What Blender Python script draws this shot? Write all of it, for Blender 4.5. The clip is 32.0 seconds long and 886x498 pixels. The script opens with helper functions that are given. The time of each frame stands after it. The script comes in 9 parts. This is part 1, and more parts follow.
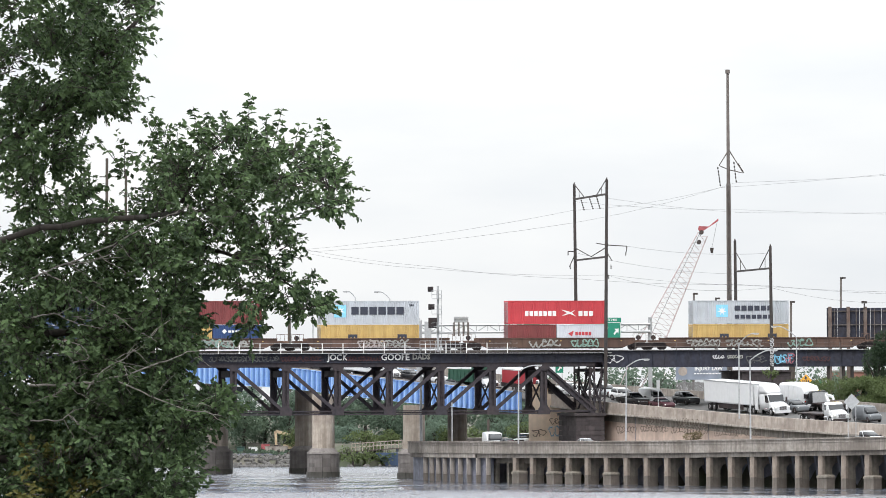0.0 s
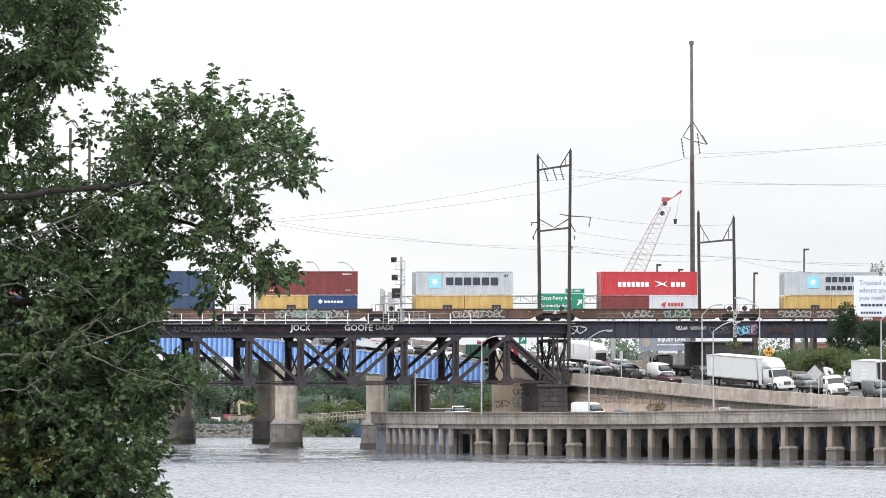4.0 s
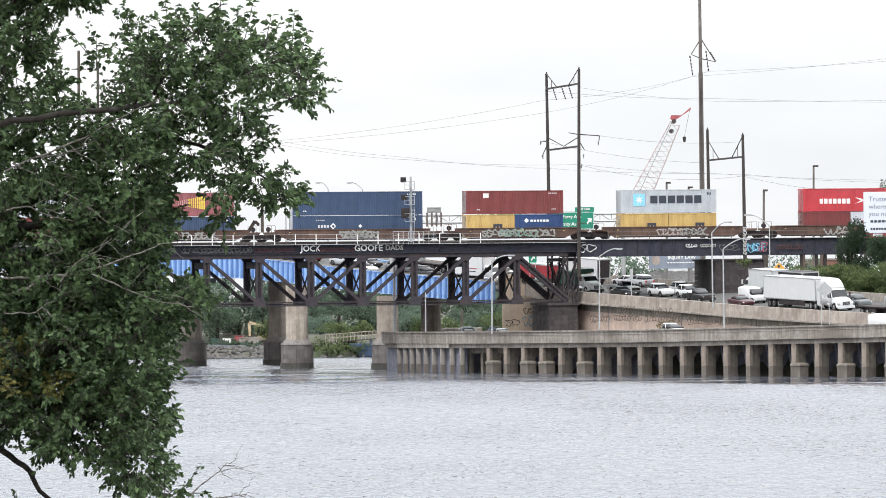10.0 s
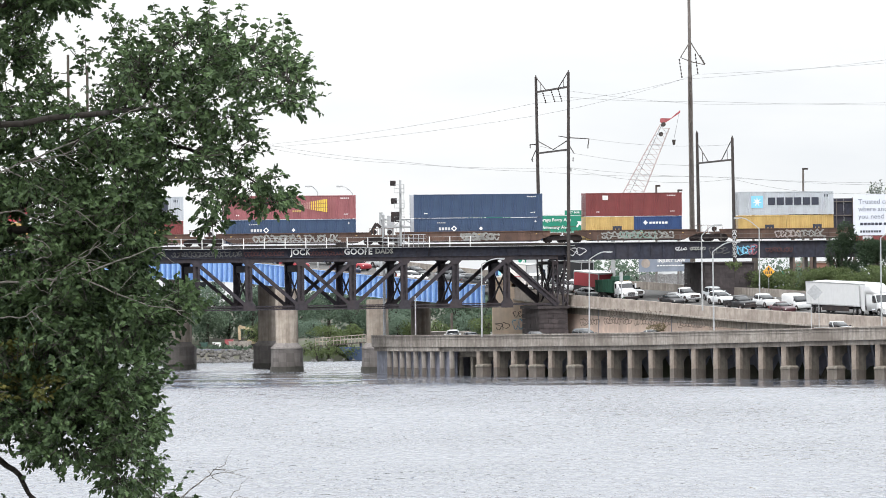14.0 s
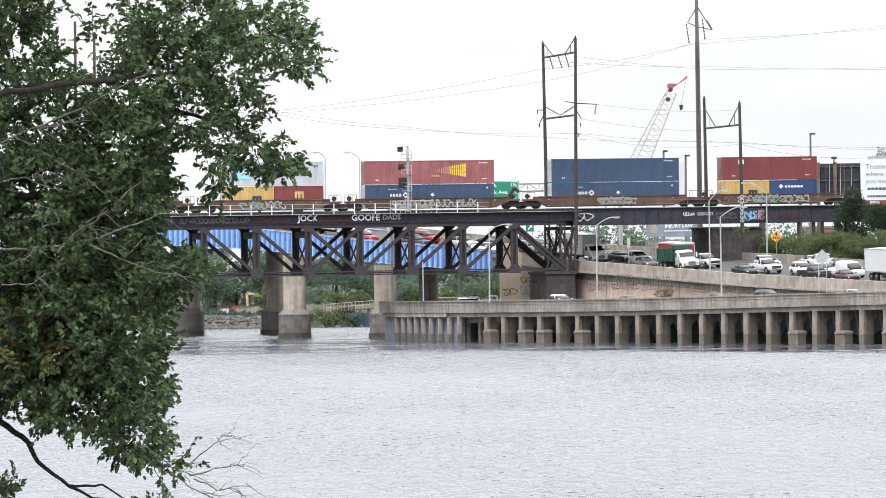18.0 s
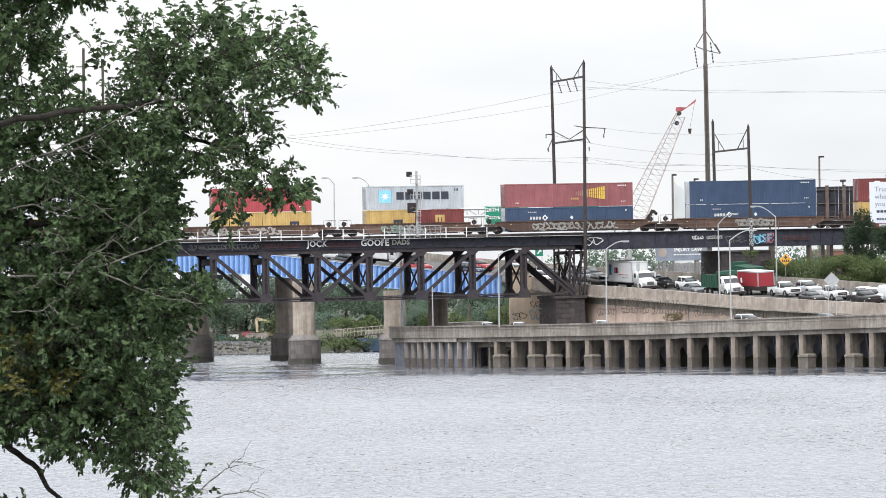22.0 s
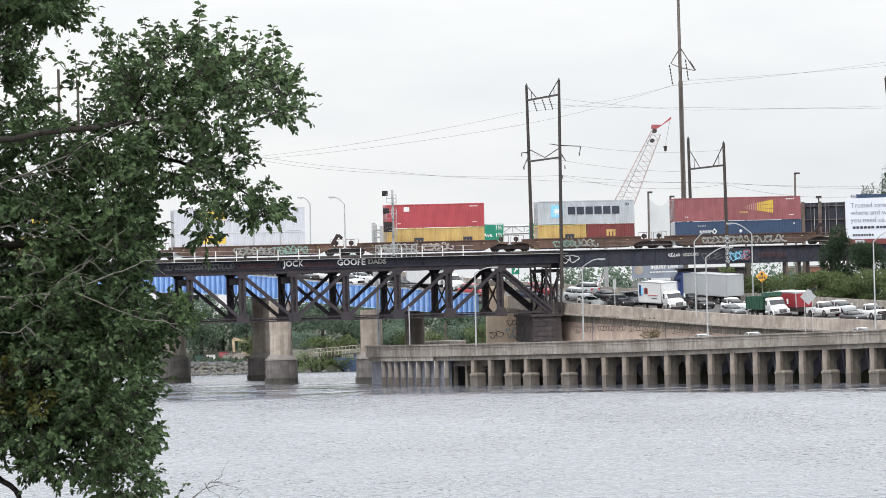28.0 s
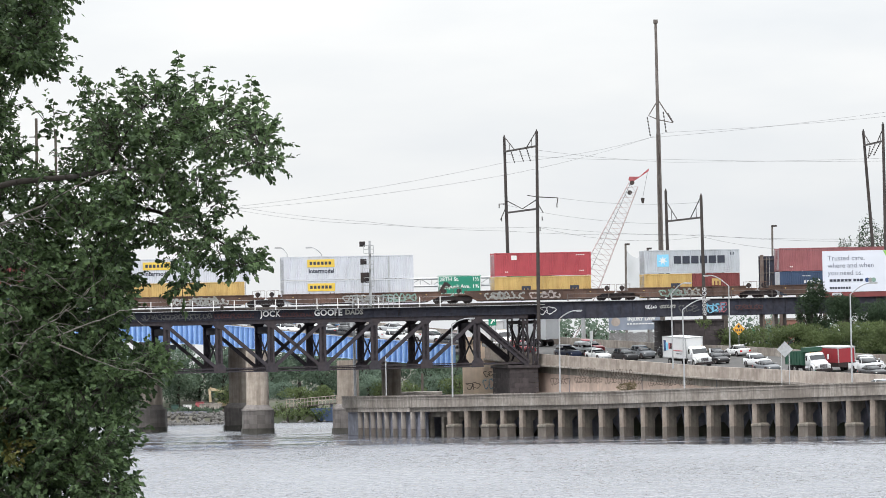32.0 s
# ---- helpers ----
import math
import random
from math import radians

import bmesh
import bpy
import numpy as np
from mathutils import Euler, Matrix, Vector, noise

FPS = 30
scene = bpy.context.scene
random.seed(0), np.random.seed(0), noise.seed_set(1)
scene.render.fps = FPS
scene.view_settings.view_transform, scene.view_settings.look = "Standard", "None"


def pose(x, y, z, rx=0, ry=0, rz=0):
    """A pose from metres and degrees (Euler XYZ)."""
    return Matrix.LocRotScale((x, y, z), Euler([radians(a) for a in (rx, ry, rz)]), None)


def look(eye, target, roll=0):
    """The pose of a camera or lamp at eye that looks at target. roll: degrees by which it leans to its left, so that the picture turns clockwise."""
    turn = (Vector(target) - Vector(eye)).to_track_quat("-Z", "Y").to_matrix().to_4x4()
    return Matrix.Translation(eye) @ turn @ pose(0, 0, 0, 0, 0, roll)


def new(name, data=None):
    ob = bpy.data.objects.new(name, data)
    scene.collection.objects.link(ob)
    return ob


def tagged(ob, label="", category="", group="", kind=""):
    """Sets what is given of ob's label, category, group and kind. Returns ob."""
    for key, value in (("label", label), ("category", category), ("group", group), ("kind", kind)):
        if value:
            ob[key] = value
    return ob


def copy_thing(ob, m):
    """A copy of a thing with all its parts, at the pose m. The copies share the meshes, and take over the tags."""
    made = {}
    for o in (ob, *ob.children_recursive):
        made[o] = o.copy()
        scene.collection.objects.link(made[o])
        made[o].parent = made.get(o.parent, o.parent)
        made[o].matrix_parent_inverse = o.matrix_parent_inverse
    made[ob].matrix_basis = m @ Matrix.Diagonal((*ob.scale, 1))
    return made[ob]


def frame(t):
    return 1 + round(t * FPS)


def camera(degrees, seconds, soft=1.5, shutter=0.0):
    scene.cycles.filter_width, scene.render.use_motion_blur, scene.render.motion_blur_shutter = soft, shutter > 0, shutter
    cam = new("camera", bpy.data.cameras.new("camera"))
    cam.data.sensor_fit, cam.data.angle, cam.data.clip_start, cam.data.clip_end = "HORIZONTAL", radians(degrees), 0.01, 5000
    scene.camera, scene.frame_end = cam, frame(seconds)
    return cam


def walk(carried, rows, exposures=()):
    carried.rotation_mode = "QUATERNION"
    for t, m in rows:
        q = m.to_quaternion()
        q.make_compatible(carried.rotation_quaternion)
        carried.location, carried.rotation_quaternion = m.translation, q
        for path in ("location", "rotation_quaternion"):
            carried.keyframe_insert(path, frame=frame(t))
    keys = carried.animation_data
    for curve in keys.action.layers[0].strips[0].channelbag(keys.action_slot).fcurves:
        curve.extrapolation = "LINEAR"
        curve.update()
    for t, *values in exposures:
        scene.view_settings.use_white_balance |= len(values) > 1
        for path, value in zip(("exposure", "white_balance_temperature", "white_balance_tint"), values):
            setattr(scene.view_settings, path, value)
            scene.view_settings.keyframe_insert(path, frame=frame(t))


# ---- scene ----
# A freight train crosses a river on a steel railway bridge, seen from far down the river with a long lens.
# x to the east, y up the river, z up from the water. The lens stays in one spot on the high bank and only turns.
EYE = (0.0, 0.0, 10.2)
cam = camera(8.834, 32.0, soft=0.78)

# seconds, turn to the left, tilt upwards, lean to the left (degrees)
PATH = [
    (0, 0.3798, 1.4761, -0.257), (0.5, 0.3799, 1.4844, -0.202), (1, 0.3695, 1.5186, -0.204), (1.5, 0.3394, 1.5388, -0.040),
    (2, 0.2862, 1.5389, -0.008), (2.5, 0.2021, 1.4901, -0.022), (3, 0.1238, 1.3938, -0.070), (3.5, 0.0621, 1.2922, -0.110),
    (4, 0.0157, 1.1814, -0.133), (4.5, -0.0118, 1.0811, -0.259), (6.5, -0.0477, 0.7891, -0.424), (7, -0.0235, 0.7079, -0.398),
    (7.5, 0.0019, 0.5853, -0.472), (8, 0.0263, 0.4843, -0.544), (8.5, 0.0548, 0.4196, -0.566), (9, 0.0859, 0.3697, -0.541),
    (9.5, 0.1086, 0.3626, -0.579), (10, 0.1168, 0.3793, -0.596), (10.5, 0.1125, 0.4033, -0.568), (11, 0.0964, 0.4102, -0.579),
    (11.5, 0.0677, 0.4261, -0.591), (12, 0.0360, 0.4469, -0.648), (12.5, 0.0040, 0.4562, -0.671), (13, -0.0000, 0.4459, -0.690),
    (13.5, 0.0053, 0.4305, -0.690), (14, 0.0138, 0.4124, -0.709), (14.5, 0.0352, 0.3692, -0.780), (16.5, 0.0613, 0.1663, -0.793),
    (17, 0.0811, 0.1164, -0.795), (17.5, 0.0934, 0.0854, -0.863), (18, 0.0934, 0.0722, -0.843), (18.5, 0.0817, 0.0556, -0.887),
    (19, 0.0722, 0.0441, -0.974), (19.5, 0.0655, 0.0601, -0.955), (20, 0.0863, 0.1066, -0.981), (20.5, 0.1137, 0.1647, -1.010),
    (21, 0.1491, 0.2196, -1.065), (21.5, 0.1688, 0.2727, -1.110), (22, 0.1823, 0.3224, -1.136), (22.5, 0.1670, 0.3682, -1.133),
    (23, 0.1238, 0.3995, -1.187), (23.5, 0.0802, 0.4166, -1.183), (24, 0.0366, 0.4446, -1.257), (24.5, 0.0022, 0.4553, -1.295),
    (25, -0.0214, 0.4554, -1.363), (25.5, -0.0375, 0.4543, -1.369), (27.5, -0.0403, 0.4670, -1.532), (28, -0.0590, 0.5051, -1.499),
    (28.5, -0.0794, 0.5722, -1.472), (29, -0.1230, 0.6663, -1.408), (29.5, -0.1701, 0.7515, -1.403), (30, -0.2184, 0.8250, -1.388),
    (30.5, -0.2586, 0.8869, -1.377), (31, -0.2607, 0.9400, -1.342), (31.5, -0.2721, 0.9785, -1.219), (32, -0.2995, 1.0086, -1.229),
]
walk(cam, [(t, pose(*EYE, 90 + tilt, 0, turn) @ pose(0, 0, 0, 0, 0, lean)) for t, turn, tilt, lean in PATH],
     [(0, 0.2), (2, 0.2), (4, 0.26), (7, 0.27), (13, 0.28), (17, 0.33), (19, 0.33), (21, 0.3), (22, 0.24), (23, 0.15), (25, 0.14), (28, 0.14), (32, 0.12)])

# ---- sky and sun: a bright overcast afternoon ----
SUN_HEIGHT, SUN_TURN = radians(52), radians(200)
world = bpy.data.worlds.new("overcast_sky")
scene.world = world
world.use_nodes = True
wn, wl = world.node_tree.nodes, world.node_tree.links
wn.clear()
w_out, w_bg = wn.new("ShaderNodeOutputWorld"), wn.new("ShaderNodeBackground")
w_sky, w_mix = wn.new("ShaderNodeTexSky"), wn.new("ShaderNodeMix")
w_co, w_map, w_noise, w_ramp = (wn.new("ShaderNodeTexCoord"), wn.new("ShaderNodeMapping"), wn.new("ShaderNodeTexNoise"),
                                wn.new("ShaderNodeValToRGB"))
w_sky.sky_type, w_sky.sun_disc = "NISHITA", False
w_sky.sun_elevation, w_sky.sun_rotation, w_sky.dust_density = SUN_HEIGHT, SUN_TURN, 3.0
w_map.inputs["Scale"].default_value = (7.0, 7.0, 26.0)
w_noise.inputs["Scale"].default_value, w_noise.inputs["Detail"].default_value = 1.6, 5.0
w_ramp.color_ramp.elements[0].position, w_ramp.color_ramp.elements[0].color = 0.34, (8.55, 8.9, 9.3, 1)
w_ramp.color_ramp.elements[1].position, w_ramp.color_ramp.elements[1].color = 0.66, (10.2, 10.3, 10.3, 1)
w_mix.data_type = "RGBA"
w_mix.inputs["Factor"].default_value = 0.9
wl.new(w_co.outputs["Generated"], w_map.inputs["Vector"])
wl.new(w_map.outputs["Vector"], w_noise.inputs["Vector"])
wl.new(w_noise.outputs["Fac"], w_ramp.inputs["Fac"])
wl.new(w_sky.outputs["Color"], w_mix.inputs["A"])
wl.new(w_ramp.outputs["Color"], w_mix.inputs["B"])
# an overcast sky grows brighter towards the zenith
w_sep, w_rise, w_scale = wn.new("ShaderNodeSeparateXYZ"), wn.new("ShaderNodeMapRange"), wn.new("ShaderNodeVectorMath")
w_rise.inputs[3].default_value, w_rise.inputs[4].default_value = 0.87, 2.85
w_scale.operation = "SCALE"
wl.new(w_co.outputs["Generated"], w_sep.inputs[0])
wl.new(w_sep.outputs["Z"], w_rise.inputs[0])
wl.new(w_mix.outputs["Result"], w_scale.inputs[0]), wl.new(w_rise.outputs[0], w_scale.inputs["Scale"])
wl.new(w_scale.outputs[0], w_bg.inputs["Color"])
w_bg.inputs["Strength"].default_value = 0.1
wl.new(w_bg.outputs["Background"], w_out.inputs["Surface"])

sun_data = bpy.data.lights.new("sun", "SUN")
sun_data.energy, sun_data.angle, sun_data.color = 1.3, radians(14), (1.0, 0.98, 0.95)
sun = new("sun", sun_data)
sun.matrix_world = look((-210, 20, 790), (0, 600, 0))


# ---- materials ----
def mat(name, color, rough=0.7, metal=0.0, grain=3.0, vary=0.25, stain=0.0, stain_color=(0.03, 0.025, 0.02), stain_size=0.4,
        bump=0.15, streak=0.0, each=0.0, alpha_gloss=0.5):
    """A surface with fine grain, broad stains, run-down streaks and a difference from piece to piece."""
    m = bpy.data.materials.new(name)
    m.use_nodes = True
    n, l = m.node_tree.nodes, m.node_tree.links
    b = n["Principled BSDF"]
    b.inputs["Roughness"].default_value, b.inputs["Metallic"].default_value = rough, metal
    b.inputs["Specular IOR Level"].default_value = alpha_gloss
    co = n.new("ShaderNodeTexCoord")
    fine = n.new("ShaderNodeTexNoise")
    fine.inputs["Scale"].default_value, fine.inputs["Detail"].default_value = grain, 6
    l.new(co.outputs["Object"], fine.inputs["Vector"])
    ramp = n.new("ShaderNodeMapRange")
    ramp.inputs[1].default_value, ramp.inputs[2].default_value = 0.3, 0.7
    ramp.inputs[3].default_value, ramp.inputs[4].default_value = 1 - vary, 1 + vary
    l.new(fine.outputs["Fac"], ramp.inputs[0])
    value = ramp.outputs[0]
    if each:
        info, shift = n.new("ShaderNodeObjectInfo"), n.new("ShaderNodeMapRange")
        shift.inputs[3].default_value, shift.inputs[4].default_value = 1 - each, 1 + each
        l.new(info.outputs["Random"], shift.inputs[0])
        times = n.new("ShaderNodeMath")
        times.operation = "MULTIPLY"
        l.new(value, times.inputs[0]), l.new(shift.outputs[0], times.inputs[1])
        value = times.outputs[0]
    tint = n.new("ShaderNodeVectorMath")
    tint.operation = "SCALE"
    tint.inputs[0].default_value = color
    l.new(value, tint.inputs["Scale"])
    result = tint.outputs[0]
    for amount, scale in ((stain, (stain_size,) * 3), (streak, (2.2, 2.2, 0.16))):
        if amount:
            mp, big, step, mx = (n.new("ShaderNodeMapping"), n.new("ShaderNodeTexNoise"), n.new("ShaderNodeMapRange"),
                                 n.new("ShaderNodeMix"))
            mp.inputs["Scale"].default_value = scale
            big.inputs["Scale"].default_value, big.inputs["Detail"].default_value = 1.0, 7
            big.inputs["Roughness"].default_value = 0.65
            step.inputs[1].default_value, step.inputs[2].default_value, step.inputs[4].default_value = 0.43, 0.64, amount
            mx.data_type = "RGBA"
            mx.inputs["B"].default_value = (*stain_color, 1)
            l.new(co.outputs["Object"], mp.inputs["Vector"]), l.new(mp.outputs["Vector"], big.inputs["Vector"])
            l.new(big.outputs["Fac"], step.inputs[0]), l.new(step.outputs[0], mx.inputs["Factor"])
            l.new(result, mx.inputs["A"])
            result = mx.outputs["Result"]
    l.new(result, b.inputs["Base Color"])
    if bump:
        bp = n.new("ShaderNodeBump")
        bp.inputs["Strength"].default_value, bp.inputs["Distance"].default_value = bump, 0.03
        l.new(fine.outputs["Fac"], bp.inputs["Height"]), l.new(bp.outputs["Normal"], b.inputs["Normal"])
    return m


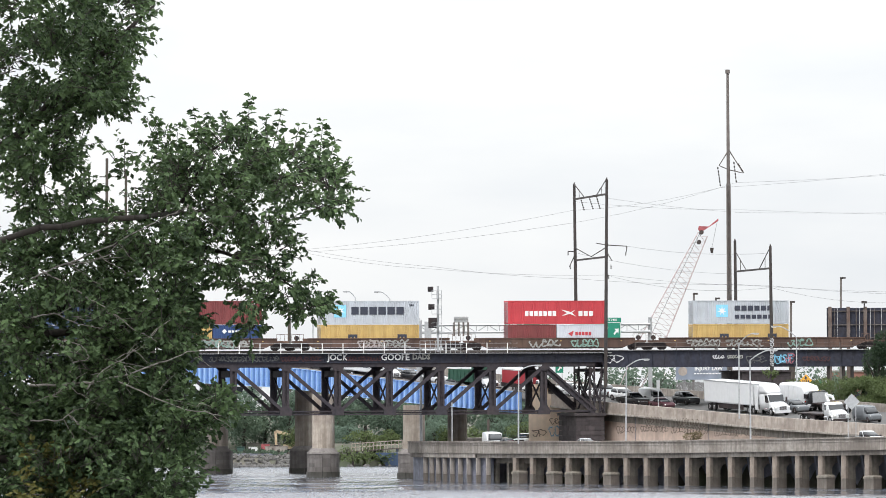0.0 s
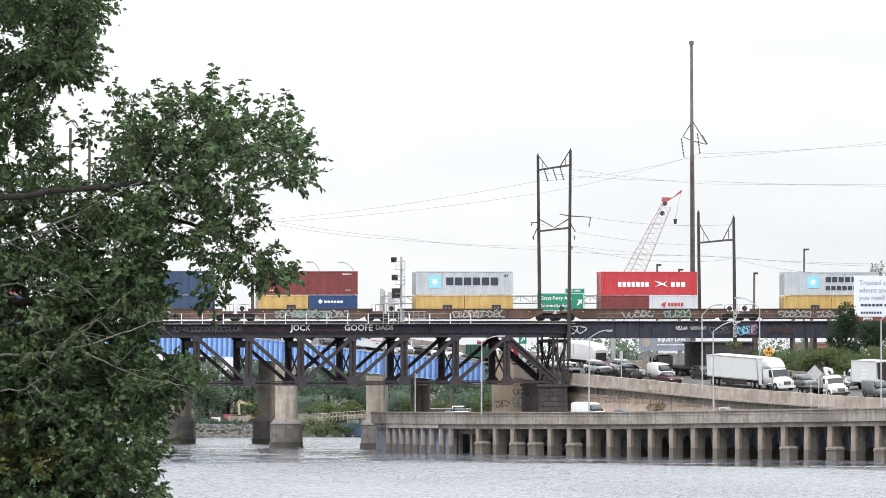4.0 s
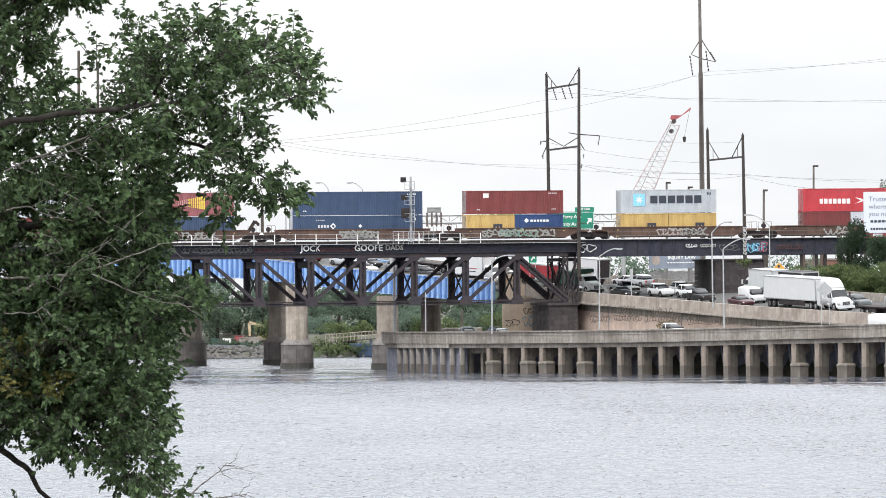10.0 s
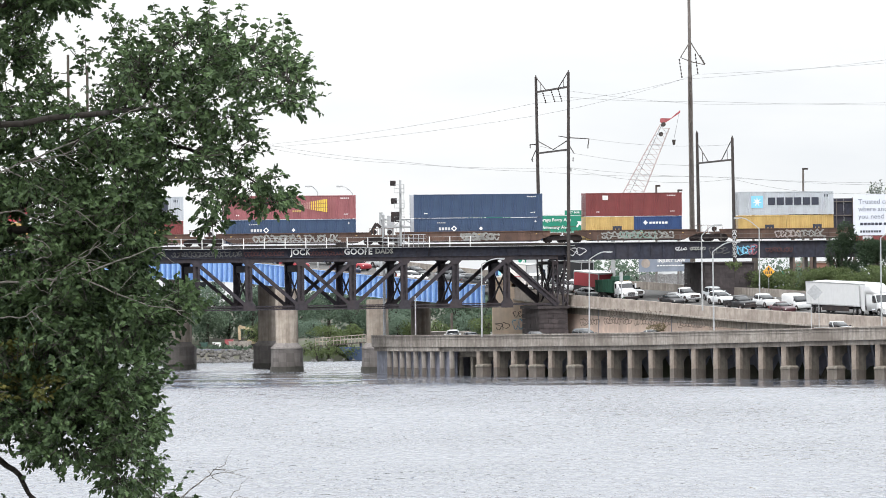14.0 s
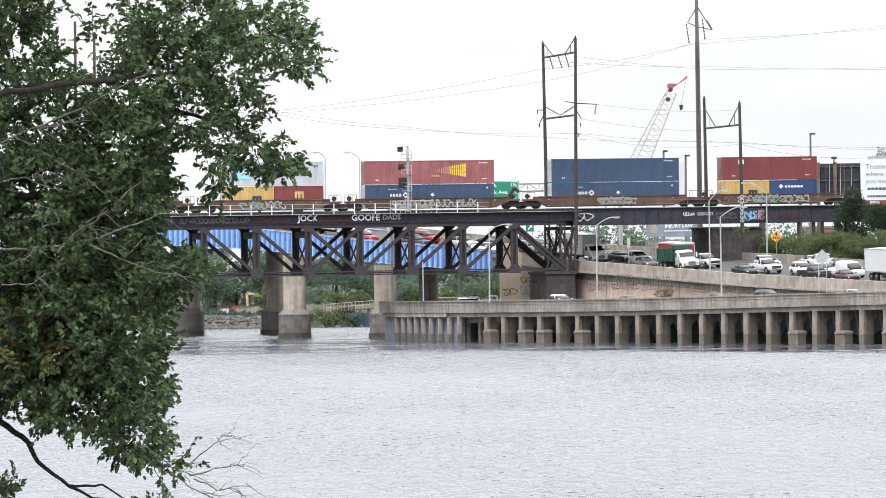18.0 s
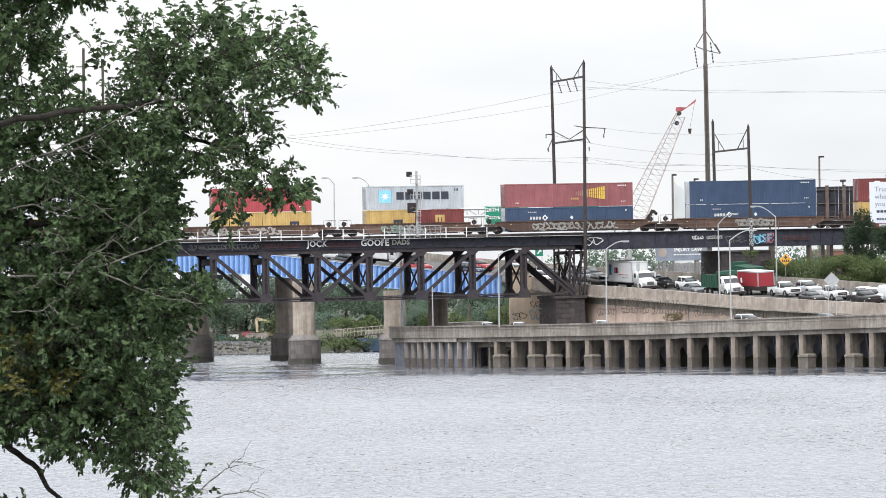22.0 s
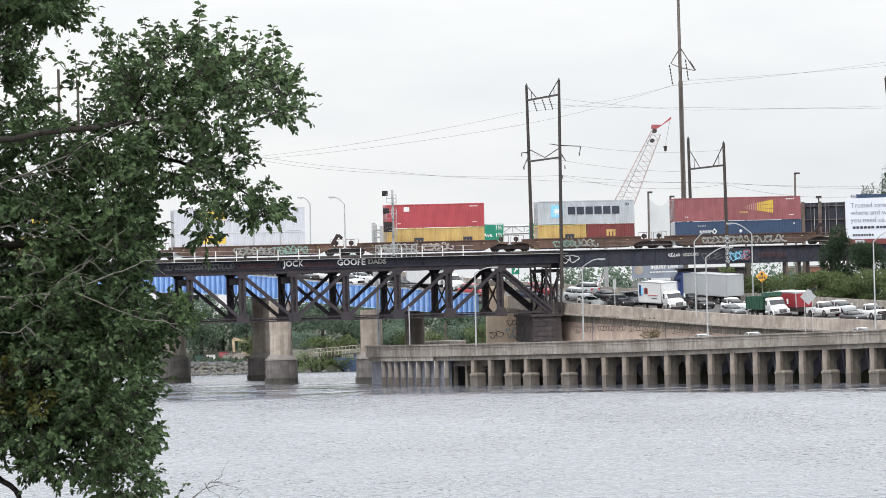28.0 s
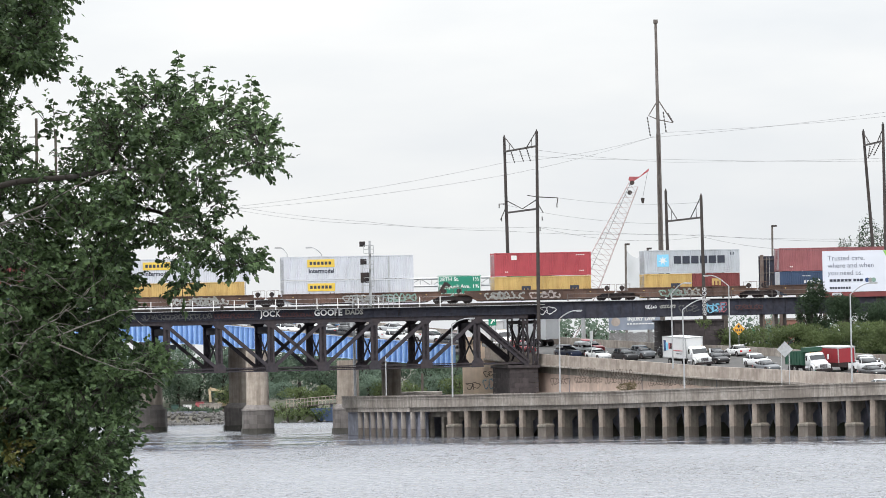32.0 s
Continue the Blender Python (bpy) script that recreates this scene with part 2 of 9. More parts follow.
M = dict(
    # distance haze put into the colours: steel and girder lifted and blued, blue paled
    steel=mat("black_bridge_steel", (0.04, 0.0366, 0.0449), 0.75, 0, 2.0, 0.35, 0.6, (0.0612, 0.0452, 0.0435), 0.5, streak=0.3, alpha_gloss=0.3),
    girder=mat("dark_girder_paint", (0.0357, 0.0388, 0.0564), 0.75, 0, 2.0, 0.3, 0.35, (0.0561, 0.049, 0.0522), 0.4, streak=0.25, alpha_gloss=0.25),
    blue=mat("blue_bridge_paint", (0.36, 0.55, 0.87), 0.55, 0, 1.0, 0.12, 0.3, (0.48, 0.63, 0.87), 0.25, streak=0.25),
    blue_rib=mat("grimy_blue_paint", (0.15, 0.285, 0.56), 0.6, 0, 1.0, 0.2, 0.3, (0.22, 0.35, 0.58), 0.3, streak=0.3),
    conc_pier=mat("brown_stained_concrete", (0.416, 0.363, 0.308), 0.9, 0, 1.5, 0.2, 0.7, (0.207, 0.165, 0.134), 0.25, streak=0.7, each=0.12),
    conc=mat("weathered_concrete", (0.335, 0.305, 0.273), 0.9, 0, 2.5, 0.2, 0.75, (0.143, 0.12, 0.103), 0.3, streak=0.65),
    conc_stain=mat("rain_streaked_concrete", (0.406, 0.367, 0.331), 0.9, 0, 1.5, 0.2, 0.6, (0.145, 0.128, 0.115), 0.3, streak=0.7),
    conc_pile=mat("pile_concrete", (0.285, 0.239, 0.203), 0.9, 0, 2.0, 0.25, 0.5, (0.143, 0.115, 0.0937), 0.6, streak=0.5),
    # darker than the piles: tide marks plus painted shade from the deck
    conc_tide_shade=mat("tide_marked_concrete", (0.254, 0.224, 0.191), 0.8, 0, 1.5, 0.25, 0.6, (0.0915, 0.0855, 0.0675), 0.6, streak=0.6),
    conc_tan=mat("tan_concrete", (0.428, 0.373, 0.33), 0.9, 0, 1.2, 0.2, 0.6, (0.188, 0.15, 0.128), 0.5, streak=0.35),
    # sunlight painted in: raised and warmed for an abutment that stands in shadow
    conc_sunlit=mat("pale_abutment_concrete", (0.772, 0.629, 0.49), 0.9, 0, 1.2, 0.1, 0.35, (0.495, 0.406, 0.33), 0.25, streak=0.3),
    conc_pink=mat("painted_over_concrete", (0.631, 0.489, 0.418), 0.9, 0, 1.2, 0.14, 0.5, (0.344, 0.259, 0.219), 0.2, streak=0.3),
    # tide stains plus painted dimness, dark and blue for voids below the slab
    conc_wet_shade=mat("tide_stained_concrete", (0.2, 0.201, 0.25), 0.7, 0, 1.5, 0.25, 0.5, (0.1, 0.118, 0.135), 0.6, streak=0.4),
    algae=mat("black_algae_stone", (0.07, 0.066, 0.056), 0.6, 0, 1.5, 0.25, 0.5, (0.03, 0.032, 0.024), 0.6),
    conc_foot=mat("wet_dark_concrete", (0.187, 0.159, 0.138), 0.6, 0, 1.5, 0.25, 0.6, (0.0874, 0.0768, 0.064), 0.6, streak=0.5),
    # stone lightened a little, as haze over the distance would do
    stone=mat("dark_pier_stone", (0.0581, 0.0471, 0.049), 0.9, 0, 1.8, 0.3, 0.5, (0.0279, 0.0255, 0.0274), 0.4, streak=0.3, each=0.25),
    pale_stone=mat("brown_pier_stone", (0.195, 0.178, 0.169), 0.9, 0, 1.6, 0.22, 0.6, (0.0701, 0.061, 0.0549), 0.4, streak=0.4, each=0.18),
    asphalt=mat("asphalt", (0.085, 0.083, 0.08), 0.9, 0, 2.0, 0.2, 0.3, (0.05, 0.05, 0.05), 0.2),
    galv=mat("galvanised_steel", (0.46, 0.47, 0.48), 0.5, 0.5, 4.0, 0.12, 0.2, (0.3, 0.3, 0.3), 0.6),
    rust_post=mat("rust_streaked_post", (0.17, 0.14, 0.125), 0.8, 0.1, 2.0, 0.3, 0.6, (0.11, 0.06, 0.045), 0.6, streak=0.5),
    dark_pole=mat("dark_rusted_pole", (0.045, 0.039, 0.038), 0.7, 0.2, 3.0, 0.3, 0.5, (0.08, 0.06, 0.052), 0.5),
    lattice=mat("grey_lattice_steel", (0.16, 0.14, 0.13), 0.6, 0.3, 3.0, 0.2, 0.4, (0.08, 0.06, 0.05), 0.5),
    wire=mat("wire", (0.11, 0.11, 0.12), 0.6, 0.3, 3.0, 0.1, bump=0),
    crane=mat("pale_crane_steel", (0.44, 0.36, 0.36), 0.5, 0.1, 2.0, 0.15),
    red=mat("red_paint", (0.46, 0.045, 0.05), 0.45, 0, 1.0, 0.1, 0.2, (0.3, 0.04, 0.04), 0.3),
    well=mat("rusty_brown_well_car", (0.157, 0.0929, 0.0688), 0.8, 0.1, 1.2, 0.35, 0.75, (0.0588, 0.0387, 0.0344), 0.6, streak=0.5, each=0.2),
    # lifted from black by haze put into the colour
    dark=mat("dark_grimy_steel", (0.0308, 0.0252, 0.0272), 0.7, 0.3, 3.0, 0.3, 0.4, (0.07, 0.042, 0.032), 0.6),
    c_silver=mat("silver_grey_container", (0.50, 0.53, 0.57), 0.5, 0.1, 0.8, 0.08, 0.15, (0.33, 0.33, 0.34), 0.3, streak=0.2),
    c_red=mat("bright_red_container", (0.5, 0.05, 0.062), 0.45, 0, 0.8, 0.08, 0.15, (0.38, 0.035, 0.04), 0.3),
    # crimson made less saturated, to put haze in it
    c_crimson=mat("crimson_container", (0.42, 0.07, 0.085), 0.5, 0, 0.8, 0.1, 0.2, (0.26, 0.035, 0.04), 0.3),
    c_maroon=mat("faded_maroon_container", (0.32, 0.115, 0.125), 0.6, 0, 0.8, 0.12, 0.3, (0.16, 0.05, 0.05), 0.3, streak=0.25),
    c_brown=mat("red_brown_container", (0.20, 0.045, 0.045), 0.6, 0, 0.8, 0.12, 0.25, (0.12, 0.035, 0.035), 0.3, streak=0.2),
    c_navy=mat("navy_blue_container", (0.04, 0.07, 0.135), 0.5, 0, 0.8, 0.12, 0.2, (0.05, 0.08, 0.15), 0.3, streak=0.2),
    c_blue=mat("dark_blue_container", (0.025, 0.06, 0.17), 0.5, 0, 0.8, 0.12, 0.2, (0.02, 0.035, 0.09), 0.3),
    c_yellow=mat("mustard_yellow_container", (0.57, 0.40, 0.15), 0.55, 0, 0.8, 0.1, 0.35, (0.34, 0.2, 0.06), 0.35, streak=0.35),
    c_white=mat("white_container", (0.58, 0.60, 0.65), 0.5, 0, 0.8, 0.05, 0.12, (0.5, 0.5, 0.5), 0.3, streak=0.12),
    white=mat("white_paint", (0.78, 0.78, 0.77), 0.5, 0, 1.5, 0.06, 0.1, (0.55, 0.53, 0.5), 0.5, bump=0.05),
    graf_dark=mat("dark_spray_paint", (0.13, 0.10, 0.085), 0.9, 0, 2.0, 0.2),
    rose=mat("faded_red_paint", (0.36, 0.09, 0.10), 0.6, 0, 1.0, 0.15),
    dull_white=mat("chalky_white_paint", (0.58, 0.58, 0.60), 0.8, 0, 3.0, 0.2, 0.4, (0.2, 0.19, 0.2), 0.9),
    sky_blue=mat("sky_blue_paint", (0.25, 0.62, 0.85), 0.6, 0, 2.0, 0.06),
    ink=mat("dark_lettering", (0.035, 0.04, 0.06), 0.6, 0, 2.0, 0.1),
    fan_pale=mat("faded_pink_paint", (0.50, 0.30, 0.27), 0.6, 0, 2.0, 0.1),
    yellow=mat("yellow_paint", (0.74, 0.52, 0.08), 0.55, 0, 2.0, 0.08),
    amber=mat("amber_sign_paint", (0.78, 0.40, 0.05), 0.5, 0, 2.0, 0.08),
    sign_green=mat("road_sign_green", (0.012, 0.22, 0.14), 0.5, 0, 2.0, 0.06),
    mint=mat("mint_graffiti", (0.22, 0.34, 0.29), 0.7, 0, 2.0, 0.2),
    graf_grey=mat("grey_graffiti", (0.33, 0.33, 0.31), 0.8, 0, 2.0, 0.2),
    graf_pale=mat("pale_pinkish_graffiti", (0.40, 0.35, 0.33), 0.8, 0, 3.0, 0.25),
    graf_faint=mat("faint_grey_graffiti", (0.12, 0.12, 0.12), 0.8, 0, 2.0, 0.25),
    graf_pink=mat("pink_graffiti", (0.42, 0.14, 0.17), 0.8, 0, 2.0, 0.3),
    graf_blue=mat("pale_blue_graffiti", (0.14, 0.36, 0.50), 0.8, 0, 2.0, 0.3),
    graf_red=mat("dull_red_graffiti", (0.085, 0.04, 0.042), 0.8, 0, 2.0, 0.2),
    glass=mat("dark_window_glass", (0.014, 0.017, 0.02), 0.06, 0, 1.0, 0.1, bump=0, alpha_gloss=0.7),
    rubber=mat("tyre_rubber", (0.015, 0.015, 0.015), 0.85, 0, 5.0, 0.2),
    chrome=mat("chrome", (0.6, 0.6, 0.62), 0.2, 0.9, 2.0, 0.05, bump=0),
    lamp=mat("headlamp_glass", (0.75, 0.75, 0.72), 0.15, 0.2, 2.0, 0.05, bump=0),
    taillamp=mat("red_tail_lamp", (0.5, 0.02, 0.02), 0.2, 0, 2.0, 0.05, bump=0),
    bark=mat("grey_brown_bark", (0.032, 0.026, 0.022), 0.9, 0, 9.0, 0.35, 0.4, (0.055, 0.05, 0.042), 3.0, bump=0.5),
    twig=mat("bare_grey_twig", (0.24, 0.22, 0.2), 0.9, 0, 9.0, 0.3),
    wood=mat("weathered_timber", (0.09, 0.0744, 0.0627), 0.9, 0, 2.0, 0.3, 0.4, (0.042, 0.0372, 0.033), 0.6),
    rock=mat("riprap_rock", (0.115, 0.11, 0.105), 0.9, 0, 1.5, 0.3, 0.5, (0.06, 0.058, 0.052), 0.5, each=0.25),
    soil=mat("bank_soil", (0.09, 0.083, 0.066), 0.95, 0, 0.6, 0.3, 0.85, (0.045, 0.06, 0.03), 0.08),
    haze_wall=mat("pale_building_wall", (0.55, 0.55, 0.56), 0.8, 0, 0.6, 0.08, 0.15, (0.4, 0.4, 0.4), 0.2),
    brick_red=mat("distant_brick", (0.26, 0.13, 0.10), 0.9, 0, 0.8, 0.15),
    fence_grey=mat("weathered_sheet_fence", (0.22, 0.215, 0.22), 0.7, 0.1, 1.5, 0.2, 0.5, (0.12, 0.11, 0.11), 0.5, streak=0.4),
    net=mat("pale_mesh_screen", (0.62, 0.64, 0.66), 0.8, 0, 0.5, 0.05),
)


def leaf_mat(name, dark, light, size=1.5, each=1.0):
    """Foliage: each leaf has its own green, and lets some light through."""
    m = bpy.data.materials.new(name)
    m.use_nodes = True
    n, l = m.node_tree.nodes, m.node_tree.links
    b = n["Principled BSDF"]
    b.inputs["Roughness"].default_value, b.inputs["Specular IOR Level"].default_value = 0.5, 0.16 * each
    geo, mx, co, big, add = (n.new("ShaderNodeNewGeometry"), n.new("ShaderNodeMix"), n.new("ShaderNodeTexCoord"),
                             n.new("ShaderNodeTexNoise"), n.new("ShaderNodeMath"))
    big.inputs["Scale"].default_value = size
    add.operation = "MULTIPLY_ADD"
    add.inputs[1].default_value, add.inputs[2].default_value = 0.65, -0.12
    mx.data_type = "RGBA"
    mx.inputs["A"].default_value, mx.inputs["B"].default_value = (*dark, 1), (*light, 1)
    l.new(co.outputs["Object"], big.inputs["Vector"])
    mean = n.new("ShaderNodeMath")
    mean.operation = "ADD"
    own = n.new("ShaderNodeMapRange")
    own.inputs[3].default_value, own.inputs[4].default_value = 0.5 - each / 2, 0.5 + each / 2
    l.new(geo.outputs["Random Per Island"], own.inputs[0]), l.new(own.outputs[0], mean.inputs[0]), l.new(big.outputs["Fac"], mean.inputs[1])
    l.new(mean.outputs[0], add.inputs[0]), l.new(add.outputs[0], mx.inputs["Factor"])
    l.new(mx.outputs["Result"], b.inputs["Base Color"])
    tr, sh = n.new("ShaderNodeBsdfTranslucent"), n.new("ShaderNodeMixShader")
    l.new(mx.outputs["Result"], tr.inputs["Color"])
    sh.inputs[0].default_value = 0.17 if each > 0.9 else 0.4
    l.new(b.outputs[0], sh.inputs[1]), l.new(tr.outputs[0], sh.inputs[2])
    l.new(sh.outputs[0], n["Material Output"].inputs["Surface"])
    return m


M["leaf"] = leaf_mat("maple_leaves", (0.018, 0.032, 0.021), (0.14, 0.215, 0.09), 0.8)
# haze is painted into these two greens: paler, bluer, low in contrast
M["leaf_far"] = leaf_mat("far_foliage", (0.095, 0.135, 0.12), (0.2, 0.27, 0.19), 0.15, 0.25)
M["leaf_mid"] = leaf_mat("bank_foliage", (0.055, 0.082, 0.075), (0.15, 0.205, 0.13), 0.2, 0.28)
M["leaf_shrub"] = leaf_mat("shrub_foliage", (0.055, 0.075, 0.035), (0.165, 0.21, 0.09), 0.3, 0.5)
M["leaf_dark"] = leaf_mat("dark_tree_foliage", (0.025, 0.042, 0.028), (0.068, 0.1, 0.056), 0.3, 0.5)
M["leaf_dry"] = leaf_mat("yellowing_leaves", (0.05, 0.06, 0.015), (0.16, 0.145, 0.042), 1.2)


def water_mat():
    """Grey river water with crossing sets of short wind ripples."""
    m = bpy.data.materials.new("rippled_river_water")
    m.use_nodes = True
    n, l = m.node_tree.nodes, m.node_tree.links
    b = n["Principled BSDF"]
    b.inputs["Base Color"].default_value = (0.1, 0.108, 0.13, 1)
    b.inputs["Roughness"].default_value, b.inputs["IOR"].default_value = 0.06, 1.33
    co = n.new("ShaderNodeTexCoord")
    last = None
    # gusts roughen some patches more than others
    gust_map, gust, gust_range = n.new("ShaderNodeMapping"), n.new("ShaderNodeTexNoise"), n.new("ShaderNodeMapRange")
    gust_map.inputs["Scale"].default_value = (0.045, 0.012, 1)
    gust.inputs["Scale"].default_value, gust.inputs["Detail"].default_value = 1.0, 3
    gust_range.inputs[1].default_value, gust_range.inputs[2].default_value = 0.32, 0.68
    gust_range.inputs[3].default_value, gust_range.inputs[4].default_value = 0.55, 1.0
    l.new(co.outputs["Object"], gust_map.inputs["Vector"]), l.new(gust_map.outputs["Vector"], gust.inputs["Vector"])
    l.new(gust.outputs["Fac"], gust_range.inputs[0])
    # a sheltered, smoother belt lies before the river wall and round the piers
    where, belt_map, belt_noise = n.new("ShaderNodeSeparateXYZ"), n.new("ShaderNodeMapping"), n.new("ShaderNodeTexNoise")
    belt_map.inputs["Scale"].default_value = (0.05, 0.11, 1)
    belt_noise.inputs["Scale"].default_value, belt_noise.inputs["Detail"].default_value = 1.0, 3
    l.new(co.outputs["Object"], where.inputs[0])
    l.new(co.outputs["Object"], belt_map.inputs["Vector"]), l.new(belt_map.outputs["Vector"], belt_noise.inputs["Vector"])

    def calc(operation, a, b_, c=None):
        node = n.new("ShaderNodeMath")
        node.operation = operation
        for k, v in enumerate((a, b_, c)):
            if isinstance(v, (int, float)):
                node.inputs[k].default_value = v
            elif v is not None:
                l.new(v, node.inputs[k])
        return node.outputs[0]

    def rise(value, a, c, low=0.0, high=1.0):
        node = n.new("ShaderNodeMapRange")
        node.interpolation_type = "SMOOTHSTEP"
        for k, v in enumerate((a, c, low, high), 1):
            node.inputs[k].default_value = v
        l.new(value, node.inputs[0])
        return node.outputs[0]

    shore = calc("MINIMUM", calc("MULTIPLY_ADD", where.outputs["X"], -1.35, 622.0), 618.0)
    inside = calc("SUBTRACT", where.outputs["Y"], shore)
    belt = calc("MULTIPLY", rise(inside, -12.0, 12.0), rise(where.outputs["Y"], 714.0, 740.0, 1.0, 0.0))
    calm = calc("MULTIPLY", belt, rise(belt_noise.outputs["Fac"], 0.38, 0.56, 0.4, 1.0))
    rough = calc("MULTIPLY", gust_range.outputs[0], calc("MULTIPLY_ADD", calm, -0.86, 1.0))
    slope = n.new("ShaderNodeCombineXYZ")
    l.new(calc("MULTIPLY_ADD", calm, 0.122, -0.124), slope.inputs["Y"])
    for scale, dist, turn in (((2.1, 0.5, 1), 0.085, -4), ((0.95, 0.18, 1), 0.34, 3)):
        mp, tx, bp = n.new("ShaderNodeMapping"), n.new("ShaderNodeTexNoise"), n.new("ShaderNodeBump")
        mp.inputs["Scale"].default_value = scale
        mp.inputs["Rotation"].default_value = (0, 0, radians(turn))
        tx.inputs["Scale"].default_value, tx.inputs["Detail"].default_value = 1.0, 2.5
        tx.inputs["Roughness"].default_value = 0.62
        bp.inputs["Distance"].default_value = dist
        l.new(co.outputs["Object"], mp.inputs["Vector"]), l.new(mp.outputs["Vector"], tx.inputs["Vector"])
        crest = n.new("ShaderNodeMapRange")
        crest.interpolation_type = "SMOOTHSTEP"
        crest.inputs[1].default_value, crest.inputs[2].default_value = 0.26, 0.74
        l.new(tx.outputs["Fac"], crest.inputs[0]), l.new(crest.outputs[0], bp.inputs["Height"])
        l.new(rough, bp.inputs["Strength"])
        if last:
            l.new(last, bp.inputs["Normal"])
        last = bp.outputs["Normal"]
    # the wave faces that show lean towards the near shore
    lean, even = n.new("ShaderNodeVectorMath"), n.new("ShaderNodeVectorMath")
    l.new(last, lean.inputs[0])
    l.new(slope.outputs[0], lean.inputs[1])
    even.operation = "NORMALIZE"
    l.new(lean.outputs[0], even.inputs[0]), l.new(even.outputs[0], b.inputs["Normal"])
    return m


M["water"] = water_mat()


# ---- mesh helpers ----
def box(bm, x0, x1, y0, y1, z0, z1):
    v = [bm.verts.new((x, y, z)) for z in (z0, z1) for y in (y0, y1) for x in (x0, x1)]
    for f in ((0, 2, 3, 1), (4, 5, 7, 6), (0, 1, 5, 4), (2, 6, 7, 3), (0, 4, 6, 2), (1, 3, 7, 5)):
        bm.faces.new([v[i] for i in f])
    return v


def beam(bm, a, b, w, h=None, up=(0, 0, 1)):
    """A square bar from a to b, w wide and h high."""
    a, b, h = Vector(a), Vector(b), h or w
    along = (b - a).normalized()
    side = along.cross(Vector(up))
    side = side.normalized() if side.length > 1e-4 else Vector((1, 0, 0))
    top = side.cross(along)
    ends = []
    for p in (a, b):
        ends.append([bm.verts.new(p + side * sx * w / 2 + top * sy * h / 2) for sx, sy in ((-1, -1), (1, -1), (1, 1), (-1, 1))])
    lo, hi = ends
    for i in range(4):
        j = (i + 1) % 4
        bm.faces.new((lo[i], lo[j], hi[j], hi[i]))
    bm.faces.new(lo[::-1]), bm.faces.new(hi)


def rod(bm, a, b, r0, r1=None, seg=8):
    """A round bar from a to b, tapering from r0 to r1."""
    a, b, r1 = Vector(a), Vector(b), r0 if r1 is None else r1
    along = (b - a).normalized()
    side = along.orthogonal().normalized()
    top = along.cross(side)
    rings = []
    for p, r in ((a, r0), (b, r1)):
        rings.append([bm.verts.new(p + (side * math.cos(k * math.tau / seg) + top * math.sin(k * math.tau / seg)) * r) for k in range(seg)])
    for k in range(seg):
        j = (k + 1) % seg
        bm.faces.new((rings[0][k], rings[0][j], rings[1][j], rings[1][k]))
    bm.faces.new(rings[0][::-1]), bm.faces.new(rings[1])


def pipe(bm, points, r, seg=6):
    """One bent tube through all the points."""
    points = [Vector(p) for p in points]
    rings, side = [], None
    for i, p in enumerate(points):
        along = (points[min(i + 1, len(points) - 1)] - points[max(i - 1, 0)]).normalized()
        side = along.orthogonal().normalized() if side is None else (side - along * side.dot(along)).normalized()
        top = along.cross(side)
        rings.append([bm.verts.new(p + (side * math.cos(k * math.tau / seg) + top * math.sin(k * math.tau / seg)) * r) for k in range(seg)])
    for a, b in zip(rings, rings[1:]):
        for k in range(seg):
            j = (k + 1) % seg
            bm.faces.new((a[k], a[j], b[j], b[k]))
    bm.faces.new(rings[0][::-1]), bm.faces.new(rings[-1])


def prism(bm, outline, y0, y1):
    """An outline in x and z, made thick from y0 to y1."""
    f = [bm.verts.new((x, y0, z)) for x, z in outline]
    k = [bm.verts.new((x, y1, z)) for x, z in outline]
    bm.faces.new(f), bm.faces.new(k[::-1])
    for i in range(len(f)):
        j = (i + 1) % len(f)
        bm.faces.new((f[j], f[i], k[i], k[j]))


def loft(bm, sections):
    """A skin over rings of points in y and z at stations along x, closed at both ends."""
    rows = [[bm.verts.new((x, y, z)) for y, z in ring] for x, ring in sections]
    for a, b in zip(rows, rows[1:]):
        for k in range(len(a)):
            j = (k + 1) % len(a)
            bm.faces.new((a[k], a[j], b[j], b[k]))
    bm.faces.new(rows[0][::-1]), bm.faces.new(rows[-1])


def soften(bm, offset, segments=2):
    """Round the sharp edges only."""
    sharp = [e for e in bm.edges if len(e.link_faces) == 2 and e.calc_face_angle() > 0.35]
    bmesh.ops.bevel(bm, geom=sharp, offset=offset, segments=segments, affect="EDGES", clamp_overlap=True)


def mesh_of(name, bm, material, smooth=False):
    bmesh.ops.recalc_face_normals(bm, faces=bm.faces)
    me = bpy.data.meshes.new(name)
    bm.to_mesh(me)
    bm.free()
    me.materials.append(M[material])
    if smooth:
        for p in me.polygons:
            p.use_smooth = True
    return me


def part(name, bm, material, parent=None, label="", smooth=False, at=None):
    ob = new(name, mesh_of(name, bm, material, smooth))
    ob.parent = parent
    if at is not None:
        ob.matrix_basis = at
    return tagged(ob, label)


def again(ob, parent, m):
    """Another object on the same mesh."""
    o = new(ob.name.split(".")[0], ob.data)
    o.parent, o.matrix_basis = parent, m
    return o


def thing(name, m, label, category, group="", kind=""):
    ob = new(name)
    ob.matrix_basis = m
    return tagged(ob, label, category, group, kind)


def words(text, size, material, parent, m, name="lettering", label="", depth=0.01, bold=0.0):
    """Lettering in the built-in font, as a mesh, centred on m, standing in its x and z."""
    cu = bpy.data.curves.new(name, "FONT")
    cu.body, cu.size, cu.extrude, cu.offset = text, size, depth, bold
    cu.align_x, cu.align_y, cu.resolution_u = "CENTER", "CENTER", 2
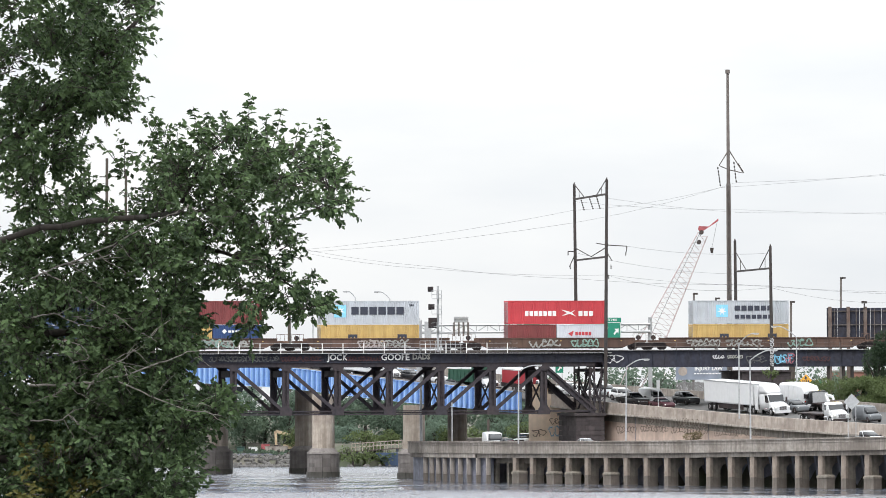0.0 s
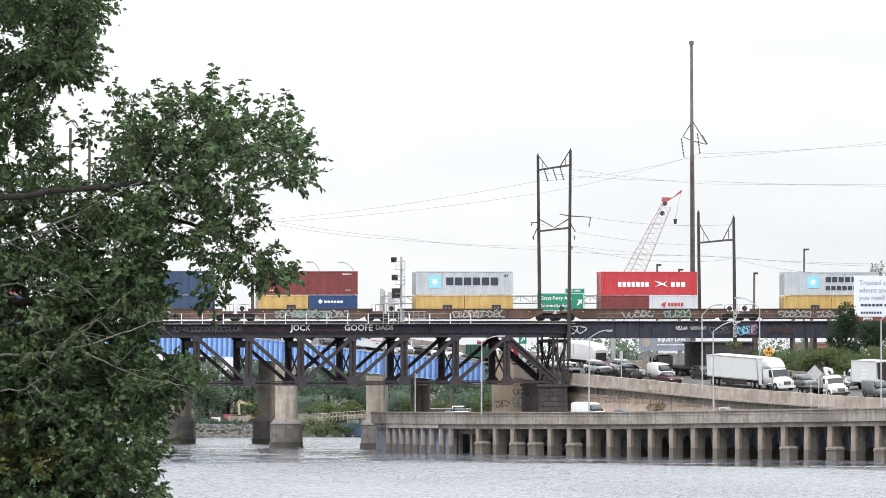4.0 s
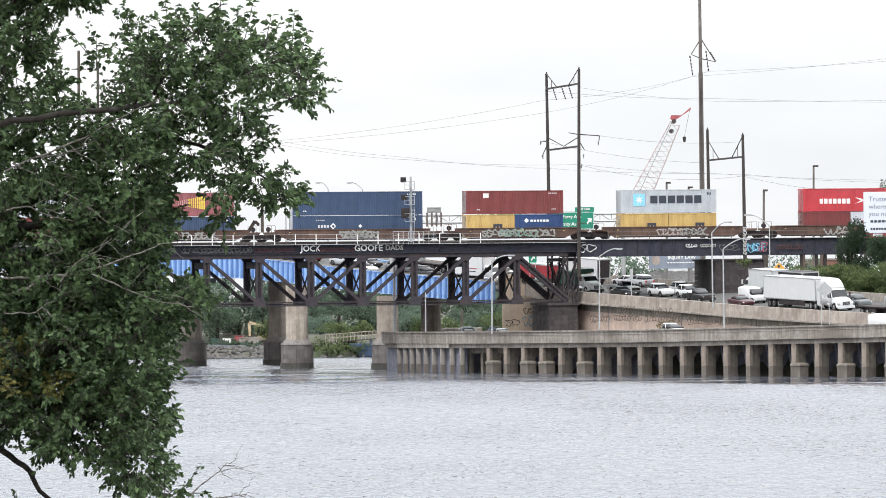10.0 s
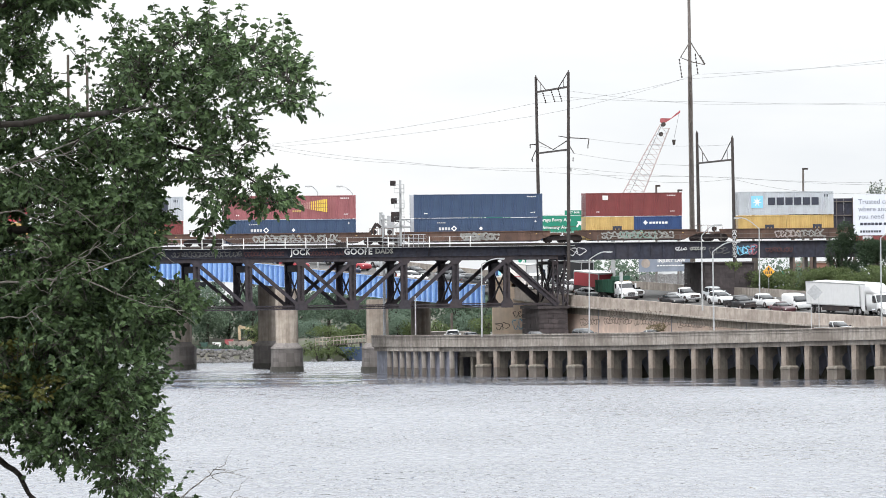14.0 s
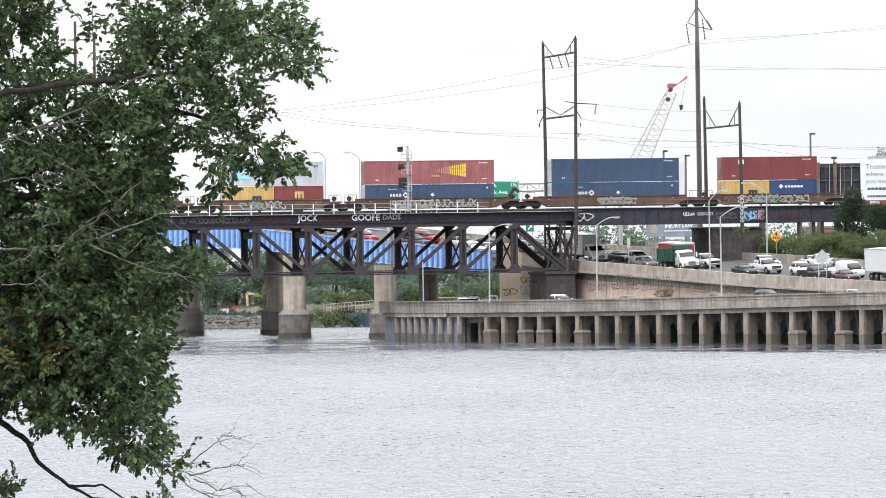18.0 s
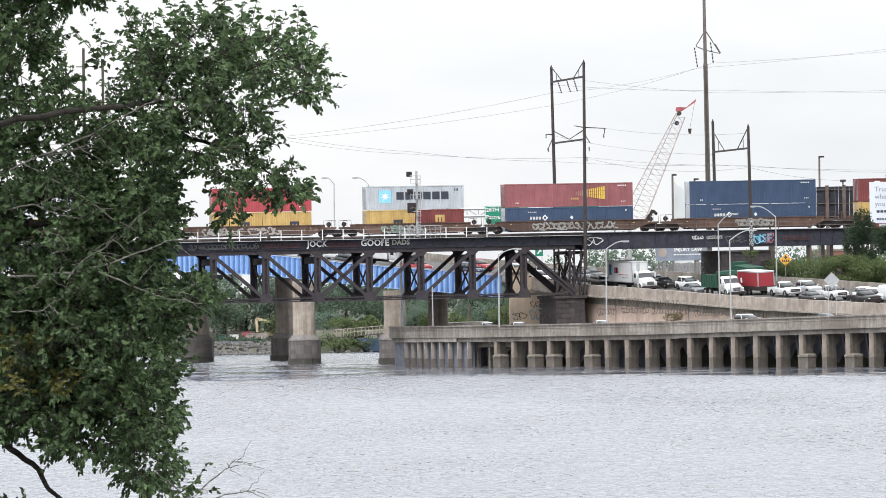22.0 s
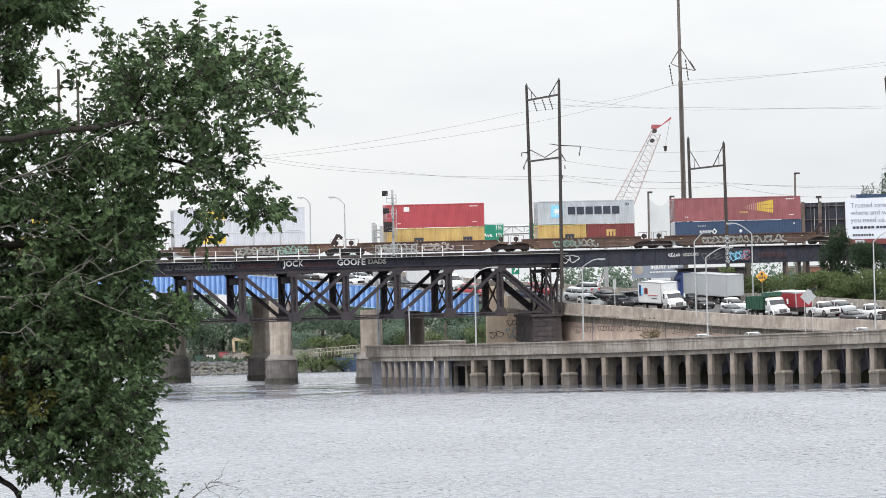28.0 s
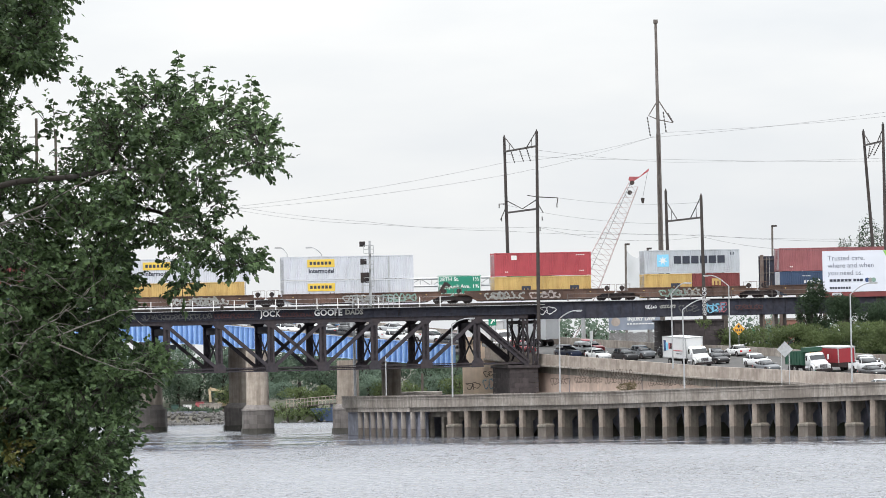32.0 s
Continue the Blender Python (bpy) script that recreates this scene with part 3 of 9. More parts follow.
    tmp = bpy.data.objects.new(name, cu)
    me = bpy.data.meshes.new_from_object(tmp)
    bpy.data.objects.remove(tmp)
    me.transform(pose(0, 0, 0, 90))
    me.materials.clear()
    me.materials.append(M[material])
    ob = new(name, me)
    ob.parent, ob.matrix_basis = parent, m
    return tagged(ob, label)


# the railway: s along the track to the east, w across it up the river, z up
TRACK_TURN = math.degrees(math.atan(0.22))
TRACK = pose(0, 703, 0, 0, 0, TRACK_TURN)


def track(s, w, z):
    return TRACK @ Vector((s, w, z))


LEAF_OUT = np.array([(0, 0), (0.18, 0.15), (0.44, 0.4), (0.54, 0.21), (0.76, 0.22), (1, 0), (0.76, -0.22), (0.54, -0.21), (0.44, -0.4), (0.18, -0.15)])
LEAF_PLAIN = np.array([(0, 0), (0.4, 0.3), (1, 0), (0.4, -0.3)])


def leaves_mesh(name, centres, ways, sizes, material, rng, plain=False):
    """Many folded leaves as one mesh, lobed or plain: each one hangs out along its way."""
    n = len(centres)
    ways = ways / np.linalg.norm(ways, axis=1, keepdims=True)
    ref = rng.normal(size=(n, 3)) * 0.6 + np.array([0, -0.3, 0.6])
    side = np.cross(ways, ref)
    side /= np.linalg.norm(side, axis=1, keepdims=True)
    up = np.cross(side, ways)
    shape = LEAF_PLAIN if plain else LEAF_OUT
    c, k = len(shape), len(shape) // 2 + 1
    u, v = shape[:, 0], shape[:, 1]
    fold = rng.uniform(0.1, 0.5, (n, 1))
    pts = (centres[:, None, :] + sizes[:, None, None] * (u[None, :, None] * ways[:, None, :] + v[None, :, None] * side[:, None, :]
           + (np.abs(v)[None, :] * fold - 0.18 * (u ** 2)[None, :])[:, :, None] * up[:, None, :]))
    verts = pts.reshape(-1, 3)
    halves = np.array([(0, *range(k - 1, 0, -1)), (0, *range(c - 1, k - 2, -1))])
    loops = (np.arange(n)[:, None, None] * c + halves[None]).reshape(-1)
    me = bpy.data.meshes.new(name)
    me.vertices.add(len(verts)), me.loops.add(len(loops)), me.polygons.add(2 * n)
    me.vertices.foreach_set("co", verts.ravel())
    me.loops.foreach_set("vertex_index", loops.astype(np.int32))
    me.polygons.foreach_set("loop_start", np.arange(0, 2 * k * n, k, dtype=np.int32))
    me.update(calc_edges=True)
    me.materials.append(M[material])
    return me


# ---- water and ground ----
def grid_sheet(name, xs, ys, height, material):
    verts = [(x, y, height(x, y)) for y in ys for x in xs]
    w = len(xs)
    faces = [(j * w + i, j * w + i + 1, (j + 1) * w + i + 1, (j + 1) * w + i) for j in range(len(ys) - 1) for i in range(w - 1)]
    me = bpy.data.meshes.new(name)
    me.from_pydata(verts, [], faces)
    me.materials.append(M[material])
    for p in me.polygons:
        p.use_smooth = True
    return new(name, me)


def steps(a, b, n):
    return [a + (b - a) * i / n for i in range(n + 1)]


def river(name):
    """One sheet of water with a low swell where the river lies open to the view."""
    rng = np.random.default_rng(17)
    xs = np.concatenate(([-900, -300, -120], np.arange(-62, 72, 1.0), [120, 300, 900]))
    ys = np.concatenate(([20, 120], np.arange(236, 776, 1.2), [830, 1000, 1400]))
    x, y = np.meshgrid(xs, ys)
    z = np.zeros_like(x)
    for _ in range(24):
        long = 3.4 * 2.4 ** rng.uniform(0, 1)
        way = rng.normal() * 0.5 + 0.1
        k = math.tau / long
        z += 0.0007 * long * np.sin(k * (math.sin(way) * x + math.cos(way) * y) + rng.uniform(0, math.tau))
    z *= np.clip((x + 62) / 6, 0, 1) * np.clip((71 - x) / 6, 0, 1) * np.clip((y - 236) / 6, 0, 1) * np.clip((775 - y) / 40, 0, 1)
    w, h = len(xs), len(ys)
    me = bpy.data.meshes.new(name)
    corner = (np.arange(h - 1)[:, None] * w + np.arange(w - 1)[None, :]).ravel()
    loops = np.stack([corner, corner + 1, corner + w + 1, corner + w], 1).astype(np.int32)
    me.vertices.add(w * h), me.loops.add(loops.size), me.polygons.add(len(loops))
    me.vertices.foreach_set("co", np.stack([x, y, z], 2).astype(np.float32).ravel())
    me.loops.foreach_set("vertex_index", loops.ravel())
    me.polygons.foreach_set("loop_start", np.arange(0, loops.size, 4, dtype=np.int32))
    me.polygons.foreach_set("use_smooth", np.ones(len(loops), dtype=bool))
    me.update(calc_edges=True)
    me.materials.append(M["water"])
    return new(name, me)


water = river("water")
tagged(water, "pale grey rippled river under an overcast sky", "water", kind="structure")


def ease(a, b, x):
    t = min(1, max(0, (x - a) / (b - a)))
    return t * t * (3 - 2 * t)


def wall_x(y):
    """Where the river's east edge runs."""
    return np.interp(y, [560, 597, 616, 650, 682, 704, 760, 860], [85, 62, 47, 20.2, -1.2, -6.5, 3, -4])


def land(x, y):
    bed = -3.0
    bank = max(bed, 8.5 - 11.5 * ease(26, 74, y)) if x > -5 else bed + 11.5 * (1 - ease(74, 84, y)) * ease(-3, -6, x) + \
        (1 - ease(-3, -6, x)) * (8.5 - 11.5 * ease(26, 74, y) + 3)
    if y < 300:
        return max(bed, bank)
    yard = 1.8 * ease(-45, -41.5, x) * (1 - ease(-27, -23, x)) * (1 - ease(866, 874, y))
    east = bed + 5.6 * ease(wall_x(y) + 6.5, wall_x(y) + 8.5, x) + 2.0 * ease(40, 60, x - wall_x(y))
    far = bed + 6.2 * ease(838 + 0.05 * x, 856 + 0.05 * x, y) + 2.5 * ease(860, 1000, y) - yard * ease(846, 856, y)
    west = bed + 6.0 * ease(-75, -95, x + 0.1 * (y - 700)) * ease(560, 640, y)
    return max(east if y < 900 else bed, far, west)


xs = steps(-1500, -130, 14) + steps(-120, 120, 96)[0:] + steps(130, 1500, 14)
ys = [-300, -100, 0, 15] + steps(25, 95, 28) + [120, 200, 320, 400, 500, 540] + steps(560, 900, 85) + steps(910, 1000, 9) + [1200, 1800, 2600, 4200]
ground = grid_sheet("ground", xs, ys, land, "soil")
tagged(ground, "brown soil and weedy river banks beside the water", "ground", kind="structure")


# ---- the railway bridge: a deck truss over the river, plate girders over the road ----
PANELS = [-44.4 + 6.4 * i for i in range(10)]
TOP, BOTTOM = 14.35, 8.3
NEAR, FAR = -4.2, 3.9


def truss_bridge():
    bridge = thing("railway_truss_bridge", TRACK, "black steel deck truss railway bridge with graffiti", "bridge")

    def member(name, a, b, w, h, label=""):
        bm = bmesh.new()
        beam(bm, a, b, w, h, (0, 1, 0))
        return part(name, bm, "steel", bridge, label)

    def laced(name, a, b, w):
        """A built-up member: two channels with lacing bars between."""
        bm = bmesh.new()
        a, b = Vector(a), Vector(b)
        along = (b - a).normalized()
        side = along.cross(Vector((0, 1, 0))).normalized() * (w / 2)
        for k in (-1, 1):
            beam(bm, a + side * k * 0.8, b + side * k * 0.8, w * 0.36, 0.5, (0, 1, 0))
        n = max(2, int((b - a).length / (w * 1.1)))
        for i in range(n):
            p, q = a.lerp(b, i / n), a.lerp(b, (i + 1) / n)
            for y in (-0.2, 0.2):
                k = 1 if i % 2 else -1
                beam(bm, p + side * k + Vector((0, y, 0)), q - side * k + Vector((0, y, 0)), 0.09, 0.04, (0, 1, 0))
        beam(bm, a, b, w * 0.5, 0.04, (0, 1, 0))
        return part(name, bm, "steel", bridge)

    for w in (NEAR, FAR):
        for i in range(9):
            s0, s1 = PANELS[i], PANELS[i + 1]
            member("top_chord", (s0, w, TOP - 0.25), (s1, w, TOP - 0.25), 0.5, 0.55)
            if 0 < i < 8:
                bm = bmesh.new()
                for dz in (-0.2, 0.2):
                    beam(bm, (s0, w, BOTTOM + dz), (s1, w, BOTTOM + dz), 0.4, 0.13, (0, 0, 1))
                part("bottom_chord", bm, "steel", bridge)
            else:
                member("bottom_strut", (s0, w, BOTTOM + 0.1), (s1, w, BOTTOM + 0.1), 0.22, 0.22)
            if i < 4:
                a, b = (s0, TOP - 0.5), (s1, BOTTOM)
            else:
                a, b = (s0, BOTTOM), (s1, TOP - 0.5)
            if i == 0:
                a, b = (s0, BOTTOM), (s1, TOP - 0.5)
            if i == 8:
                a, b = (s0, TOP - 0.5), (s1, BOTTOM)
            heavy = 0.66 if i in (0, 8) else 0.38
            if i in (0, 8):
                laced("end_post", (a[0], w, a[1]), (b[0], w, b[1]), heavy)
            else:
                for off in (-0.22, 0.22):
                    member("diagonal", (a[0], w + off, a[1]), (b[0], w + off, b[1]), heavy, 0.14)
            if i == 4:
                for off in (-0.22, 0.22):
                    member("diagonal", (s0, w + off, TOP - 0.5), (s1, w + off, BOTTOM), 0.38, 0.14)
        for i in range(0, 10):
            if 0 < i < 9:
                laced("vertical", (PANELS[i], w, BOTTOM - 0.2), (PANELS[i], w, TOP - 0.1), 0.7)
                bm = bmesh.new()
                prism(bm, [(PANELS[i] + x, z) for x, z in ((-0.75, BOTTOM - 0.3), (0.75, BOTTOM - 0.3), (0.75, BOTTOM + 0.35), (0.35, BOTTOM + 0.85), (-0.35, BOTTOM + 0.85), (-0.75, BOTTOM + 0.35))], w - 0.3, w - 0.27)
                part("gusset_plate", bm, "steel", bridge)
                bm = bmesh.new()
                prism(bm, [(PANELS[i] + x, z) for x, z in ((-0.8, TOP - 0.1), (0.8, TOP - 0.1), (0.8, TOP - 0.5), (0.3, TOP - 1.0), (-0.3, TOP - 1.0), (-0.8, TOP - 0.5))], w - 0.31, w - 0.28)
                part("gusset_plate", bm, "steel", bridge)
    for i in range(1, 9):
        s = PANELS[i]
        # sway bracing between the two trusses
        member("sway_brace", (s, NEAR, BOTTOM + 0.4), (s, FAR, TOP - 1.6), 0.16, 0.16)
        member("sway_brace", (s, NEAR, TOP - 1.6), (s, FAR, BOTTOM + 0.4), 0.16, 0.16)
        member("sway_strut", (s, NEAR, TOP - 1.3), (s, FAR, TOP - 1.3), 0.3, 0.8)
        member("bottom_strut", (s, NEAR, BOTTOM), (s, FAR, BOTTOM), 0.25, 0.25)
        if i < 8:
            member("wind_brace", (s, NEAR, BOTTOM), (PANELS[i + 1], FAR, BOTTOM), 0.15, 0.12)
            member("wind_brace", (s, FAR, BOTTOM), (PANELS[i + 1], NEAR, BOTTOM), 0.15, 0.12)
    # the deck: fascia girders, floor and outriggers
    for w in (NEAR - 0.3, FAR + 0.3):
        bm = bmesh.new()
        box(bm, PANELS[0], PANELS[-1] + 1.2, w - 0.04, w + 0.04, TOP, 15.4)
        for z in (TOP + 0.03, 15.37):
            box(bm, PANELS[0], PANELS[-1] + 1.2, w - 0.16, w + 0.16, z - 0.04, z + 0.04)
        s = PANELS[0]
        while s < PANELS[-1]:
            box(bm, s - 0.05, s + 0.05, w - 0.13, w - 0.04, TOP + 0.07, 15.33)
            s += 1.6
        part("fascia_girder", bm, "girder", bridge, "dark girder covered with graffiti tags")
    bm = bmesh.new()
    box(bm, PANELS[0] - 165, PANELS[-1] + 1.2, NEAR - 0.1, FAR + 0.1, 15.42, 15.6)
    part("deck", bm, "dark", bridge)
    for w in (-0.72, 0.72):
        bm = bmesh.new()
        box(bm, PANELS[0] - 165, 215, w - 0.04, w + 0.04, 15.75, 15.88)
        box(bm, PANELS[0] - 165, 215, w - 0.08, w + 0.08, 15.71, 15.75)
        part("rail", bm, "lattice", bridge, "steel running rail")
    tie = bmesh.new()
    box(tie, -0.12, 0.12, -1.4, 1.4, 15.6, 15.71)
    first = part("sleeper", tie, "wood", bridge, at=pose(PANELS[0], 0, 0))
    for i in range(1, 190):
        again(first, bridge, pose(PANELS[0] + 0.62 * i, 0, 0))
    # the walkway and its posts
    bm = bmesh.new()
    box(bm, PANELS[0], PANELS[-1] + 2, NEAR - 1.1, NEAR - 0.1, 15.46, 15.52)
    part("walkway", bm, "galv", bridge, "pale walkway plank along the deck")
    s = PANELS[0] + 0.6
    i = 0
    while s < 3.5:
        bm = bmesh.new()
        box(bm, s - 0.05, s + 0.05, NEAR - 1.05, NEAR - 0.95, 15.45, 16.75)
        part("railing_post", bm, "white", bridge)
        if i % 3 == 1:
            bm = bmesh.new()
            beam(bm, (s, NEAR - 0.3, TOP), (s, NEAR - 1.05, 15.44), 0.1, 0.1, (1, 0, 0))
            part("bracket", bm, "steel", bridge)
        s, i = s + 2.55, i + 1
    for z in (16.2, 16.7):
        bm = bmesh.new()
        pipe(bm, [(PANELS[0], NEAR - 1.0, z), (3.4, NEAR - 1.0, z)], 0.018)
        part("rail_cable", bm, "galv", bridge)
    # plain girders carry the line on over the west bank
    for w in (NEAR, FAR):
        bm = bmesh.new()
        box(bm, PANELS[0] - 165, PANELS[0] - 0.2, w - 0.25, w + 0.25, 13.6, 15.42)
        part("approach_girder", bm, "girder", bridge)
    for k in range(8):
        bm = bmesh.new()
        box(bm, PANELS[0] - 28 - 18 * k, PANELS[0] - 26 - 18 * k, NEAR, FAR, -2.5, 13.6)
        part("approach_pier", bm, "stone", bridge)
    return bridge


rail_bridge = truss_bridge()


def plate_girder_span():
    span = thing("railway_girder_span", TRACK, "dark plate girder railway span over the road with graffiti", "bridge")
    e0, e1 = 14.2, 215.0
    for w in (NEAR - 0.3, FAR + 0.3):
        bm = bmesh.new()
        box(bm, e0, e1, w - 0.04, w + 0.04, 13.75, 15.75)
        for z in (13.79, 15.72):
            box(bm, e0, e1, w - 0.22, w + 0.22, z - 0.04, z + 0.04)
        s = e0 + 0.3
        while s < e1:
            box(bm, s - 0.05, s + 0.05, w - 0.18, w - 0.04, 13.83, 15.66)
            s += 1.5
        part("plate_girder", bm, "girder", span)
    bm = bmesh.new()
    box(bm, e0 + 1.3, e1, NEAR - 0.2, FAR + 0.2, 15.45, 15.6)
    part("deck", bm, "dark", span)
    s = e0 + 2
    while s < e1:
        bm = bmesh.new()
        box(bm, s - 0.15, s + 0.15, NEAR, FAR, 14.1, 15.2)
        part("cross_beam", bm, "steel", span)
        s += 4.2
    bm = bmesh.new()
    box(bm, e0, e1, NEAR - 0.7, NEAR - 0.12, 15.78, 15.84)
    part("walkway", bm, "galv", span, "pale walkway plank along the deck")
    s = e0 + 4
    while s < e1:
        bm = bmesh.new()
        box(bm, s - 0.04, s + 0.04, NEAR - 0.66, NEAR - 0.58, 15.78, 16.75)
        part("railing_post", bm, "lattice", span)
        s += 5.2
    for z in (16.25, 16.72):
        bm = bmesh.new()
        pipe(bm, [(e0 + 4, NEAR - 0.62, z), (e1, NEAR - 0.62, z)], 0.025)
        part("handrail", bm, "lattice", span)
    return span


plate_girder_span()


def stone_pier(name, m, lx, ly, z0, z1, batter, material, label, course=0.62, cap=None, kind=""):
    """A masonry pier in courses of single stones round a core."""
    pier = thing(name, m, label, "bridge pier", kind=kind)
    bm = bmesh.new()
    box(bm, -lx / 2 + 0.25, lx / 2 - 0.25, -ly / 2 + 0.25, ly / 2 - 0.25, z0, z1 - 0.05)
    part("core", bm, material, pier)
    n = max(1, round((z1 - z0) / course))
    h = (z1 - z0) / n
    rnd = random.Random(name)
    for k in range(n):
        grow = batter * (1 - k / n)
        ax, ay = lx / 2 + grow, ly / 2 + grow
        for axis in (0, 1):
            length = 2 * (ax if axis == 0 else ay)
            count = max(2, round(length / 1.3))
            for side in (-1, 1):
                if axis == 0 and side == 1:
                    continue
                for i in range(count):
                    off = 0.5 * (k % 2)
                    a = max(0, (i - off) / count)
                    b = min(1, (i + 1 - off) / count)
                    if i == count - 1:
                        b = 1
                    a, b = -length / 2 + a * length + 0.012, -length / 2 + b * length - 0.012
                    out = rnd.uniform(0, 0.05)
                    bm = bmesh.new()
                    zz0, zz1 = z0 + k * h + 0.012, z0 + (k + 1) * h - 0.012
                    if axis == 0:
                        y = side * ay
                        box(bm, a, b, min(y, y - side * 0.5) - (out if side < 0 else 0), max(y, y - side * 0.5) + (out if side > 0 else 0), zz0, zz1)
                    else:
                        x = side * ax
                        box(bm, min(x, x - side * 0.5) - (out if side < 0 else 0), max(x, x - side * 0.5) + (out if side > 0 else 0), a, b, zz0, zz1)
                    part("stone", bm, material, pier)
    if cap:
        bm = bmesh.new()
        box(bm, -lx / 2 - 0.25, lx / 2 + 0.25, -ly / 2 - 0.25, ly / 2 + 0.25, z1, z1 + cap)
        part("cap_stone", bm, material, pier)
    return pier


# the stone pier where truss and girders meet, and the one beyond the road
stone_pier("bridge_pier", TRACK @ pose(12.5, -0.2, 0), 3.5, 9.0, -2.5, 7.8, 0.15, "stone", "dark blackened stone railway pier below the truss", cap=0.35)
stone_pier("bridge_pier", TRACK @ pose(-46.2, -0.2, 0), 5.0, 10.4, -2.5, 7.4, 0.3, "stone", "dark blackened stone railway pier in the river", cap=0.5)
stone_pier("bridge_pier", TRACK @ pose(34.8, 0.0, 0), 6.2, 10.0, 4.0, 13.1, 0.1, "stone", "dark stone abutment pier beside the road", cap=0.2)


def steel_bent():
    """The trestle legs on the stone pier, which carry the girder ends."""
    bent = thing("steel_bent", TRACK, "black riveted steel trestle bent on the stone pier", "bridge bent")
    for w in (NEAR, FAR):
        for s0, s1 in ((12.9, 12.9), (14.1, 14.4)):
            bm = bmesh.new()
            for k in (-0.28, 0.28):
                beam(bm, (s0 + k, w, 8.15), (s1 + k, w, 14.3 if s0 < 14 else 13.72), 0.14, 0.45, (0, 1, 0))
            for i in range(9):
                z = 8.2 + i * 0.6
                k = 0.28 if i % 2 else -0.28
                beam(bm, (s0 + k, w - 0.2, z), (s0 - k, w - 0.2, z + 0.6), 0.08, 0.05, (0, 1, 0))
            part("leg", bm, "steel", bent)
        for a, b in (((12.9, 8.4), (14.3, 12.9)), ((14.2, 8.4), (12.9, 12.9))):
            bm = bmesh.new()
            beam(bm, (a[0], w, a[1]), (b[0], w, b[1]), 0.12, 0.2, (0, 1, 0))
            part("brace", bm, "steel", bent)
    for s in (12.9, 14.3):
        for a, b in ((8.2, 13.2), (13.2, 8.2)):
            bm = bmesh.new()
            beam(bm, (s, NEAR, a), (s, FAR, b), 0.15, 0.2, (1, 0, 0))
            part("brace", bm, "steel", bent)
        bm = bmesh.new()
        beam(bm, (s, NEAR, 13.4), (s, FAR, 13.4), 0.4, 0.6, (1, 0, 0))
        part("cap_beam", bm, "steel", bent)
    return bent


steel_bent()


# ---- the river wall: a parapet on concrete piles ----
WALL = [(-9.0, 706.0), (-1.2, 682.0), (20.2, 650.0), (47.0, 616.0), (64.0, 594.0)]
WALL_Z = [4.75, 4.85, 5.1, 5.75, 6.1]


def along_line(line, step, start=0.0):
    """Points along a line of corners at even steps: place, heading and the way gone."""
    out, gone, want = [], 0.0, start
    for (a, b) in zip(line, line[1:]):
        a, b = Vector(a), Vector(b)
        length = (b - a).length
        while want <= gone + length:
            out.append((a + (b - a) * ((want - gone) / length), (b - a).normalized(), want))
            want += step
        gone += length
    return out


def smooth_line(line, n):
    """The same line, rounded, in n points."""
    pts = [Vector(p) for p in line]
    for _ in range(3):
        q = [pts[0]]
        for a, b in zip(pts, pts[1:]):
            q += [a.lerp(b, 0.25), a.lerp(b, 0.75)]
        pts = q + [pts[-1]]
    total = sum((b - a).length for a, b in zip(pts, pts[1:]))
    return [p for p, _, _ in along_line(pts, total / (n - 1) - 1e-6)]


def wall_top(x):
    return float(np.interp(x, [p[0] for p in WALL], WALL_Z))


def ribbon(bm, line, lows, highs, thick):
    """An upright band that follows a line on the plan; thick goes to its right-hand side."""
    rows = []
    for i, p in enumerate(line):
        a, b = line[max(0, i - 1)], line[min(len(line) - 1, i + 1)]
        d = (b - a).normalized()
        nrm = Vector((-d.y, d.x))
        q = p + nrm * thick
        rows.append([bm.verts.new((v.x, v.y, z)) for v, z in ((p, lows[i]), (p, highs[i]), (q, highs[i]), (q, lows[i]))])
    for r, s in zip(rows, rows[1:]):
        for k in range(4):
            j = (k + 1) % 4
            bm.faces.new((r[k], r[j], s[j], s[k]))
    bm.faces.new(rows[0]), bm.faces.new(rows[-1][::-1])


def river_wall():
    wall = thing("river_wall", pose(0, 0, 0), "weathered concrete river wall on rows of square piles", "wall", kind="structure")
    line = smooth_line(WALL, 46)
    tops = [wall_top(p.x) for p in line]
    for i in range(0, 45, 3):
        cut = line[i:i + 4]
        t = tops[i:i + 4]
        bm = bmesh.new()
        ribbon(bm, [p + Vector((-0.1, -0.08)) for p in cut], [z - 1.42 for z in t], t, 0.58)
        part("parapet_panel", bm, "conc", wall)
        bm = bmesh.new()
        inner = [p + Vector((0.16, 0.18)) for p in cut]
        ribbon(bm, inner, [z - 1.95 for z in t], [z - 1.43 for z in t], 0.7)
        part("edge_beam", bm, "conc", wall)
        bm = bmesh.new()
        outer = [p + Vector((-0.2, -0.18)) for p in cut]
        ribbon(bm, outer, [z - 0.13 for z in t], [z + 0.03 for z in t], 0.75)
        part("coping", bm, "conc", wall)
        bm = bmesh.new()
        ribbon(bm, [p + Vector((-0.14, -0.12)) for p in cut], [z - 0.46 for z in t], [z - 0.4 for z in t], 0.1)
        part("string_course", bm, "conc_stain", wall)
        a = cut[0] + Vector((-0.1, -0.08))
        bm = bmesh.new()
        rod(bm, (a.x, a.y, t[0] - 1.42), (a.x, a.y, t[0] - 0.14), 0.016, 0.016, 6)
        part("joint_strip", bm, "conc_tide_shade", wall)
    # piles, some of them with a lower block
    piles = along_line(line, 3.81, 29.5)
    blocks = {1, 3, 4, 6, 16, 18, 20}
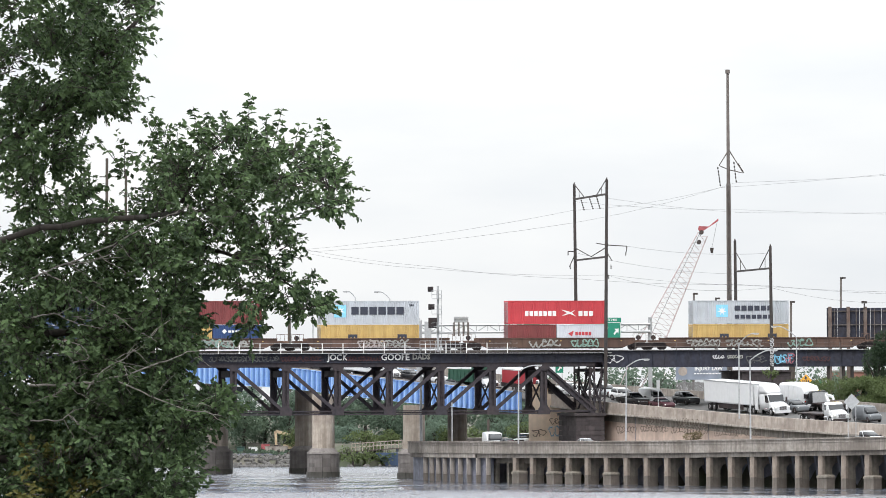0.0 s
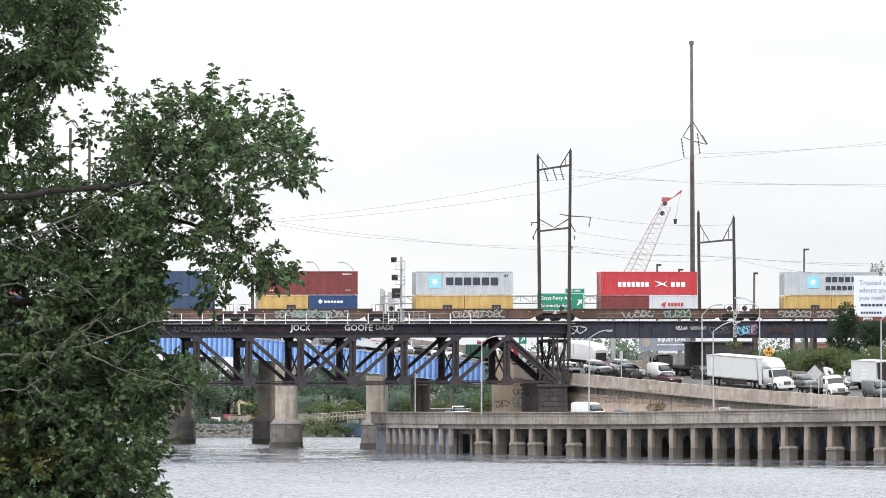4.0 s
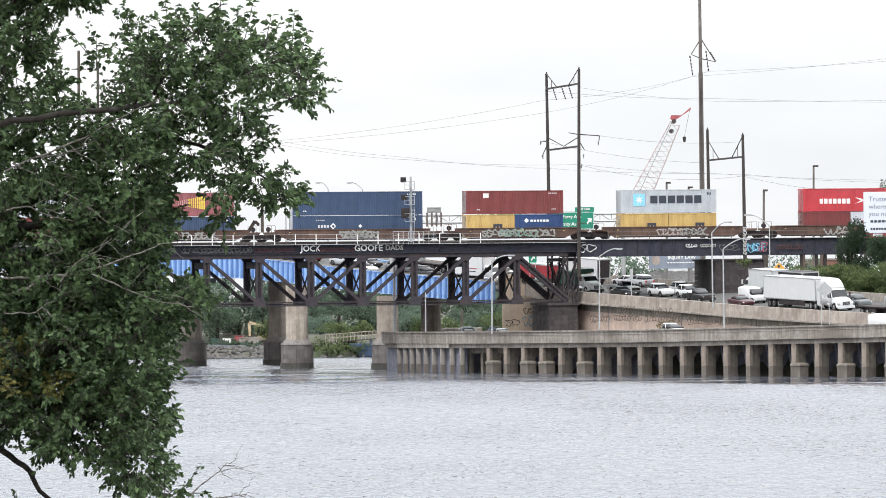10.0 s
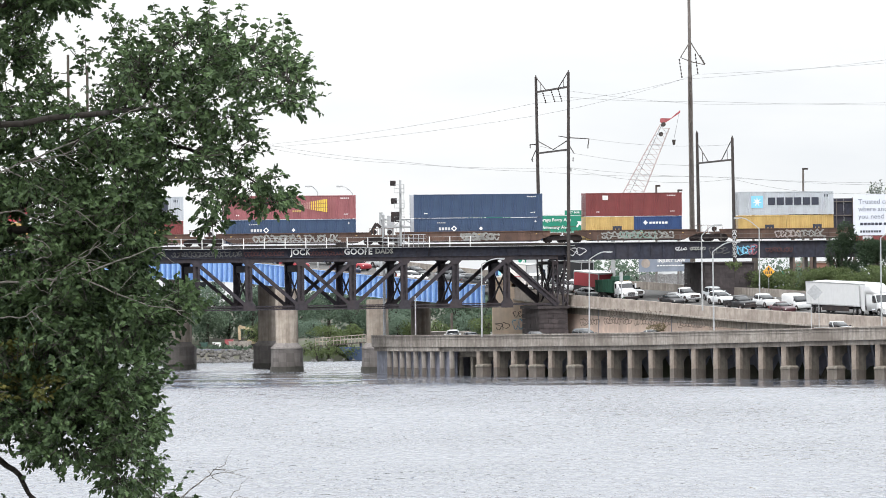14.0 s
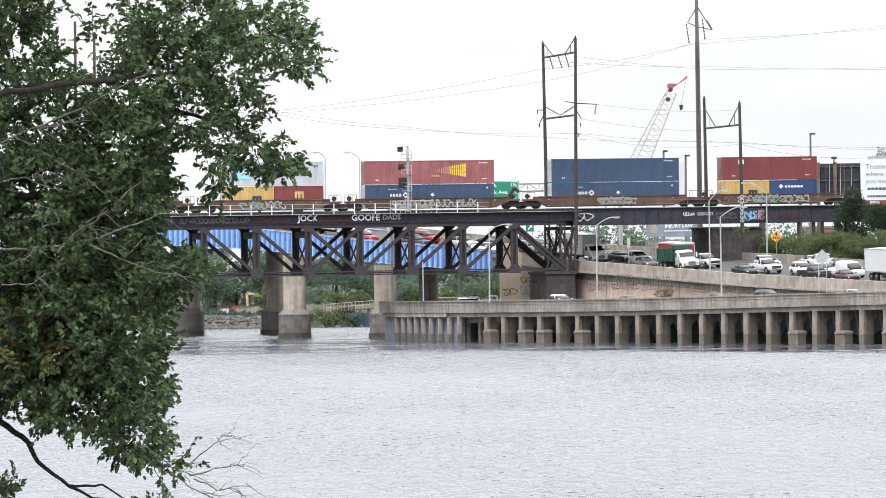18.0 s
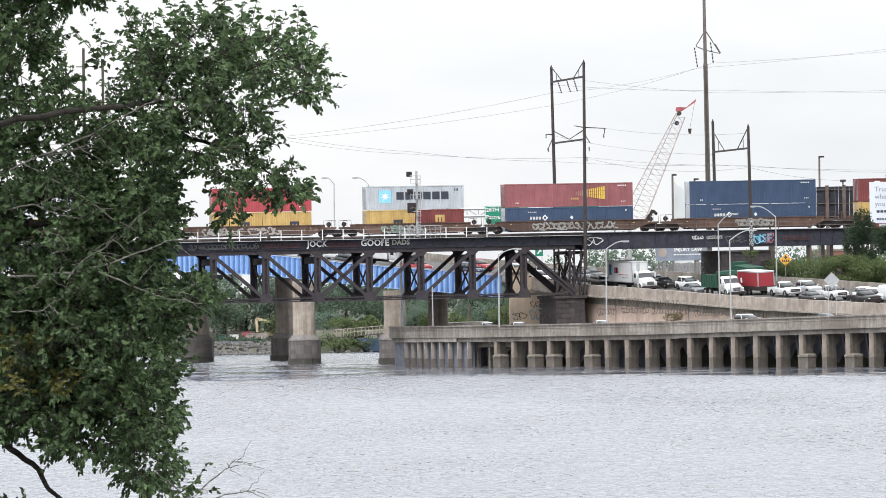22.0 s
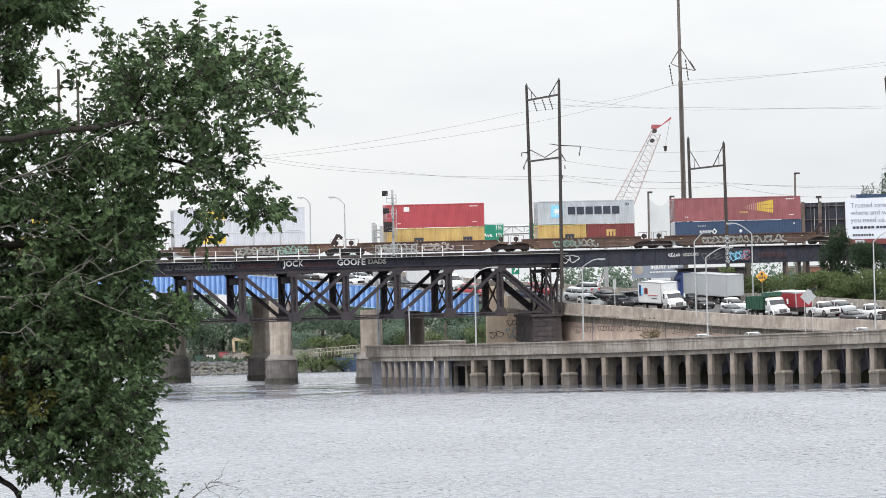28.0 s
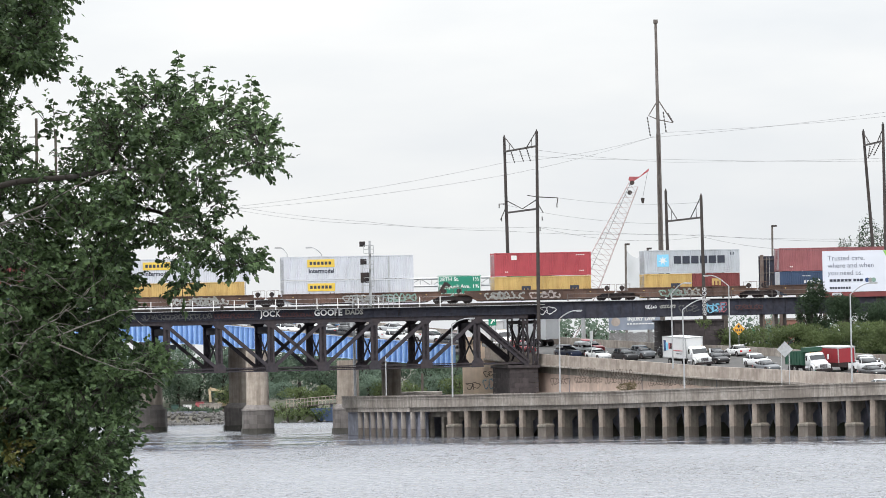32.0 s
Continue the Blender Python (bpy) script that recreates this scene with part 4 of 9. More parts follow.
    for i, (p, d, _) in enumerate(piles):
        if i == 0:
            continue
        m = pose(p.x + 0.25, p.y + 0.28, 0, 0, 0, math.degrees(math.atan2(d.y, d.x)))
        top = wall_top(p.x) - 1.95
        bm = bmesh.new()
        box(bm, -0.37, 0.37, -0.1, 0.3, 1.1, top)
        part("pile", bm, "conc_pile", wall, at=m)
        bm = bmesh.new()
        box(bm, -0.375, 0.375, -0.105, 0.305, -2.5, 1.1)
        part("pile_foot", bm, "conc_foot", wall, "tide-stained foot of a pile", at=m)
        # cross walls wear the darker concrete, which stands for the deck's shade
        bm = bmesh.new()
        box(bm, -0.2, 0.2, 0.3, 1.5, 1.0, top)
        part("cross_wall", bm, "conc_tide_shade", wall, at=m)
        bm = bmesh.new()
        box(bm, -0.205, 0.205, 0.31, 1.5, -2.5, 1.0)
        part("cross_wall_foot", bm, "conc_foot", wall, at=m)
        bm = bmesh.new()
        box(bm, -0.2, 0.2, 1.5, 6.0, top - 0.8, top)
        part("cross_head", bm, "conc_tide_shade", wall, at=m)
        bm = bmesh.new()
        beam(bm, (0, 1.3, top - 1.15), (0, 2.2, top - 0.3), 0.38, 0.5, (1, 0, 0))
        part("haunch", bm, "conc_tide_shade", wall, at=m)
        # raking and rear piles share the dimmed concrete of the void
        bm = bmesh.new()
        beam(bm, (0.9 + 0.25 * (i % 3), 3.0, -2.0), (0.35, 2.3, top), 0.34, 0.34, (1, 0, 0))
        part("raking_pile", bm, "conc_wet_shade", wall, at=m)
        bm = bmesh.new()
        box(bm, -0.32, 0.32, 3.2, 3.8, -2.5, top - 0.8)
        part("rear_pile", bm, "conc_wet_shade", wall, at=m)
        if i in blocks:
            bm = bmesh.new()
            box(bm, -0.41, 1.18, -0.2, 0.98, -2.5, 1.1)
            block = part("pile_block", bm, "conc_foot", wall, at=m)
            bm = bmesh.new()
            loft(bm, [(z, [(a, b) for a, b in ((-0.42 - g, -0.24 - g), (1.2 + g, -0.24 - g), (1.2 + g, 1.02), (-0.42 - g, 1.02))]) for z, g in ((1.08, 0.0), (1.12, 0.03), (1.3, 0.03), (1.5, -0.2))])
            for w in bm.verts:
                w.co = (w.co.y, w.co.z, w.co.x)
            part("block_cap", bm, "conc_tide_shade", block)
    for i, (p, d, _) in enumerate(along_line(line[:10], 2.6, 6.0)):
        bm = bmesh.new()
        m = pose(p.x + 0.1, p.y + 0.12, 0, 0, 0, math.degrees(math.atan2(d.y, d.x)))
        box(bm, -0.16, 0.16, -0.1, 0.4, 0.9, wall_top(p.x) - 1.95)
        part("slender_pile", bm, "conc_stain", wall, at=m)
        bm = bmesh.new()
        box(bm, -0.165, 0.165, -0.105, 0.405, -2.5, 0.9)
        part("pile_foot", bm, "conc_foot", wall, at=m)
    bm = bmesh.new()
    ribbon(bm, [p + Vector((-0.02, -0.03)) for p in line[2:9]], [t - 1.93 for t in tops[2:9]], [t - 1.45 for t in tops[2:9]], 0.1)
    part("painted_band", bm, "conc_stain", wall, "pale painted band below the parapet")
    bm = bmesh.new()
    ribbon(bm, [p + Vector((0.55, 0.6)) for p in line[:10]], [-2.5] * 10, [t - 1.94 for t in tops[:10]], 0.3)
    part("infill_wall", bm, "conc_wet_shade", wall, "dark wall between slender piles")
    for k, off in ((9, 1.2), (10, 1.3), (11, 1.5)):
        p = line[k] + Vector((off, off * 1.15))
        bm = bmesh.new()
        box(bm, -0.25, 0.25, -0.25, 0.25, -2.5, tops[k] - 2.3)
        part("bay_post", bm, "conc_tide_shade", wall, at=pose(p.x, p.y, 0, 0, 0, 30))
    bm = bmesh.new()
    ribbon(bm, [p + Vector((1.0, 1.2)) for p in line[9:13]], [t - 2.6 for t in tops[9:13]], [t - 1.95 for t in tops[9:13]], 0.4)
    part("bay_beam", bm, "conc_tide_shade", wall)
    # the dark back wall beneath the slab: its shade is put into the colour
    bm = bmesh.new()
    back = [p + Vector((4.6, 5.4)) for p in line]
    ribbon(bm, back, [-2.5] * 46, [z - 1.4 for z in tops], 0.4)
    part("back_wall", bm, "conc_wet_shade", wall)
    return wall


river_wall()


def sheet_between(name, left, right, zl, zr, material, label, category):
    """A road deck between two lines of equally many points."""
    verts, faces = [], []
    for p, q, a, b in zip(left, right, zl, zr):
        for k in range(5):
            v = p.lerp(q, k / 4)
            verts.append((v.x, v.y, a + (b - a) * k / 4))
    for i in range(len(left) - 1):
        for k in range(4):
            o = i * 5 + k
            faces.append((o, o + 1, o + 6, o + 5))
    n = len(verts)
    verts += [(x, y, z - 0.35) for x, y, z in verts]
    faces += [tuple(v + n for v in f[::-1]) for f in faces]
    for i in range(len(left) - 1):
        for k in (0, 4):
            a, b = i * 5 + k, (i + 1) * 5 + k
            faces.append((a, b, b + n, a + n))
    me = bpy.data.meshes.new(name)
    me.from_pydata(verts, [], faces)
    me.materials.append(M[material])
    return tagged(new(name, me), label, category, kind="structure")


LOW = [(30.0, 800.0), (14.0, 752.0), (4.0, 724.0), (-3.5, 699.0), (-1.2, 682.0), (20.2, 650.0), (47.0, 616.0), (64.0, 594.0)]
low_line = smooth_line(LOW, 80)
sheet_between("low_road", [p + Vector((0.45, 0.5)) for p in low_line], [p + Vector((8.8, 10.2)) for p in low_line],
              [wall_top(p.x) - 1.05 for p in low_line], [wall_top(p.x) - 0.98 for p in low_line], "asphalt", "grey asphalt ramp road behind the river wall", "road")

# ---- the highway: near edge on the plan, from the east bank over the river ----
ROAD = [(112.0, 505.0), (80.0, 566.0), (48.6, 630.0), (33.6, 664.0), (15.3, 705.0), (6.0, 718.0), (-11.4, 734.0), (-25.3, 748.0), (-36.0, 758.0), (-75.0, 790.0), (-130.0, 830.0)]
ROAD_Z = [3.9, 4.6, 6.64, 7.7, 9.53, 10.76, 12.45, 14.2, 14.9, 16.5, 17.0]


def road_top(y):
    """Height of the near barrier's top, which the deck follows 0.85 m lower."""
    return float(np.interp(y, [p[1] for p in ROAD], ROAD_Z))


ROAD_WIDTH = 19.0
road_line = smooth_line(ROAD, 86)


def offset_line(line, dist):
    out = []
    for i, p in enumerate(line):
        d = (line[min(len(line) - 1, i + 1)] - line[max(0, i - 1)]).normalized()
        out.append(p + Vector((d.y, -d.x)) * dist)
    return out


def cross_fall(y):
    return float(np.interp(y, [640, 690, 715], [0.055, 0.05, 0.03]))


road_far = offset_line(road_line, ROAD_WIDTH)
sheet_between("highway", road_line, road_far, [road_top(p.y) - 0.85 for p in road_line],
              [road_top(p.y) - 0.85 + cross_fall(p.y) * ROAD_WIDTH for p in road_line], "asphalt", "grey asphalt highway crowded with slow traffic", "road")


def highway_edges():
    wall = thing("highway_wall", pose(0, 0, 0), "tan concrete highway retaining wall with a parapet", "wall", kind="structure")
    east = [i for i, p in enumerate(road_line) if p.y < 712]
    for i in east[:-1:2]:
        cut = road_line[i:i + 3]
        t = [road_top(p.y) for p in cut]
        bm = bmesh.new()
        ribbon(bm, offset_line(cut, -0.35), [z - 1.35 for z in t], t, -0.4)
        part("parapet", bm, "conc_tan", wall)
        bm = bmesh.new()
        ribbon(bm, offset_line(cut, -0.5), [z - 1.5 for z in t], [z - 1.3 for z in t], -0.5)
        part("ledge", bm, "conc_stain", wall)
        bm = bmesh.new()
        ribbon(bm, offset_line(cut, 0.6), [z - 2.4 - 0.3 for z in t], [z - 1.36 for z in t], -0.6)
        part("wall_band", bm, "conc_stain", wall, "rain-streaked band below the parapet")
        bm = bmesh.new()
        ribbon(bm, offset_line(cut, 0.52), [1.5] * len(cut), [z - 2.4 for z in t], -0.6)
        part("wall_panel", bm, "conc_pink", wall)
        a = offset_line(cut, 0.5)[0]
        if i % 4 == 0:
            bm = bmesh.new()
            rod(bm, (a.x, a.y, 1.5), (a.x, a.y, t[0] - 1.5), 0.05, 0.05, 6)
            part("joint_strip", bm, "conc_wet_shade", wall)
    far = thing("highway_barrier", pose(0, 0, 0), "pale concrete barrier along the far edge of the highway", "barrier", kind="structure")
    for i in range(0, 58, 2):
        cut = road_far[i:i + 3]
        t = [road_top(p.y) - 0.85 + cross_fall(p.y) * ROAD_WIDTH for p in road_line[i:i + 3]]
        bm = bmesh.new()
        ribbon(bm, cut, [z - 0.3 for z in t], [z + 0.95 for z in t], -0.35)
        part("barrier_section", bm, "conc", far)
    return wall


highway_edges()


def blue_bridge():
    bridge = thing("highway_bridge", pose(0, 0, 0), "bright blue steel plate girder highway bridge over the river", "bridge")
    over = [p for p in road_line if p.y > 708]
    for off in (-0.1, ROAD_WIDTH - 0.2):
        over = [p for p in road_line if (p.x < 7.4 if off < 0 else p.y > 742)]
        line = offset_line(over, off)
        for i in range(0, len(line) - 1, 3):
            cut = line[i:i + 4]
            t = [road_top(p.y) for p in over[i:i + 4]]
            bm = bmesh.new()
            ribbon(bm, cut, [z - 2.75 for z in t], [z - 0.05 for z in t], 0.06)
            for d in (-2.75, -0.05):
                ribbon(bm, offset_line(cut, -0.25), [z + d - 0.03 for z in t], [z + d + 0.04 for z in t], -0.5)
            part("girder", bm, "blue", bridge)
        if off < 0:
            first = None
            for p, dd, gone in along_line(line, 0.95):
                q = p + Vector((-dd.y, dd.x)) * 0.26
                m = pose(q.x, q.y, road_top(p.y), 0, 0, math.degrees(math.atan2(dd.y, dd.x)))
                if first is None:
                    # ribs in a darker blue than the girder plates
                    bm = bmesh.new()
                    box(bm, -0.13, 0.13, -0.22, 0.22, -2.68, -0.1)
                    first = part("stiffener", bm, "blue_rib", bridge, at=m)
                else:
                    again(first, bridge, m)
    over = [p for p in road_line if p.y > 708]
    cut = offset_line(over, -0.35)
    bm = bmesh.new()
    ribbon(bm, cut, [road_top(p.y) - 0.0 for p in over], [road_top(p.y) + 0.12 for p in over], -0.3)
    part("kerb", bm, "conc", bridge)
    return bridge


blue_bridge()


def round_pier(x, y, z1, r, base_r, base_z, width):
    """Two round concrete columns on a stone base with a rounded nose."""
    pier = thing("highway_bridge_pier", pose(x, y, 0), "tan concrete column pier on a rounded stone base in the water", "bridge pier", "highway bridge piers")
    bm = bmesh.new()
    rod(bm, (0, 0, base_z), (0, 0, z1), r, r * 0.97, 20)
    part("column", bm, "conc_pier", pier, smooth=False)
    bm = bmesh.new()
    box(bm, -r * 0.9, r * 0.9, 0, width, base_z, z1)
    part("web", bm, "conc_pier", pier)
    bm = bmesh.new()
    rod(bm, (0, width, base_z), (0, width, z1), r, r * 0.97, 20)
    part("column", bm, "conc_pier", pier)
    seg = 24
    n = 5
    rnd = random.Random(int(x * 10))
    for k in range(n):
        za, zb = -2.0 if k == 0 else 0.15 + (base_z - 0.15) * k / n, 0.15 + (base_z - 0.15) * (k + 1) / n
        rr = base_r * (1.08 if k == 0 else 1.0)
        for i in range(6):
            a0, a1 = math.pi + i * math.pi / 6, math.pi + (i + 1) * math.pi / 6
            bm = bmesh.new()
            out = rnd.uniform(0, 0.04)
            am = (a0 + a1) / 2
            pts = [(math.cos(a) * (rr + out), math.sin(a) * (rr + out)) for a in (a0 + 0.008, am, a1 - 0.008)] + [(math.cos(a) * (rr - 0.5), math.sin(a) * (rr - 0.5)) for a in (a1, am, a0)]
            lo = [bm.verts.new((px, py, za)) for px, py in pts]
            hi = [bm.verts.new((px, py, zb - 0.02)) for px, py in pts]
            bm.faces.new(lo[::-1]), bm.faces.new(hi)
            for q in range(6):
                bm.faces.new((lo[q], lo[(q + 1) % 6], hi[(q + 1) % 6], hi[q]))
            part("stone", bm, "algae" if k < 1 else "pale_stone", pier)
    bm = bmesh.new()
    box(bm, -base_r, base_r, 0.02, width + 1, -2, base_z)
    part("base", bm, "pale_stone", pier)
    bm = bmesh.new()
    rod(bm, (0, 0, base_z), (0, 0, base_z + 0.22), base_r * 1.05, base_r * 1.0, 24)
    rod(bm, (0, 0, base_z + 0.21), (0, 0, base_z + 0.7), base_r * 0.96, r * 1.04, 24)
    part("base_cap", bm, "pale_stone", pier)
    bm = bmesh.new()
    box(bm, -r * 0.8, r * 0.8 + 1.0, -0.3, width + 9, z1 - 0.7, z1 - 0.02)
    part("pier_cap", bm, "conc_tan", pier)
    return pier


for px, py, top, r in ((-20.32, 733.00, 10.6, 1.4), (-8.56, 722.00, 9.15, 1.4), (-23.85, 772.00, 11.9, 1.35), (-35.68, 770.00, 12.6, 1.45), (-3.17, 742.00, 9.3, 1.3)):
    round_pier(px, py, top, r, 1.98, 3.0, 5.0)


# ---- the train ----
SPEED = 4.095
MOVERS = []


def container(length, material, label, s_right, level, marks=None, ends="ribbed", width=2.44):
    """A steel shipping container; s_right is its leading end at the start, level 0 in the well, 1 on top."""
    z0 = 16.14 if level == 0 else 19.06
    h = 2.88
    c = new("shipping_container")
    tagged(c, label, "container", "containers on the train")
    c["start"] = s_right - length / 2
    wd = width / 2
    # corrugated long walls
    for side in (-1, 1):
        bm = bmesh.new()
        n = int(length / 0.28)
        xs = []
        for i in range(n):
            a = -length / 2 + 0.16 + (length - 0.32) * i / n
            st = (length - 0.32) / n
            xs += [(a, 0.0), (a + st * 0.35, 0.0), (a + st * 0.5, 0.045), (a + st * 0.85, 0.045)]
        xs.append((length / 2 - 0.16, 0.0))
        lo = [bm.verts.new((x, side * (wd - 0.02 - d), 0.16)) for x, d in xs]
        hi = [bm.verts.new((x, side * (wd - 0.02 - d), h - 0.12)) for x, d in xs]
        for i in range(len(xs) - 1):
            bm.faces.new((lo[i], lo[i + 1], hi[i + 1], hi[i]))
        part("side_wall", bm, material, c)
    for side in (-1, 1):
        y0, y1 = sorted((side * wd, side * (wd - 0.1)))
        for za, zb in ((0.03, 0.16), (h - 0.12, h - 0.01)):
            bm = bmesh.new()
            box(bm, -length / 2 + 0.16, length / 2 - 0.16, y0, y1, za, zb)
            part("side_rail", bm, material, c)
    bm = bmesh.new()
    box(bm, -length / 2 + 0.1, length / 2 - 0.1, -wd + 0.1, wd - 0.1, h - 0.06, h - 0.03)
    part("roof", bm, material, c)
    for end in (-1, 1):
        x = end * length / 2
        for side in (-1, 1):
            bm = bmesh.new()
            x0, x1 = sorted((x, x - end * 0.16))
            y0, y1 = sorted((side * wd, side * (wd - 0.14)))
            box(bm, x0, x1, y0, y1, 0, h)
            part("corner_post", bm, material, c)
        bm = bmesh.new()
        x0, x1 = sorted((x - end * 0.05, x - end * 0.09))
        if ends == "ribbed":
            face = [(x - end * 0.06, 0.05)]
            for i in range(9):
                z = 0.25 + i * 0.28
                if z + 0.12 < h - 0.05:
                    face += [(x - end * 0.05, z), (x - end * 0.005, z + 0.01), (x - end * 0.005, z + 0.11), (x - end * 0.05, z + 0.12)]
            face += [(x - end * 0.06, h - 0.03), (x - end * 0.1, h - 0.03), (x - end * 0.1, 0.05)]
            prism(bm, face, -wd + 0.14, wd - 0.14)
            bmesh.ops.recalc_face_normals(bm, faces=bm.faces[:])
        else:
            box(bm, x0, x1, -wd + 0.14, wd - 0.14, 0.05, h - 0.03)
        part("end_wall", bm, "c_white" if ends == "pale" else material, c)
        if end < 0:
            for y in (-0.85, -0.3, 0.3, 0.85):
                bm = bmesh.new()
                rod(bm, (x - 0.03, y, 0.15), (x - 0.03, y, h - 0.15), 0.025, 0.025, 6)
                part("lock_rod", bm, "galv", c)
    if marks:
        marks(c, length, h, -wd - 0.012)
    MOVERS.append((c, c["start"], z0))
    return c


def bars(c, x, z, n, w, h, gap, y, material, name="brand_mark"):
    """A row of plain blocks in place of a brand's lettering."""
    for i in range(n):
        a = x + i * (w + gap)
        bm = bmesh.new()
        box(bm, a, a + w, y, y + 0.02, z, z + h)
        part(name, bm, material, c)


def star_panel(c, x, z, size, y):
    bm = bmesh.new()
    box(bm, x, x + size, y, y + 0.02, z, z + size)
    part("logo_panel", bm, "sky_blue", c, "light blue square panel with a white star")
    bm = bmesh.new()
    pts = []
    for k in range(14):
        r = size * (0.40 if k % 2 == 0 else 0.15)
        a = math.pi / 2 + k * math.pi / 7
        pts.append((x + size / 2 + r * math.cos(a), z + size / 2 + r * math.sin(a)))
    prism(bm, pts, y - 0.012, y - 0.002)
    part("star", bm, "white", c)


def small_text(c, length, h, y, material="white"):
    bars(c, length / 2 - 1.9, h - 0.42, 5, 0.16, 0.13, 0.07, y, material, "code_mark")
    bars(c, length / 2 - 1.5, h - 2.35, 3, 0.14, 0.1, 0.07, y, material, "code_mark")
    bars(c, -length / 2 + 1.3, h - 2.4, 2, 0.16, 0.12, 0.07, y, material, "code_mark")


def marks_star(c, length, h, y):
    star_panel(c, -length / 2 + 1.6, 0.85, 1.5, y)
    bars(c, -length / 2 + 3.75, 1.2, 6, 0.92, 0.93, 0.2, y, "ink")
    bars(c, length / 2 - 1.2, 2.2, 3, 0.1, 0.3, 0.1, y, "ink", "code_mark")


def marks_star_two(c, length, h, y):
    star_panel(c, -length / 2 + 2.9, 0.85, 1.5, y)
    bars(c, -length / 2 + 5.3, 1.62, 6, 0.66, 0.62, 0.17, y, "ink")
    bars(c, -length / 2 + 5.3, 0.62, 7, 0.56, 0.5, 0.15, y, "ink")


def marks_white_word(c, length, h, y):
    bars(c, -length / 2 + 2.1, 0.98, 7, 0.44, 0.62, 0.14, y, "white")
    bm = bmesh.new()
    prism(bm, [(0.55, 0.95), (1.3, 1.35), (0.6, 1.75), (1.3, 1.62), (1.75, 1.45), (2.35, 1.75), (1.95, 1.38), (2.4, 0.95), (1.6, 1.25)], y, y + 0.02)
    part("logo_shape", bm, "white", c)
    bars(c, 2.75, 0.98, 3, 0.5, 0.62, 0.16, y, "white")


def marks_m(c, length, h, y):
    bm = bmesh.new()
    z, x = 0.85, 0.35
    box(bm, x, x + 1.15, y, y + 0.02, z + 0.55, z + 0.85)
    for k in (0, 0.43, 0.86):
        box(bm, x + k, x + k + 0.28, y, y + 0.02, z, z + 0.56)
    part("brand_mark", bm, "ink", c)


def marks_m_yellow(c, length, h, y):
    bm = bmesh.new()
    z, x = 1.35, -0.55
    box(bm, x, x + 1.15, y, y + 0.02, z + 0.55, z + 0.85)
    for k in (0, 0.43, 0.86):
        box(bm, x + k, x + k + 0.28, y, y + 0.02, z, z + 0.56)
    part("brand_mark", bm, "c_yellow", c)


def marks_code(c, length, h, y):
    small_text(c, length, h, y)
    bm = bmesh.new()
    box(bm, -length / 2 + 2.1, -length / 2 + 2.8, y, y + 0.02, 2.0, 2.55)
    part("brand_mark", bm, "white", c)


def diamond(c, x, z, r, y, material="white"):
    bm = bmesh.new()
    prism(bm, [(x - r, z), (x, z - r), (x + r, z), (x, z + r)], y, y + 0.02)
    part("diamond_mark", bm, material, c)


def marks_navy_low(c, length, h, y):
    bars(c, -length / 2 + 3.1, 1.4, 4, 0.27, 0.36, 0.1, y, "dull_white")
    diamond(c, -length / 2 + 5.0, 1.6, 0.38, y)
    diamond(c, -length / 2 + 5.0, 1.6, 0.2, y - 0.012, "c_navy")
    diamond(c, 0.3, 1.6, 0.24, y)
    diamond(c, length / 2 - 0.9, 2.4, 0.15, y, "dull_white")
    bars(c, -length / 2 + 2.9, 2.25, 5, 0.15, 0.12, 0.07, y, "dull_white", "code_mark")


def marks_fan(c, length, h, y):
    small_text(c, length, h, y)
    for k in range(14):
        f = k / 13
        x, half = 9.0 + 3.4 * f - length / 2, 0.16 + 0.66 * f ** 0.8
        wide = 0.08 + 0.12 * f
        for row in range(3):
            z0, z1 = 1.64 - half + 2 * half * row / 3 + 0.03, 1.64 - half + 2 * half * (row + 1) / 3 - 0.03
            bm = bmesh.new()
            prism(bm, [(x, z0), (x + wide, z0 - 0.02), (x + wide, z1 + 0.02), (x, z1)], y, y + 0.02)
            part("logo_stripe", bm, "fan_pale" if f < 0.45 else "yellow", c)
    bars(c, -length / 2 + 8.3, 0.86, 4, 0.2, 0.24, 0.07, y, "c_yellow")


def marks_trailer(c, length, h, y):
    bm = bmesh.new()
    box(bm, -length / 2 + 2.9, -length / 2 + 6.3, y, y + 0.02, 1.55, 2.5)
    part("brand_panel", bm, "yellow", c, "yellow panel with dark lettering bars")
    bars(c, -length / 2 + 3.2, 1.85, 6, 0.32, 0.38, 0.15, y - 0.012, "ink")
    words("Intermodal", 0.72, "ink", c, pose(-length / 2 + 4.65, y, 1.08), bold=0.012)
    bm = bmesh.new()
    for x in (1.6, 4.9):
        box(bm, x, x + 0.12, y - 0.02, y + 0.02, 0.1, h - 0.1)
    part("side_post", bm, "galv", c)


def marks_blue20(c, length, h, y):
    diamond(c, -1.6, 2.1, 0.3, y)
    bars(c, -1.1, 1.95, 6, 0.3, 0.26, 0.1, y, "white")


def marks_white20(c, length, h, y):
    bm = bmesh.new()
    prism(bm, [(-1.6, 1.75), (-1.1, 1.4), (-0.9, 2.1)], y, y + 0.02)
    part("logo_shape", bm, "c_red", c)
    bars(c, -0.7, 1.55, 5, 0.32, 0.4, 0.1, y, "c_red")


